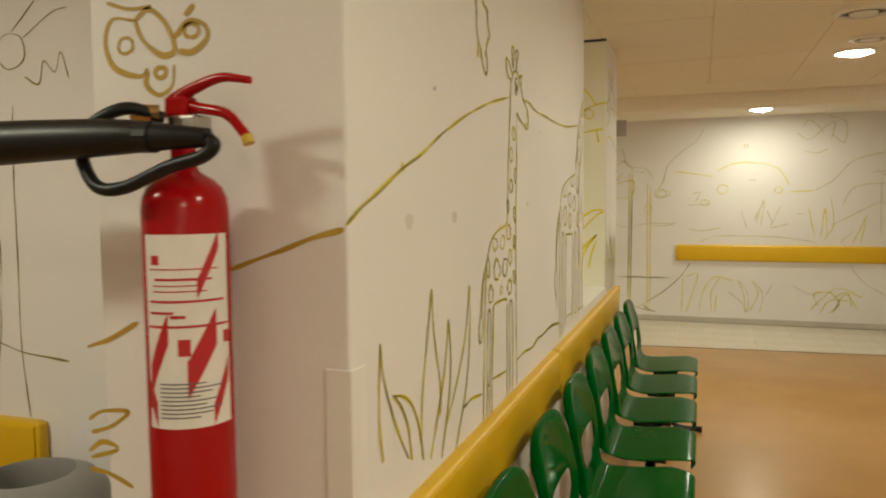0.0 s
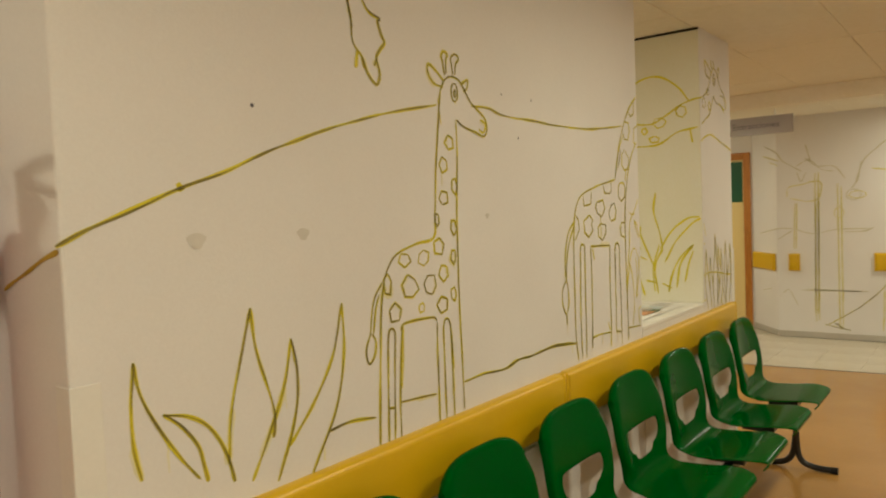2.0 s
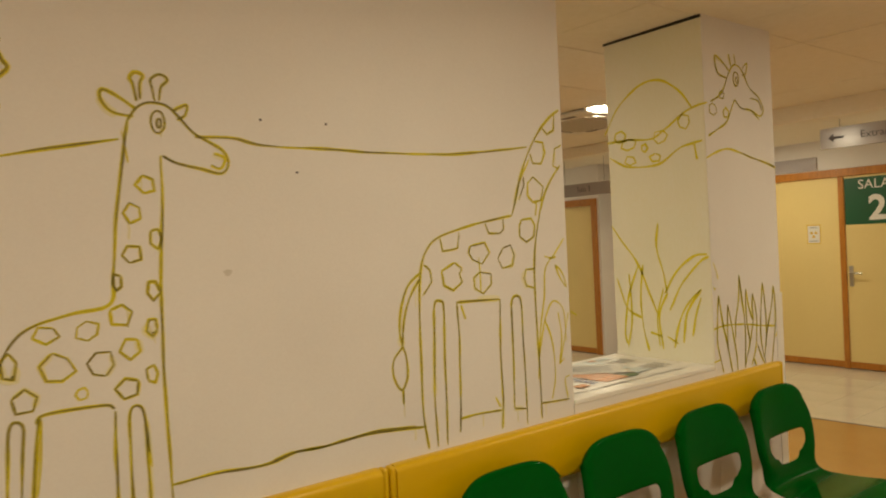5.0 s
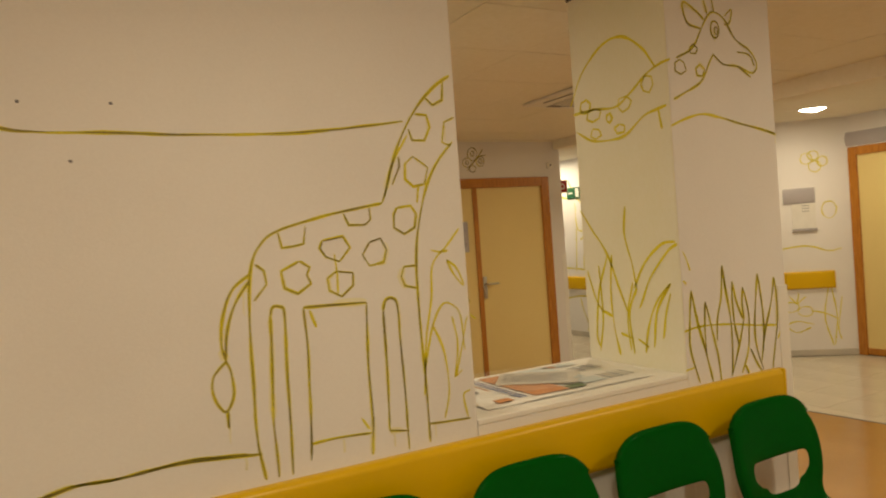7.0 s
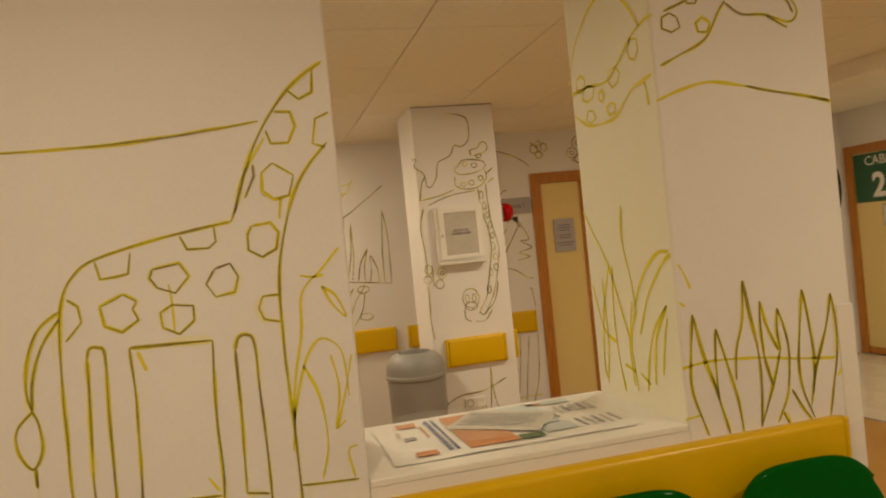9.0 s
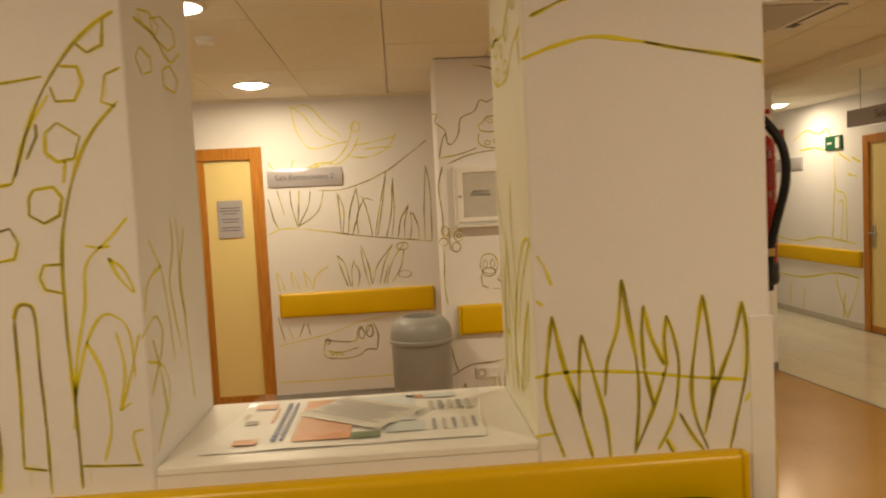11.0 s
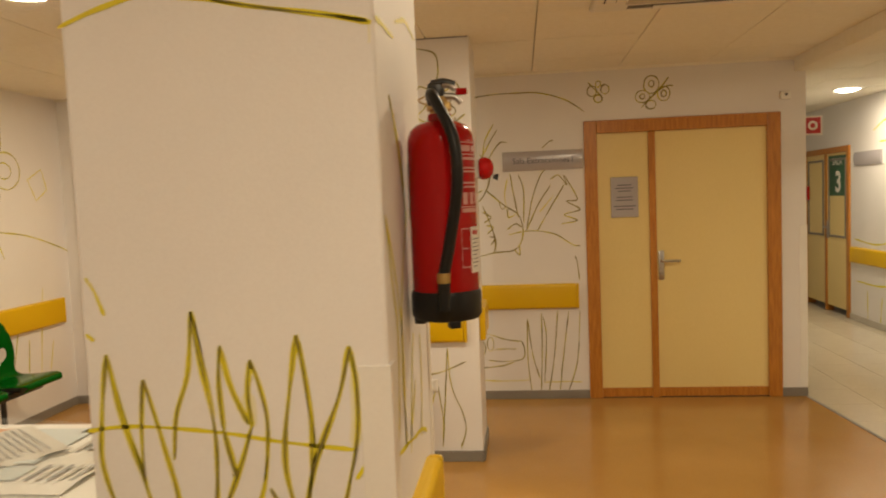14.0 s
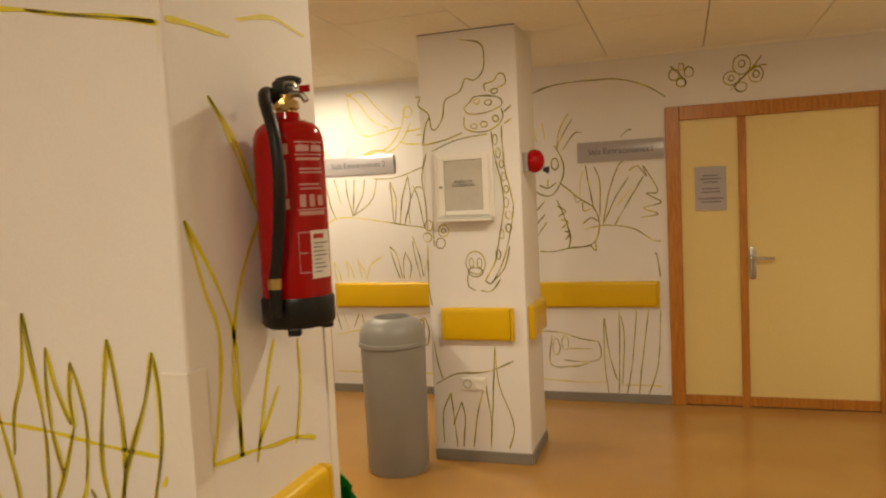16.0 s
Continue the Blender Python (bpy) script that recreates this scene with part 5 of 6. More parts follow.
loop(d, 0.0140, 1, -0.775, 2.051, 0.035, 0.027, 6)
loop(d, 0.0140, 1, -0.575, 1.93, 0.031, 0.020, 5)
loop(d, 0.0140, 1, -0.717, 1.93, 0.033, 0.025, 5)
loop(d, 0.0140, 1, -0.635, 1.98, 0.020, 0.022, 5)
ink(d, 0.0140, 1, (-0.849, 1.626), (-0.780, 1.539), (-0.698, 1.436), (-0.640, 1.296), (-0.598, 1.200))
ink(d, 0.0140, 1, (-0.698, 1.436), (-0.762, 1.287), (-0.792, 1.115), (-0.779, 1.053))
ink(d, 0.0140, 1, (-0.674, 1.436), (-0.691, 1.292), (-0.684, 1.150), (-0.658, 1.031))
ink(d, 0.0140, 1, (-0.579, 1.626), (-0.592, 1.518), (-0.562, 1.400), (-0.543, 1.304))
ink(d, 0.0140, 1, (-0.543, 1.304), (-0.591, 1.201), (-0.576, 1.045))
ink(d, 0.0140, 1, (-0.559, 1.303), (-0.491, 1.403), (-0.401, 1.471), (-0.332, 1.481))
ink(d, 0.0140, 1, (-0.533, 1.227), (-0.466, 1.347), (-0.375, 1.444), (-0.325, 1.472))
ink(d, 0.0140, 1, (-0.514, 1.056), (-0.493, 1.155), (-0.442, 1.255), (-0.368, 1.326))
ink(d, 0.0140, 1, (-0.368, 1.326), (-0.445, 1.217), (-0.468, 1.082))
ink(d, 0.0140, 1, (-0.564, 1.327), (-0.602, 1.191), (-0.595, 1.057))
ink(d, 0.0140, 1, (-0.755, 1.393), (-0.748, 1.182), (-0.777, 1.038))
ink(d, 0.0140, 1, (-0.42, 1.118), (-0.396, 1.225), (-0.371, 1.29))
ink(d, 0.0140, 1, (-0.828, 1.369), (-0.771, 1.228), (-0.69, 1.186))
ink(d, 0.0140, 1, (-0.553, 1.106), (-0.496, 1.078))
ink(d, 0.0140, 1, (-0.647, 1.12), (-0.578, 1.104))
ink(d, 0.0140, 1, (-0.372, 1.965), (-0.359, 1.894))
d = drawing(front(), "olive giraffe head and yellow hill line on the pillar")
ink(d, 0.0099, 0, (4.66, 1.993), (4.713, 2.017), (4.805, 2.062), (4.857, 2.137), (4.882, 2.17))
ink(d, 0.0099, 0, (4.685, 2.143), (4.773, 2.185), (4.824, 2.261))
ink(d, 0.0099, 0, (4.824, 2.261), (4.858, 2.306), (4.896, 2.326), (4.95, 2.303), (5.006, 2.232), (5.083, 2.193), (5.121, 2.14), (5.091, 2.106), (5.012, 2.128), (4.934, 2.131), (4.881, 2.164))
ink(d, 0.0099, 0, (5.012, 2.128), (5.083, 2.088))
ink(d, 0.0099, 0, (5.011, 2.184), (5.081, 2.175), (5.107, 2.133))
ink(d, 0.0099, 0, (4.824, 2.257), (4.752, 2.276), (4.735, 2.347), (4.8, 2.322), (4.842, 2.294))
ink(d, 0.0099, 0, (4.951, 2.313), (4.994, 2.343), (4.98, 2.294), (4.948, 2.281))
loop(d, 0.0099, 0, 4.896, 2.26, 0.022, 0.032, 12)
loop(d, 0.0099, 0, 4.902, 2.256, 0.009, 0.015, 8)
ink(d, 0.0099, 0, (4.859, 2.316), (4.843, 2.367))
ink(d, 0.0099, 0, (4.897, 2.33), (4.888, 2.372))
loop(d, 0.0099, 0, 4.702, 2.113, 0.032, 0.031, 6)
loop(d, 0.0099, 0, 4.775, 2.179, 0.024, 0.019, 5)
loop(d, 0.0099, 0, 4.803, 2.101, 0.027, 0.025, 5)
ink(d, 0.0126, 1, (4.636, 1.897), (4.71, 1.923), (4.805, 1.942), (4.9, 1.93), (5.02, 1.906), (5.117, 1.889), (5.21, 1.868))
ink(d, 0.0063, 0, (4.924, 1.927), (5.02, 1.906), (5.117, 1.889), (5.204, 1.871))
d = drawing(front(), "olive and yellow outlines of tall grass on the pillar")
ink(d, 0.0108, 0, (4.7, 0.958), (4.665, 1.073), (4.664, 1.159), (4.683, 1.298))
ink(d, 0.0108, 0, (4.683, 1.298), (4.702, 1.193), (4.742, 1.054), (4.769, 0.951))
ink(d, 0.0108, 0, (4.742, 1.054), (4.743, 1.153), (4.752, 1.25))
ink(d, 0.0108, 0, (4.752, 1.25), (4.778, 1.15), (4.803, 1.048), (4.812, 0.947))
ink(d, 0.0108, 0, (4.803, 1.098), (4.813, 1.184), (4.84, 1.268), (4.852, 1.375))
ink(d, 0.0108, 0, (4.852, 1.375), (4.865, 1.279), (4.883, 1.166), (4.884, 1.066), (4.872, 0.954))
ink(d, 0.0108, 0, (4.901, 1.152), (4.897, 1.239), (4.903, 1.311))
ink(d, 0.0108, 0, (4.903, 1.311), (4.918, 1.238), (4.948, 1.165))
ink(d, 0.0108, 0, (4.901, 1.152), (4.922, 1.063))
ink(d, 0.0108, 0, (4.958, 1.284), (4.951, 1.223), (4.955, 1.16))
ink(d, 0.0108, 0, (4.958, 1.284), (4.974, 1.234), (4.985, 1.158), (4.971, 1.046), (4.929, 0.959))
ink(d, 0.0108, 0, (4.955, 1.16), (4.915, 1.051), (4.873, 0.959))
ink(d, 0.0108, 0, (5.051, 0.952), (5.021, 1.041), (5.016, 1.13), (5.047, 1.328))
ink(d, 0.0108, 0, (5.047, 1.328), (5.061, 1.227), (5.067, 1.126), (5.058, 1.025))
ink(d, 0.0108, 0, (5.044, 0.989), (5.074, 1.1), (5.118, 1.21), (5.144, 1.306))
ink(d, 0.0108, 0, (5.144, 1.306), (5.153, 1.22), (5.146, 1.119), (5.106, 0.947))
ink(d, 0.0108, 0, (4.983, 1.045), (5.012, 0.991), (5.042, 0.948))
ink(d, 0.0108, 0, (4.949, 0.985), (4.967, 0.951))
ink(d, 0.0108, 1, (4.637, 1.154), (4.688, 1.16), (4.761, 1.161), (4.883, 1.151), (5.007, 1.133), (5.145, 1.117))
ink(d, 0.0108, 1, (4.653, 1.442), (4.67, 1.414), (4.686, 1.371))
ink(d, 0.0108, 1, (4.647, 1.337), (4.662, 1.324))
ink(d, 0.0108, 1, (4.631, 1.012), (4.679, 1.016))
ink(d, 0.0108, 1, (5.146, 1.062), (5.165, 1.09))
ink(d, 0.0054, 1, (4.688, 1.292), (4.708, 1.193), (4.748, 1.053))
ink(d, 0.0054, 1, (4.857, 1.359), (4.871, 1.278), (4.887, 1.178))
ink(d, 0.0054, 1, (5.053, 1.315), (5.067, 1.214), (5.072, 1.125))
ink(d, 0.0054, 1, (5.148, 1.289), (5.155, 1.207), (5.148, 1.119))
ink(d, 0.0054, 1, (4.976, 1.221), (4.987, 1.145), (4.973, 1.058))
d = drawing(south(0, Y1), "yellow outlines of tall grass painted on the pillar's end face")
ink(d, 0.0135, 1, (0.429, 1.761), (0.474, 1.706), (0.524, 1.624), (0.57, 1.541))
ink(d, 0.0135, 1, (0.336, 1.535), (0.38, 1.405), (0.414, 1.312), (0.393, 1.161), (0.368, 1.091), (0.356, 1.049))
ink(d, 0.0135, 1, (0.336, 1.535), (0.405, 1.434), (0.455, 1.326), (0.465, 1.232), (0.455, 1.071))
ink(d, 0.0135, 1, (0.582, 1.541), (0.489, 1.402), (0.451, 1.259), (0.457, 1.141), (0.462, 1.069))
ink(d, 0.0135, 1, (0.598, 1.275), (0.558, 1.184), (0.512, 1.041))
ink(d, 0.0135, 1, (0.697, 1.255), (0.697, 1.148), (0.664, 1.026))
ink(d, 0.0135, 1, (0.606, 1.172), (0.553, 1.111), (0.516, 1.068))
ink(d, 0.0135, 1, (0.362, 1.088), (0.467, 1.073), (0.567, 1.056), (0.652, 1.043), (0.75, 1.012))
ink(d, 0.0135, 1, (0.429, 1.761), (0.505, 1.685), (0.563, 1.583))
ink(d, 0.0135, 1, (0.325, 1.878), (0.405, 1.882), (0.51, 1.883))
ink(d, 0.0135, 1, (0.538, 1.922), (0.667, 1.953), (0.812, 1.941))
d = drawing(north(0, Y0), "ochre butterfly outline and hill line painted on the wall's end")
ink(d, 0.0126, 5, (-0.743, 1.892), (-0.795, 1.898), (-0.814, 1.858), (-0.794, 1.81), (-0.737, 1.79), (-0.717, 1.804))
loop(d, 0.0126, 5, -0.766, 1.848, 0.017, 0.015, 12)
ink(d, 0.0126, 5, (-0.717, 1.799), (-0.722, 1.774), (-0.694, 1.754), (-0.665, 1.769), (-0.658, 1.806))
loop(d, 0.0126, 5, -0.689, 1.794, 0.012, 0.010, 10)
ink(d, 0.0126, 5, (-0.743, 1.892), (-0.711, 1.909), (-0.675, 1.88), (-0.656, 1.834), (-0.684, 1.824), (-0.726, 1.855), (-0.743, 1.892))
ink(d, 0.0126, 5, (-0.657, 1.854), (-0.625, 1.88), (-0.59, 1.871), (-0.585, 1.847), (-0.616, 1.825), (-0.649, 1.828))
loop(d, 0.0126, 5, -0.618, 1.863, 0.015, 0.011, 10)
ink(d, 0.0126, 5, (-0.806, 1.929), (-0.755, 1.914), (-0.704, 1.913))
ink(d, 0.0126, 5, (-0.631, 1.89), (-0.612, 1.908))
ink(d, 0.0126, 5, (-0.552, 1.436), (-0.452, 1.47), (-0.385, 1.494), (-0.323, 1.51))
ink(d, 0.0126, 5, (-0.89, 1.276), (-0.833, 1.296), (-0.764, 1.331))
ink(d, 0.0126, 5, (-0.893, 1.131), (-0.857, 1.151), (-0.794, 1.156), (-0.837, 1.124), (-0.888, 1.106))
ink(d, 0.0126, 5, (-0.897, 1.068), (-0.861, 1.089), (-0.826, 1.079), (-0.891, 1.055))
ink(d, 0.0126, 5, (-0.895, 1.032), (-0.85, 1.028), (-0.79, 1.006))
d = drawing(north(0, YS0), "thin dark outlines of flowers and stems on the white wall")
ink(d, 0.009, 6, (-1.618, 1.695), (-1.621, 1.372), (-1.62, 1.108), (-1.6, 0.935))
ink(d, 0.009, 6, (-1.685, 1.453), (-1.696, 1.238), (-1.727, 0.967))
ink(d, 0.009, 6, (-1.712, 1.15), (-1.608, 1.125), (-1.443, 1.11))
loop(d, 0.009, 6, -1.609, 1.988, 0.055, 0.050, 14)
ink(d, 0.009, 6, (-1.56, 2.022), (-1.452, 2.081), (-1.395, 2.09))
ink(d, 0.009, 6, (-1.601, 2.042), (-1.51, 2.122))
ink(d, 0.009, 6, (-1.558, 1.913), (-1.507, 1.891), (-1.486, 1.954), (-1.447, 1.92), (-1.423, 1.972), (-1.4, 1.901))
ink(d, 0.009, 6, (-1.608, 1.838), (-1.628, 1.704))
d = drawing(west(), "yellow outline of a flying bird painted on the white wall")
ink(d, 0.01125, 1, (3.521, 2.396), (3.555, 2.213), (3.66, 2.072), (3.867, 2.099), (3.968, 2.113))
ink(d, 0.01125, 1, (3.521, 2.396), (3.658, 2.413), (3.786, 2.272), (3.915, 2.152))
ink(d, 0.01125, 1, (3.5, 2.42), (3.609, 2.347), (3.735, 2.183), (3.868, 2.118))
ink(d, 0.01125, 1, (4.013, 2.262), (3.967, 2.104), (3.859, 1.972), (3.72, 1.932), (3.626, 1.891))
loop(d, 0.01125, 1, 4.03, 2.229, 0.036, 0.041, 10)
ink(d, 0.01125, 1, (4.052, 2.146), (4.001, 2.048), (3.927, 1.969), (3.856, 1.926))
ink(d, 0.01125, 1, (4.003, 2.08), (4.141, 2.096), (4.327, 2.134), (4.352, 2.156), (4.276, 2.044), (4.135, 1.982), (3.997, 1.988), (3.953, 2.013))
ink(d, 0.01125, 1, (4.092, 2.044), (4.231, 2.056), (4.323, 2.051))
ink(d, 0.01125, 1, (3.627, 1.914), (3.744, 1.954), (3.865, 1.926))
ink(d, 0.01125, 1, (3.649, 1.89), (3.719, 1.923))
d = drawing(west(), "olive and yellow outlines of grass and hills on the wall")
ink(d, 0.01013, 3, (3.707, 1.727), (3.89, 1.727), (4.077, 1.778), (4.266, 1.861), (4.362, 1.925), (4.506, 2.025), (4.603, 2.099))
ink(d, 0.01013, 3, (3.87, 1.372), (3.862, 1.558), (3.852, 1.697))
ink(d, 0.01013, 3, (3.857, 1.696), (3.899, 1.556), (3.883, 1.371))
ink(d, 0.01013, 3, (3.924, 1.36), (3.949, 1.553), (4.006, 1.735))
ink(d, 0.01013, 3, (4.006, 1.735), (4.018, 1.55), (3.961, 1.358))
ink(d, 0.01013, 3, (4.122, 1.336), (4.087, 1.546), (4.048, 1.664))
ink(d, 0.01013, 3, (4.007, 1.356), (4.006, 1.504), (4.069, 1.64), (4.138, 1.627))
ink(d, 0.01013, 3, (4.145, 1.334), (4.196, 1.587), (4.257, 1.852))
ink(d, 0.01013, 3, (4.257, 1.852), (4.214, 1.586), (4.163, 1.333))
ink(d, 0.01013, 3, (4.236, 1.316), (4.286, 1.536), (4.309, 1.803))
ink(d, 0.01013, 3, (4.283, 1.327), (4.309, 1.535), (4.307, 1.767))
ink(d, 0.01013, 3, (4.329, 1.311), (4.361, 1.463), (4.427, 1.576))
ink(d, 0.01013, 3, (4.426, 1.566), (4.392, 1.438), (4.385, 1.308))
ink(d, 0.01013, 3, (4.505, 1.292), (4.497, 1.409), (4.456, 1.518))
ink(d, 0.01013, 3, (4.443, 1.519), (4.446, 1.412), (4.431, 1.296))
ink(d, 0.01013, 3, (4.551, 1.28), (4.557, 1.569), (4.583, 1.892))
ink(d, 0.01013, 3, (4.583, 1.892), (4.613, 1.659), (4.607, 1.268))
ink(d, 0.01013, 3, (3.294, 1.678), (3.329, 1.516), (3.369, 1.422))
ink(d, 0.01013, 3, (3.421, 1.534), (3.392, 1.65), (3.366, 1.743))
ink(d, 0.01013, 3, (3.52, 1.437), (3.48, 1.6), (3.471, 1.738))
ink(d, 0.01013, 3, (3.52, 1.437), (3.535, 1.597), (3.548, 1.734))
ink(d, 0.01013, 3, (3.52, 1.437), (3.608, 1.594), (3.639, 1.73))
ink(d, 0.01013, 3, (3.52, 1.437), (3.688, 1.557), (3.744, 1.725))
ink(d, 0.01013, 3, (3.778, 1.386), (4.052, 1.339), (4.329, 1.301), (4.607, 1.268))
ink(d, 0.01013, 3, (3.899, 0.928), (3.852, 1.071), (3.822, 1.189))
ink(d, 0.01013, 3, (3.822, 1.189), (3.882, 1.116), (3.918, 0.927))
ink(d, 0.01013, 3, (3.936, 0.926), (3.935, 1.066), (3.958, 1.144))
ink(d, 0.01013, 3, (3.982, 0.923), (3.998, 1.039), (3.948, 1.135))
ink(d, 0.01013, 3, (4.099, 0.94), (4.064, 1.129), (4.02, 1.262))
ink(d, 0.01013, 3, (4.075, 0.918), (4.038, 1.084), (4.018, 1.225))
ink(d, 0.01013, 3, (4.099, 0.94), (4.155, 1.101), (4.28, 1.257))
ink(d, 0.01013, 3, (4.28, 1.257), (4.201, 1.098), (4.16, 0.936))
ink(d, 0.01013, 3, (4.215, 0.933), (4.272, 1.118), (4.383, 1.275))
ink(d, 0.01013, 3, (4.262, 0.94), (4.339, 1.067), (4.37, 1.206))
loop(d, 0.01013, 3, 4.362, 1.239, 0.047, 0.028, 8)
loop(d, 0.01013, 3, 4.369, 1.009, 0.056, 0.028, 8)
ink(d, 0.01013, 3, (4.192, 0.934), (4.221, 1.027), (4.238, 1.096))
ink(d, 0.01013, 3, (3.357, 0.514), (3.328, 0.634), (3.314, 0.705))
ink(d, 0.01013, 3, (3.426, 0.52), (3.387, 0.63))
ink(d, 0.01013, 3, (3.473, 0.531), (3.526, 0.645))
ink(d, 0.01013, 3, (3.567, 0.548), (3.549, 0.644))
ink(d, 0.01013, 1, (3.275, 1.38), (3.369, 1.422), (3.506, 1.428), (3.778, 1.386))
ink(d, 0.01013, 1, (3.346, 0.913), (3.332, 0.984), (3.324, 1.077))
ink(d, 0.01013, 1, (3.324, 1.077), (3.365, 0.996), (3.383, 0.92))
ink(d, 0.01013, 1, (3.452, 0.93), (3.439, 1.08))
ink(d, 0.01013, 1, (3.439, 1.08), (3.488, 0.989), (3.498, 0.927))
ink(d, 0.01013, 1, (3.567, 0.933), (3.54, 1.088))
ink(d, 0.01013, 1, (3.539, 1.074), (3.594, 0.992), (3.612, 0.921))
ink(d, 0.01013, 1, (3.612, 0.921), (3.647, 1.036), (3.753, 1.109))
ink(d, 0.01013, 1, (3.308, 0.47), (3.495, 0.506), (3.729, 0.548), (4.013, 0.639), (4.389, 0.687))
ink(d, 0.01013, 1, (3.289, 0.165), (3.799, 0.165), (4.268, 0.172))
ink(d, 0.01013, 1, (3.354, 1.904), (3.313, 1.974))
ink(d, 0.01013, 1, (3.49, 1.907), (3.518, 1.988))
d = drawing(west(), "dark toothy reptile head outline low on the wall")
ink(d, 0.01125, 3, (3.678, 0.471), (3.702, 0.493), (3.817, 0.476), (3.934, 0.479), (3.952, 0.548), (3.987, 0.593), (4.021, 0.53), (4.081, 0.611), (4.122, 0.514), (4.106, 0.397))
ink(d, 0.01125, 3, (3.678, 0.471), (3.68, 0.362), (3.809, 0.335), (3.95, 0.35), (4.022, 0.397), (4.106, 0.397))
ink(d, 0.01125, 3, (3.697, 0.408), (3.812, 0.387), (3.954, 0.421))
ink(d, 0.01125, 3, (3.72, 0.397), (3.737, 0.368), (3.757, 0.395), (3.774, 0.366), (3.794, 0.393), (3.811, 0.363), (3.831, 0.39))
loop(d, 0.01125, 3, 3.988, 0.532, 0.023, 0.042, 10)
loop(d, 0.01125, 3, 4.054, 0.552, 0.028, 0.048, 10)
loop(d, 0.01125, 3, 3.706, 0.483, 0.019, 0.023, 8)
d = drawing(west(0, -3.28), "olive outlines of a branch and spotted coil on the column")
ink(d, 0.00891, 3, (4.853, 2.44), (4.984, 2.406), (5.007, 2.325), (4.994, 2.248), (4.943, 2.205), (4.893, 2.216), (4.857, 2.149), (4.77, 2.108), (4.749, 2.013), (4.711, 1.951), (4.677, 1.953), (4.664, 2.035), (4.604, 2.088), (4.617, 2.136), (4.586, 2.138))
ink(d, 0.00891, 3, (4.62, 1.859), (4.643, 1.972), (4.67, 2.019))
ink(d, 0.00891, 3, (4.613, 1.859), (4.76, 1.883), (4.863, 1.915))
ink(d, 0.00891, 3, (4.671, 1.823), (4.828, 1.878), (5.013, 1.899))
ink(d, 0.00891, 3, (4.635, 1.809), (4.604, 1.678), (4.62, 1.512), (4.623, 1.371))
ink(d, 0.00891, 3, (4.619, 1.277), (4.614, 1.04), (4.629, 0.92))
ink(d, 0.00891, 3, (4.629, 0.71), (4.645, 0.593), (4.675, 0.482))
ink(d, 0.00891, 3, (5.006, 2.137), (5.001, 2.175), (5.057, 2.19), (5.082, 2.225), (5.114, 2.222), (5.122, 2.175), (5.072, 2.148), (5.022, 2.136))
ink(d, 0.00891, 3, (4.911, 2.081), (4.939, 2.111), (5.021, 2.111), (5.086, 2.093), (5.094, 2.051), (5.001, 2.017), (4.908, 2.018), (4.879, 2.052), (4.911, 2.081))
ink(d, 0.00891, 3, (4.877, 2.004), (4.881, 1.939), (4.963, 1.912), (5.047, 1.928), (5.098, 1.979), (5.094, 2.036))
ink(d, 0.00891, 3, (5.09, 1.941), (5.092, 1.814), (5.103, 1.686), (5.131, 1.556), (5.138, 1.459), (5.097, 1.265), (5.049, 1.135), (4.995, 1.053), (4.955, 1.07))
ink(d, 0.00891, 3, (5.03, 1.914), (5.041, 1.785), (5.069, 1.655), (5.087, 1.526), (5.077, 1.429), (5.044, 1.267), (5.017, 1.168), (4.962, 1.07))
ink(d, 0.00891, 3, (4.995, 1.053), (5.072, 1.134), (5.111, 1.265))
ink(d, 0.00891, 3, (4.926, 1.01), (4.993, 1.009), (5.05, 1.075))
ink(d, 0.00891, 3, (4.854, 1.104), (4.858, 1.037), (4.898, 1.01))
ink(d, 0.00891, 3, (5.103, 2.01), (5.153, 2.047))
ink(d, 0.00891, 3, (5.104, 1.947), (5.15, 1.975))
loop(d, 0.00891, 3, 5.051, 1.864, 0.013, 0.028, 7)
loop(d, 0.00891, 3, 5.065, 1.79, 0.013, 0.028, 7)
loop(d, 0.00891, 3, 5.082, 1.725, 0.013, 0.022, 7)
loop(d, 0.00891, 3, 5.092, 1.654, 0.013, 0.025, 7)
loop(d, 0.00891, 3, 5.103, 1.583, 0.013, 0.022, 7)
loop(d, 0.00891, 3, 5.1, 1.509, 0.013, 0.029, 7)
loop(d, 0.00891, 3, 5.11, 1.437, 0.017, 0.022, 7)
loop(d, 0.00891, 3, 5.108, 1.363, 0.016, 0.023, 7)
loop(d, 0.00891, 3, 5.067, 1.331, 0.013, 0.026, 7)
loop(d, 0.00891, 3, 5.042, 1.217, 0.013, 0.026, 7)
loop(d, 0.00891, 3, 4.932, 1.946, 0.020, 0.016, 7)
loop(d, 0.00891, 3, 4.992, 1.954, 0.020, 0.016, 7)
loop(d, 0.00891, 3, 5.059, 1.981, 0.016, 0.015, 7)
loop(d, 0.00891, 3, 5.02, 2.073, 0.020, 0.016, 7)
loop(d, 0.00891, 3, 4.954, 2.084, 0.017, 0.016, 7)
loop(d, 0.00891, 3, 5.058, 2.133, 0.017, 0.013, 7)
loop(d, 0.00891, 3, 4.905, 1.17, 0.058, 0.066, 14)
loop(d, 0.00891, 3, 4.881, 1.171, 0.014, 0.027, 8)
loop(d, 0.00891, 3, 4.929, 1.17, 0.013, 0.027, 8)
loop(d, 0.00891, 3, 4.903, 1.117, 0.044, 0.027, 10)
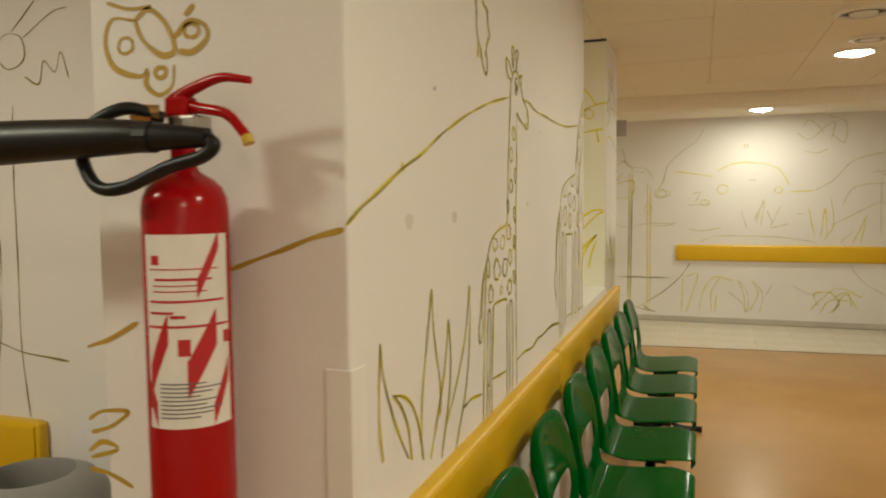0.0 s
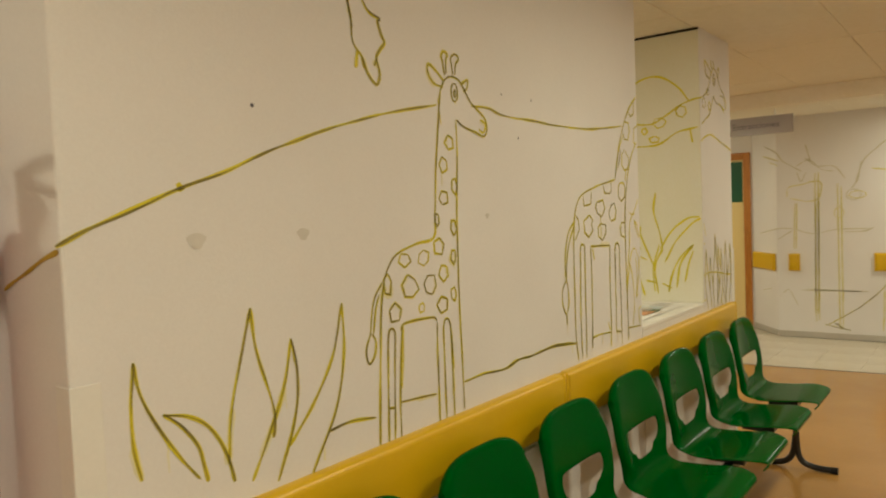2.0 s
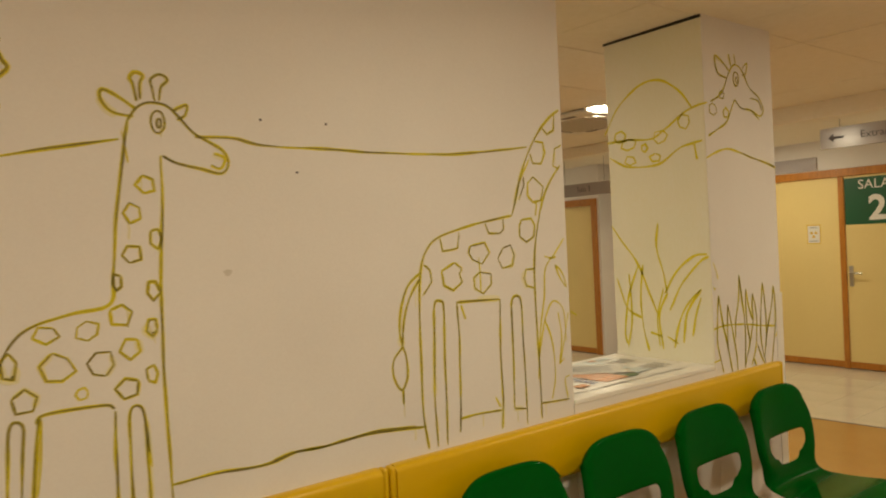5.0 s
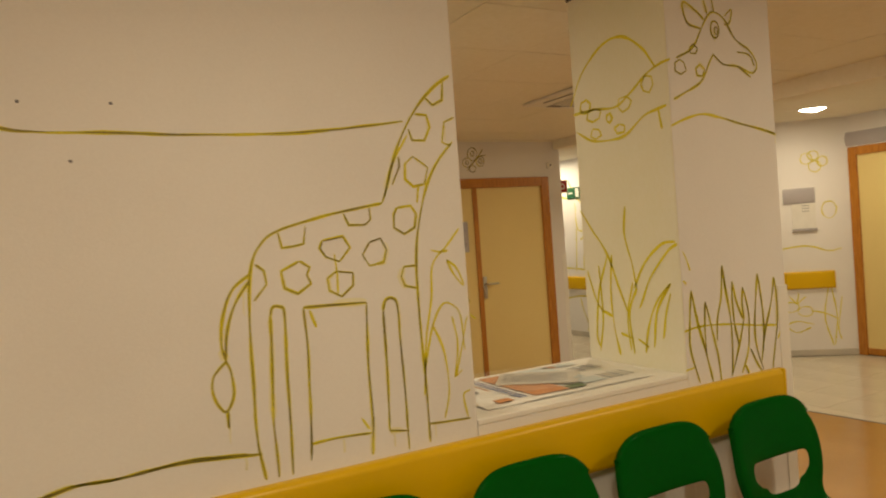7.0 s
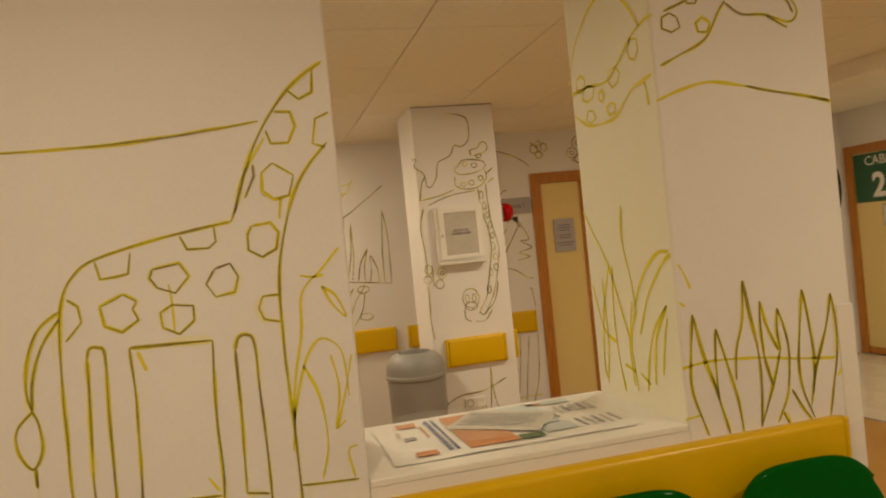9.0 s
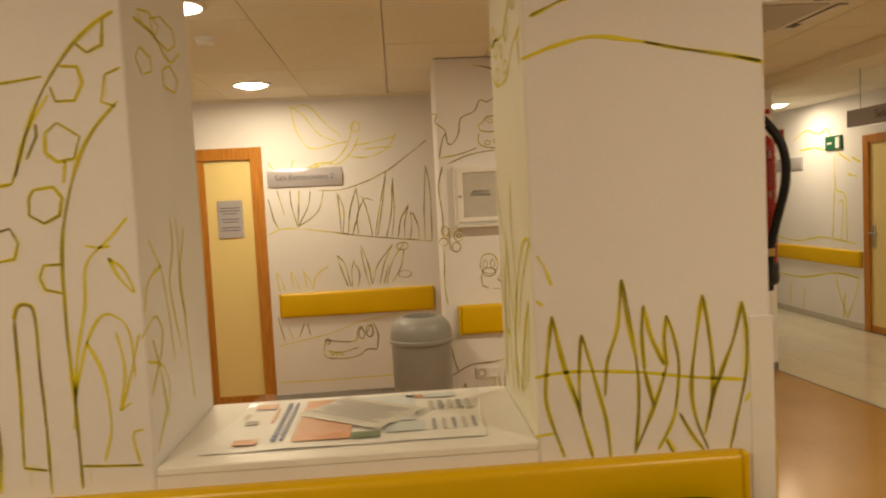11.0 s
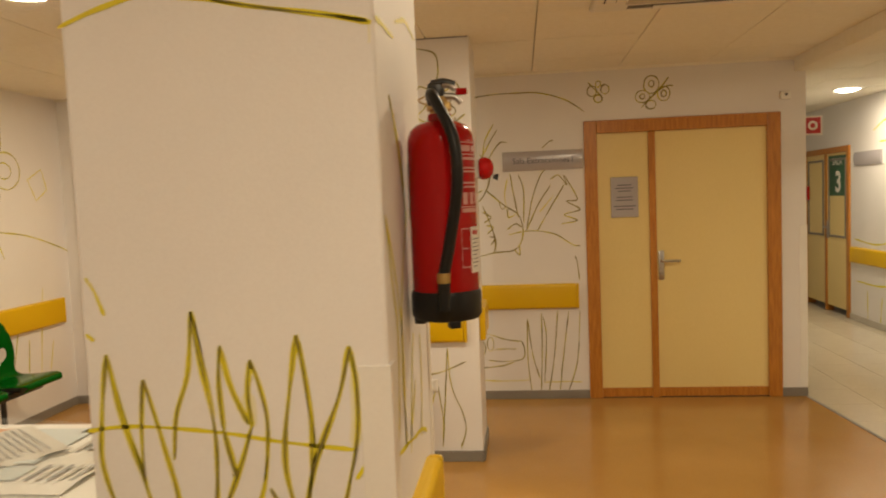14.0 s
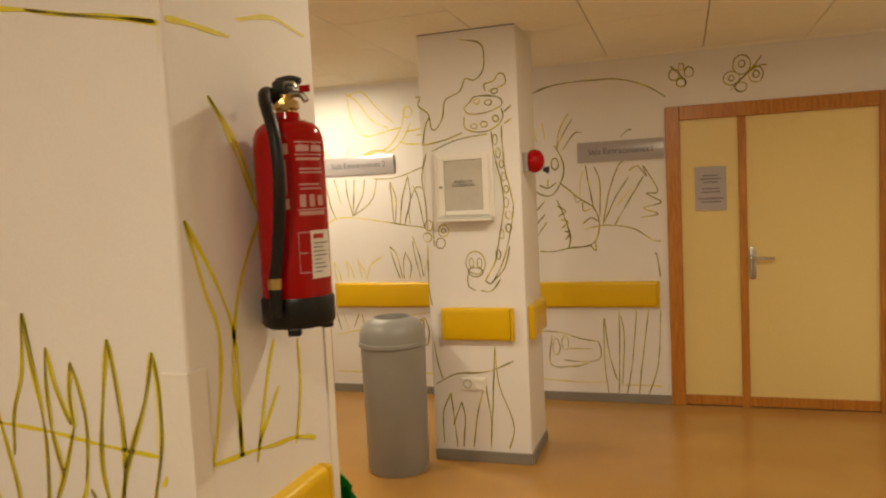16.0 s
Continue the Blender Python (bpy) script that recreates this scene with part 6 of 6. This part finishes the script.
loop(d, 0.00891, 3, 4.632, 1.394, 0.024, 0.030, 10)
loop(d, 0.00891, 3, 4.621, 1.327, 0.028, 0.027, 10)
loop(d, 0.00891, 3, 4.721, 1.361, 0.031, 0.033, 10)
loop(d, 0.00891, 3, 4.7, 1.288, 0.028, 0.030, 10)
loop(d, 0.00891, 3, 4.721, 1.361, 0.014, 0.013, 8)
ink(d, 0.00891, 3, (4.657, 1.417), (4.66, 1.269))
ink(d, 0.00891, 3, (4.627, 0.453), (4.765, 0.519), (4.94, 0.536), (5.106, 0.601))
ink(d, 0.00891, 3, (4.664, 0.095), (4.665, 0.278), (4.718, 0.403))
ink(d, 0.00891, 3, (4.718, 0.403), (4.73, 0.281), (4.745, 0.077))
ink(d, 0.00891, 3, (4.726, 0.21), (4.782, 0.353))
ink(d, 0.00891, 3, (4.782, 0.353), (4.799, 0.249), (4.781, 0.079))
ink(d, 0.00891, 3, (4.844, 0.082), (4.878, 0.286), (4.931, 0.478))
ink(d, 0.00891, 3, (4.931, 0.478), (4.956, 0.255), (4.95, 0.098))
ink(d, 0.00891, 3, (4.949, 0.088), (4.975, 0.393), (4.997, 0.684))
ink(d, 0.00891, 3, (4.997, 0.684), (5.012, 0.463), (5.074, 0.294), (5.091, 0.192), (5.06, 0.086))
d = drawing(west(), "dark outline of a striped cat painted beside the room sign")
ink(d, 0.01125, 3, (4.999, 1.589), (5.041, 1.545), (5.125, 1.529), (5.191, 1.601), (5.228, 1.725), (5.198, 1.83), (5.158, 1.895))
ink(d, 0.01125, 3, (5.043, 1.608), (5.106, 1.584), (5.171, 1.623))
ink(d, 0.01125, 3, (5.108, 1.647), (5.106, 1.593))
loop(d, 0.01125, 3, 5.162, 1.757, 0.025, 0.041, 10)
ink(d, 0.01125, 3, (5.178, 1.852), (5.203, 1.996), (5.269, 2.114))
ink(d, 0.01125, 3, (5.178, 1.873), (5.245, 1.993), (5.297, 2.072))
ink(d, 0.01125, 3, (5.22, 1.85), (5.306, 1.968), (5.368, 1.973))
ink(d, 0.01125, 3, (5.192, 1.622), (5.314, 1.512), (5.436, 1.424), (5.467, 1.318), (5.452, 1.214), (5.388, 1.153), (5.24, 1.135), (5.133, 1.116), (5.026, 1.119))
ink(d, 0.01125, 3, (5.167, 1.497), (5.218, 1.369), (5.256, 1.22), (5.24, 1.135))
ink(d, 0.01125, 3, (5.165, 1.455), (5.227, 1.411), (5.175, 1.37))
ink(d, 0.01125, 3, (5.192, 1.349), (5.242, 1.334), (5.198, 1.285))
ink(d, 0.01125, 3, (5.215, 1.263), (5.252, 1.249), (5.221, 1.199))
ink(d, 0.01125, 3, (5.294, 1.526), (5.313, 1.47), (5.347, 1.49))
ink(d, 0.01125, 3, (5.355, 1.469), (5.361, 1.406), (5.416, 1.425))
ink(d, 0.01125, 3, (5.35, 1.314), (5.414, 1.354), (5.459, 1.327))
ink(d, 0.01125, 3, (5.358, 1.272), (5.458, 1.294))
ink(d, 0.01125, 3, (4.993, 1.398), (5.051, 1.46), (5.086, 1.501))
ink(d, 0.01125, 3, (5.003, 1.312), (5.078, 1.395))
ink(d, 0.01125, 3, (5.008, 1.226), (5.089, 1.339))
ink(d, 0.01125, 3, (5.396, 1.161), (5.437, 1.118), (5.438, 1.185))
d = drawing(west(), "olive outlines of leaves and a hill painted behind the room sign")
ink(d, 0.01013, 3, (4.98, 2.272), (5.172, 2.326), (5.378, 2.338), (5.62, 2.329), (5.816, 2.266), (5.95, 2.172))
ink(d, 0.01013, 3, (5.495, 1.297), (5.541, 1.523), (5.606, 1.705), (5.648, 1.756))
ink(d, 0.01013, 3, (5.495, 1.297), (5.581, 1.48), (5.685, 1.64))
ink(d, 0.01013, 3, (5.436, 1.403), (5.4, 1.612), (5.383, 1.737))
ink(d, 0.01013, 3, (5.476, 1.36), (5.482, 1.608), (5.444, 1.726))
ink(d, 0.01013, 3, (5.577, 1.294), (5.661, 1.436), (5.785, 1.635))
ink(d, 0.01013, 3, (5.474, 1.297), (5.597, 1.293), (5.718, 1.261), (5.836, 1.183), (5.895, 1.173))
ink(d, 0.01013, 3, (5.686, 1.68), (5.746, 1.71), (5.805, 1.634), (5.786, 1.708), (5.882, 1.529), (5.802, 1.512), (5.9, 1.447), (5.781, 1.411), (5.879, 1.366), (5.759, 1.342))
ink(d, 0.01013, 3, (5.631, 1.919), (5.684, 1.964), (5.712, 1.97))
ink(d, 0.009, 1, (5.032, 1.924), (5.015, 2.05))
ink(d, 0.009, 1, (5.096, 1.94), (5.079, 2.066))
ink(d, 0.009, 1, (5.361, 1.697), (5.337, 1.574), (5.354, 1.448))
ink(d, 0.009, 1, (5.6, 1.438), (5.704, 1.557))
ink(d, 0.009, 3, (5.498, 0.058), (5.475, 0.297), (5.478, 0.62))
ink(d, 0.009, 3, (5.482, 0.62), (5.513, 0.341), (5.563, 0.16))
ink(d, 0.009, 3, (5.569, 0.061), (5.584, 0.342), (5.587, 0.663))
ink(d, 0.009, 3, (5.599, 0.642), (5.62, 0.471), (5.596, 0.126))
ink(d, 0.009, 3, (5.632, 0.062), (5.679, 0.344), (5.71, 0.676))
ink(d, 0.009, 3, (5.714, 0.065), (5.748, 0.345), (5.795, 0.676))
ink(d, 0.009, 3, (5.784, 0.067), (5.853, 0.304), (5.879, 0.676))
ink(d, 0.009, 3, (5.883, 0.913), (5.866, 1.059), (5.85, 1.092))
ink(d, 0.009, 1, (4.994, 0.155), (5.275, 0.14), (5.488, 0.145))
ink(d, 0.009, 1, (5.592, 0.126), (5.736, 0.13), (5.878, 0.126))
d = drawing(west(), "faint grey long-snouted head outline low on the wall")
ink(d, 0.009, 3, (4.993, 0.518), (5.158, 0.511), (5.327, 0.46), (5.432, 0.448))
ink(d, 0.009, 3, (5.432, 0.448), (5.452, 0.383), (5.429, 0.309), (5.28, 0.294), (5.173, 0.305))
loop(d, 0.009, 3, 5.124, 0.401, 0.026, 0.062, 12)
loop(d, 0.009, 3, 5.19, 0.432, 0.025, 0.052, 12)
ink(d, 0.009, 3, (5.218, 0.389), (5.389, 0.391))
ink(d, 0.009, 3, (5.092, 0.488), (5.081, 0.268), (5.257, 0.258), (5.365, 0.286))
d = drawing(west(), "two small olive butterfly outlines painted above the door")
loop(d, 0.01237, 3, 6.01, 2.32, 0.035, 0.039, 10)
loop(d, 0.01237, 3, 6.106, 2.331, 0.030, 0.034, 10)
loop(d, 0.01237, 3, 6.055, 2.262, 0.031, 0.028, 10)
loop(d, 0.01237, 3, 6.057, 2.371, 0.019, 0.024, 8)
loop(d, 0.01237, 3, 6.377, 2.262, 0.052, 0.046, 12)
loop(d, 0.01237, 3, 6.444, 2.344, 0.054, 0.065, 14)
loop(d, 0.01237, 3, 6.531, 2.276, 0.043, 0.053, 12)
loop(d, 0.01237, 3, 6.436, 2.2, 0.036, 0.031, 10)
loop(d, 0.01237, 3, 6.531, 2.276, 0.018, 0.023, 8)
loop(d, 0.01237, 3, 6.377, 2.262, 0.019, 0.019, 8)
loop(d, 0.01237, 3, 6.444, 2.352, 0.020, 0.024, 8)
ink(d, 0.01237, 3, (6.368, 2.180), (6.42, 2.235), (6.476, 2.285), (6.53, 2.345), (6.567, 2.394))
ink(d, 0.01237, 3, (6.49, 2.30), (6.55, 2.33), (6.60, 2.33))
ink(d, 0.01237, 3, (5.985, 2.385), (6.03, 2.335), (6.075, 2.285), (6.085, 2.245))
d = drawing(MURAL, "faint olive outlines of trees and plants on the far wall")
ink(d, 0.018, 2, (0.24, 2.424), (0.144, 2.265), (-0.013, 2.149), (-0.192, 1.97), (-0.272, 1.722))
loop(d, 0.018, 2, -0.293, 1.597, 0.073, 0.063, 12)
loop(d, 0.018, 2, 0.743, 2.176, 0.022, 0.024, 8)
ink(d, 0.018, 2, (-0.395, 1.169), (-0.193, 1.175), (-0.092, 1.216))
ink(d, 0.018, 2, (0.066, 1.131), (0.243, 1.109), (0.456, 1.149))
ink(d, 0.018, 2, (0.204, 0.964), (0.398, 1.038), (0.741, 1.044), (1.113, 1.035), (1.403, 1.001), (1.581, 0.962))
ink(d, 0.018, 2, (1.539, 1.612), (1.747, 1.743), (1.951, 1.967), (2.293, 2.067))
ink(d, 0.018, 2, (1.848, 1.429), (1.922, 1.602), (2.057, 1.675), (2.299, 1.688))
ink(d, 0.018, 2, (1.719, 1.177), (1.96, 1.311), (2.229, 1.46), (2.303, 1.44))
ink(d, 0.018, 2, (2.251, 1.765), (2.262, 1.056))
ink(d, 0.018, 2, (2.156, 1.826), (2.297, 1.84))
ink(d, 0.018, 2, (2.19, 1.862), (2.298, 1.782))
ink(d, 0.018, 2, (1.951, 0.668), (2.108, 0.475), (2.32, 0.343))
ink(d, 0.018, 2, (1.318, 2.326), (1.462, 2.241), (1.636, 2.387), (1.739, 2.439), (1.707, 2.248))
ink(d, 0.018, 2, (1.389, 2.401), (1.459, 2.475), (1.566, 2.391), (1.609, 2.311))
ink(d, 0.018, 2, (1.669, 2.52), (1.86, 2.432), (1.846, 2.195), (1.706, 2.306))
ink(d, 0.018, 2, (0.702, 1.37), (0.771, 1.126))
ink(d, 0.018, 2, (0.927, 1.165), (0.969, 1.487), (0.852, 1.246))
ink(d, 0.018, 2, (0.962, 1.507), (0.871, 1.206))
ink(d, 0.018, 2, (1.164, 1.435), (1.038, 1.164))
ink(d, 0.018, 2, (1, 1.365), (1.075, 1.184))
ink(d, 0.018, 2, (1.038, 1.144), (1.256, 1.201))
ink(d, 0.018, 2, (1.346, 1.32), (1.435, 1.33))
ink(d, 0.018, 2, (0.046, 1.444), (0.164, 1.441), (0.319, 1.459))
ink(d, 0.018, 2, (0.105, 1.587), (0.203, 1.605), (0.145, 1.483))
ink(d, 0.018, 2, (-0.855, 0.481), (-0.153, 0.483))
ink(d, 0.018, 2, (0.554, 0.324), (0.708, 0.203), (0.784, 0.061))
ink(d, 0.018, 2, (0.687, 0.471), (0.801, 0.288), (0.791, 0.062))
ink(d, 0.018, 2, (0.857, 0.474), (0.97, 0.292), (0.934, 0.066))
ink(d, 0.018, 2, (1.007, 0.293), (1.08, 0.437))
ink(d, 0.018, 2, (1.318, 0.421), (1.444, 0.343), (1.588, 0.306))
ink(d, 0.018, 2, (1.826, 0.961), (1.963, 1.116))
ink(d, 0.018, 2, (0.775, 1.753), (0.868, 1.75))
ink(d, 0.018, 2, (1.392, 2.107), (1.534, 2.07), (1.674, 2.114))
ink(d, 0.0198, 4, (-0.689, 1.861), (-0.697, 0.102))
ink(d, 0.0198, 4, (-0.655, 1.881), (-0.663, 0.125))
ink(d, 0.0198, 4, (-0.455, 1.727), (-0.448, 0.023))
ink(d, 0.0198, 4, (-0.418, 1.705), (-0.415, 0.045))
ink(d, 0.0198, 4, (-0.112, 1.883), (0.358, 1.807))
ink(d, 0.0198, 4, (0.396, 1.866), (0.586, 1.961), (0.811, 1.973), (1.106, 1.902), (1.252, 1.679))
loop(d, 0.0198, 4, 0.473, 1.64, 0.065, 0.057, 10)
loop(d, 0.0198, 4, 0.262, 1.468, 0.054, 0.041, 10)
loop(d, 0.0198, 4, 1.126, 1.623, 0.044, 0.040, 8)
ink(d, 0.0198, 4, (0.007, 0.502), (-0.013, 0.037))
ink(d, 0.0198, 4, (0.047, 0.503), (0.185, 0.546), (0.126, 0.294), (0.047, 0.038))
ink(d, 0.0198, 4, (0.206, 0.064), (0.263, 0.338), (0.4, 0.508), (0.611, 0.47))
ink(d, 0.0198, 4, (0.362, 0.048), (0.354, 0.299), (0.458, 0.509))
ink(d, 0.0198, 4, (0.401, 0.049), (0.42, 0.279))
ink(d, 0.0198, 4, (0.765, 0.061), (0.744, 0.308), (0.668, 0.47))
ink(d, 0.0198, 4, (0.822, 0.083), (0.914, 0.311), (0.838, 0.473))
ink(d, 0.0198, 4, (1.47, 1.397), (1.545, 1.041))
ink(d, 0.0198, 4, (1.615, 1.04), (1.653, 1.394), (1.686, 1.04))
ink(d, 0.0198, 4, (1.715, 1.51), (1.754, 1.196), (1.651, 1.001))
ink(d, 0.0198, 4, (2.113, 1.308), (1.965, 0.961))
ink(d, 0.0198, 4, (2.097, 1.231), (2.05, 0.968))
ink(d, 0.0198, 4, (1.518, 0.125), (1.659, 0.288), (1.833, 0.411), (2.076, 0.298))
ink(d, 0.0198, 4, (1.626, 0.088), (1.73, 0.25), (1.939, 0.255))
ink(d, 0.0198, 4, (1.767, 0.092), (1.903, 0.333), (2.044, 0.14))
ink(d, 0.0198, 4, (1.253, 1.6), (1.539, 1.612))
ink(d, 0.0198, 4, (1.607, 0.167), (1.552, 0.326), (1.729, 0.349), (1.835, 0.213), (1.732, 0.091))
ink(d, 0.0198, 4, (1.765, 0.29), (1.921, 0.353), (1.975, 0.177))
ink(d, 0.0126, 3, (0.086, 0.68), (-0.013, 0.523), (-0.234, 0.307), (-0.563, 0.084))
ink(d, 0.0126, 3, (-0.605, 0.083), (-0.439, 0.045), (-0.337, 0.026))
ink(d, 0.0126, 3, (-0.501, 0.107), (-0.398, 0.033))
ink(d, 0.0162, 4, (-0.997, 1.603), (-0.977, 1.712), (-0.824, 1.739), (-0.724, 1.768), (-0.627, 1.744), (-0.647, 1.583), (-0.763, 1.535), (-0.963, 1.582))
ink(d, 0.0162, 4, (-0.911, 1.525), (-0.927, 0.972))
ink(d, 0.0162, 4, (-0.89, 1.524), (-0.903, 0.972))
ink(d, 0.0162, 4, (-0.682, 1.512), (-0.707, 0.202))
ink(d, 0.0162, 4, (-0.652, 1.511), (-0.674, 0.203))
loop(d, 0.0162, 4, -0.443, 1.393, 0.050, 0.057, 8)
ink(d, 0.0162, 4, (-1.26, 2.106), (-1.088, 2.035))
ink(d, 0.0162, 4, (-1.192, 2.026), (-1.089, 1.979))
loop(d, 0.0162, 4, -0.251, 1.595, 0.085, 0.042, 12)
ink(d, 0.0144, 2, (-0.887, 1.89), (-0.84, 1.777), (-0.787, 1.882))
ink(d, 0.0144, 2, (-1.306, 1.167), (-1.112, 1.218), (-0.94, 1.213), (-0.708, 1.151), (-0.48, 1.198), (-0.108, 1.204))
ink(d, 0.0144, 2, (-0.212, 1.976), (-0.247, 1.769), (-0.311, 1.668))
ink(d, 0.0144, 2, (-1.115, 1.088), (-0.94, 1.194))
ink(d, 0.0144, 2, (-0.792, 0.493), (-0.216, 0.482))
ink(d, 0.0144, 2, (-0.885, 1.962), (-0.75, 2.024), (-0.623, 1.905), (-0.494, 1.877))
ink(d, 0.0162, 2, (-1.241, 2.223), (-1.111, 2.136), (-1.049, 2.04), (-0.954, 1.977), (-0.829, 1.894))
ink(d, 0.0162, 2, (-0.791, 2.049), (-0.671, 1.949), (-0.488, 1.931), (-0.375, 1.783))
ink(d, 0.0162, 2, (-1.283, 0.471), (-1.181, 0.491))
ink(d, 0.0162, 2, (-1.051, 0.439), (-0.984, 0.476), (-0.895, 0.299))
ink(d, 0.0162, 2, (-0.785, 2.206), (-0.731, 1.989))
d = drawing(DIAG, "pale yellow flower and leaf outlines on the corridor wall")
loop(d, 0.0162, 1, 0.34, 2.091, 0.056, 0.059, 8)
loop(d, 0.0162, 1, 0.419, 2.007, 0.061, 0.059, 8)
loop(d, 0.0162, 1, 0.494, 2.054, 0.050, 0.053, 8)
loop(d, 0.0162, 1, 0.409, 2.121, 0.055, 0.047, 8)
loop(d, 0.0162, 1, 0.531, 1.542, 0.072, 0.089, 10)
ink(d, 0.0162, 1, (0.002, 1.145), (0.286, 1.173), (0.506, 1.11), (0.635, 1.131))
loop(d, 0.0162, 1, 0.106, 0.526, 0.079, 0.054, 10)
loop(d, 0.0162, 1, 0.245, 0.476, 0.073, 0.054, 10)
ink(d, 0.0162, 1, (0.022, 0.35), (0.147, 0.253), (0.291, 0.305))
ink(d, 0.0162, 1, (0.009, 0.321), (0.154, 0.373), (0.321, 0.334))
ink(d, 0.0162, 1, (0.165, 0.552), (0.097, 0.646))
ink(d, 0.0162, 1, (0.165, 0.552), (0.189, 0.671))
ink(d, 0.0162, 1, (0.165, 0.552), (0.254, 0.637))
ink(d, 0.0162, 1, (0.301, 0.484), (0.439, 0.447), (0.575, 0.379))
ink(d, 0.0162, 1, (0.485, 0.742), (0.432, 0.417), (0.503, 0.103))
ink(d, 0.0162, 1, (0.511, 0.723), (0.549, 0.411), (0.515, 0.114))
ink(d, 0.0162, 1, (0.605, 0.616), (0.559, 0.291), (0.58, 0.171))
d = drawing(north(0, YN2), "pale yellow tree and grass outlines on the corridor wall")
ink(d, 0.0234, 1, (-7.306, 2.117), (-7.031, 2.207), (-6.781, 2.15), (-6.598, 2.196))
ink(d, 0.0234, 1, (-7.177, 1.984), (-6.852, 1.993), (-6.611, 1.942))
ink(d, 0.0234, 1, (-6.598, 2.196), (-6.415, 1.928), (-6.17, 1.789))
ink(d, 0.0234, 1, (-6.475, 1.869), (-6.458, 1.522), (-6.285, 1.413), (-6.264, 0.93))
ink(d, 0.0234, 1, (-6.481, 1.523), (-6.534, 0.916))
ink(d, 0.0234, 1, (-6.409, 1.364), (-6.332, 1.351), (-6.374, 0.937))
ink(d, 0.0234, 1, (-7.746, 0.929), (-7.242, 0.895), (-6.722, 0.959), (-6.105, 0.914))
ink(d, 0.0234, 1, (-7.701, 0.454), (-7.132, 0.458), (-6.505, 0.565), (-6.048, 0.547))
ink(d, 0.0234, 1, (-6.281, 0.084), (-6.425, 0.349), (-6.484, 0.535))
ink(d, 0.0234, 1, (-6.281, 0.084), (-6.13, 0.354), (-6.069, 0.545))
ink(d, 0.0234, 1, (-6.359, 0.072), (-6.312, 0.363))
ink(d, 0.0234, 1, (-6.168, 1.849), (-6.015, 1.78))
ink(d, 0.0234, 1, (-6.251, 1.671), (-6.073, 1.633))
ink(d, 0.0234, 1, (-7.435, 0.012), (-7.441, 0.37))
ink(d, 0.0234, 1, (-7.156, 0.038), (-7.112, 0.336))
d = drawing(south(0, YS1), "thin dark outlines of flowers painted on the white wall")
loop(d, 0.0108, 0, 3.969, 1.894, 0.154, 0.132, 14)
loop(d, 0.0108, 0, 3.957, 1.894, 0.075, 0.058, 10)
ink(d, 0.0108, 0, (3.903, 1.729), (3.823, 1.467), (3.897, 1.256))
ink(d, 0.0108, 0, (3.787, 1.461), (4.146, 1.415), (4.49, 1.317), (4.699, 1.24))
ink(d, 0.0108, 0, (3.951, 2.281), (3.94, 2.036))
ink(d, 0.0108, 0, (3.85, 1.991), (3.774, 2.067))
ink(d, 0.0108, 0, (3.908, 0.458), (3.987, 0.782))
ink(d, 0.0108, 0, (4.061, 0.377), (4.085, 0.634))
loop(d, 0.0108, 1, 4.326, 1.794, 0.123, 0.123, 4)
ink(d, 0.0108, 1, (4.19, 0.3), (4.279, 0.999))
ink(d, 0.0108, 1, (4.308, 0.361), (4.363, 0.577))
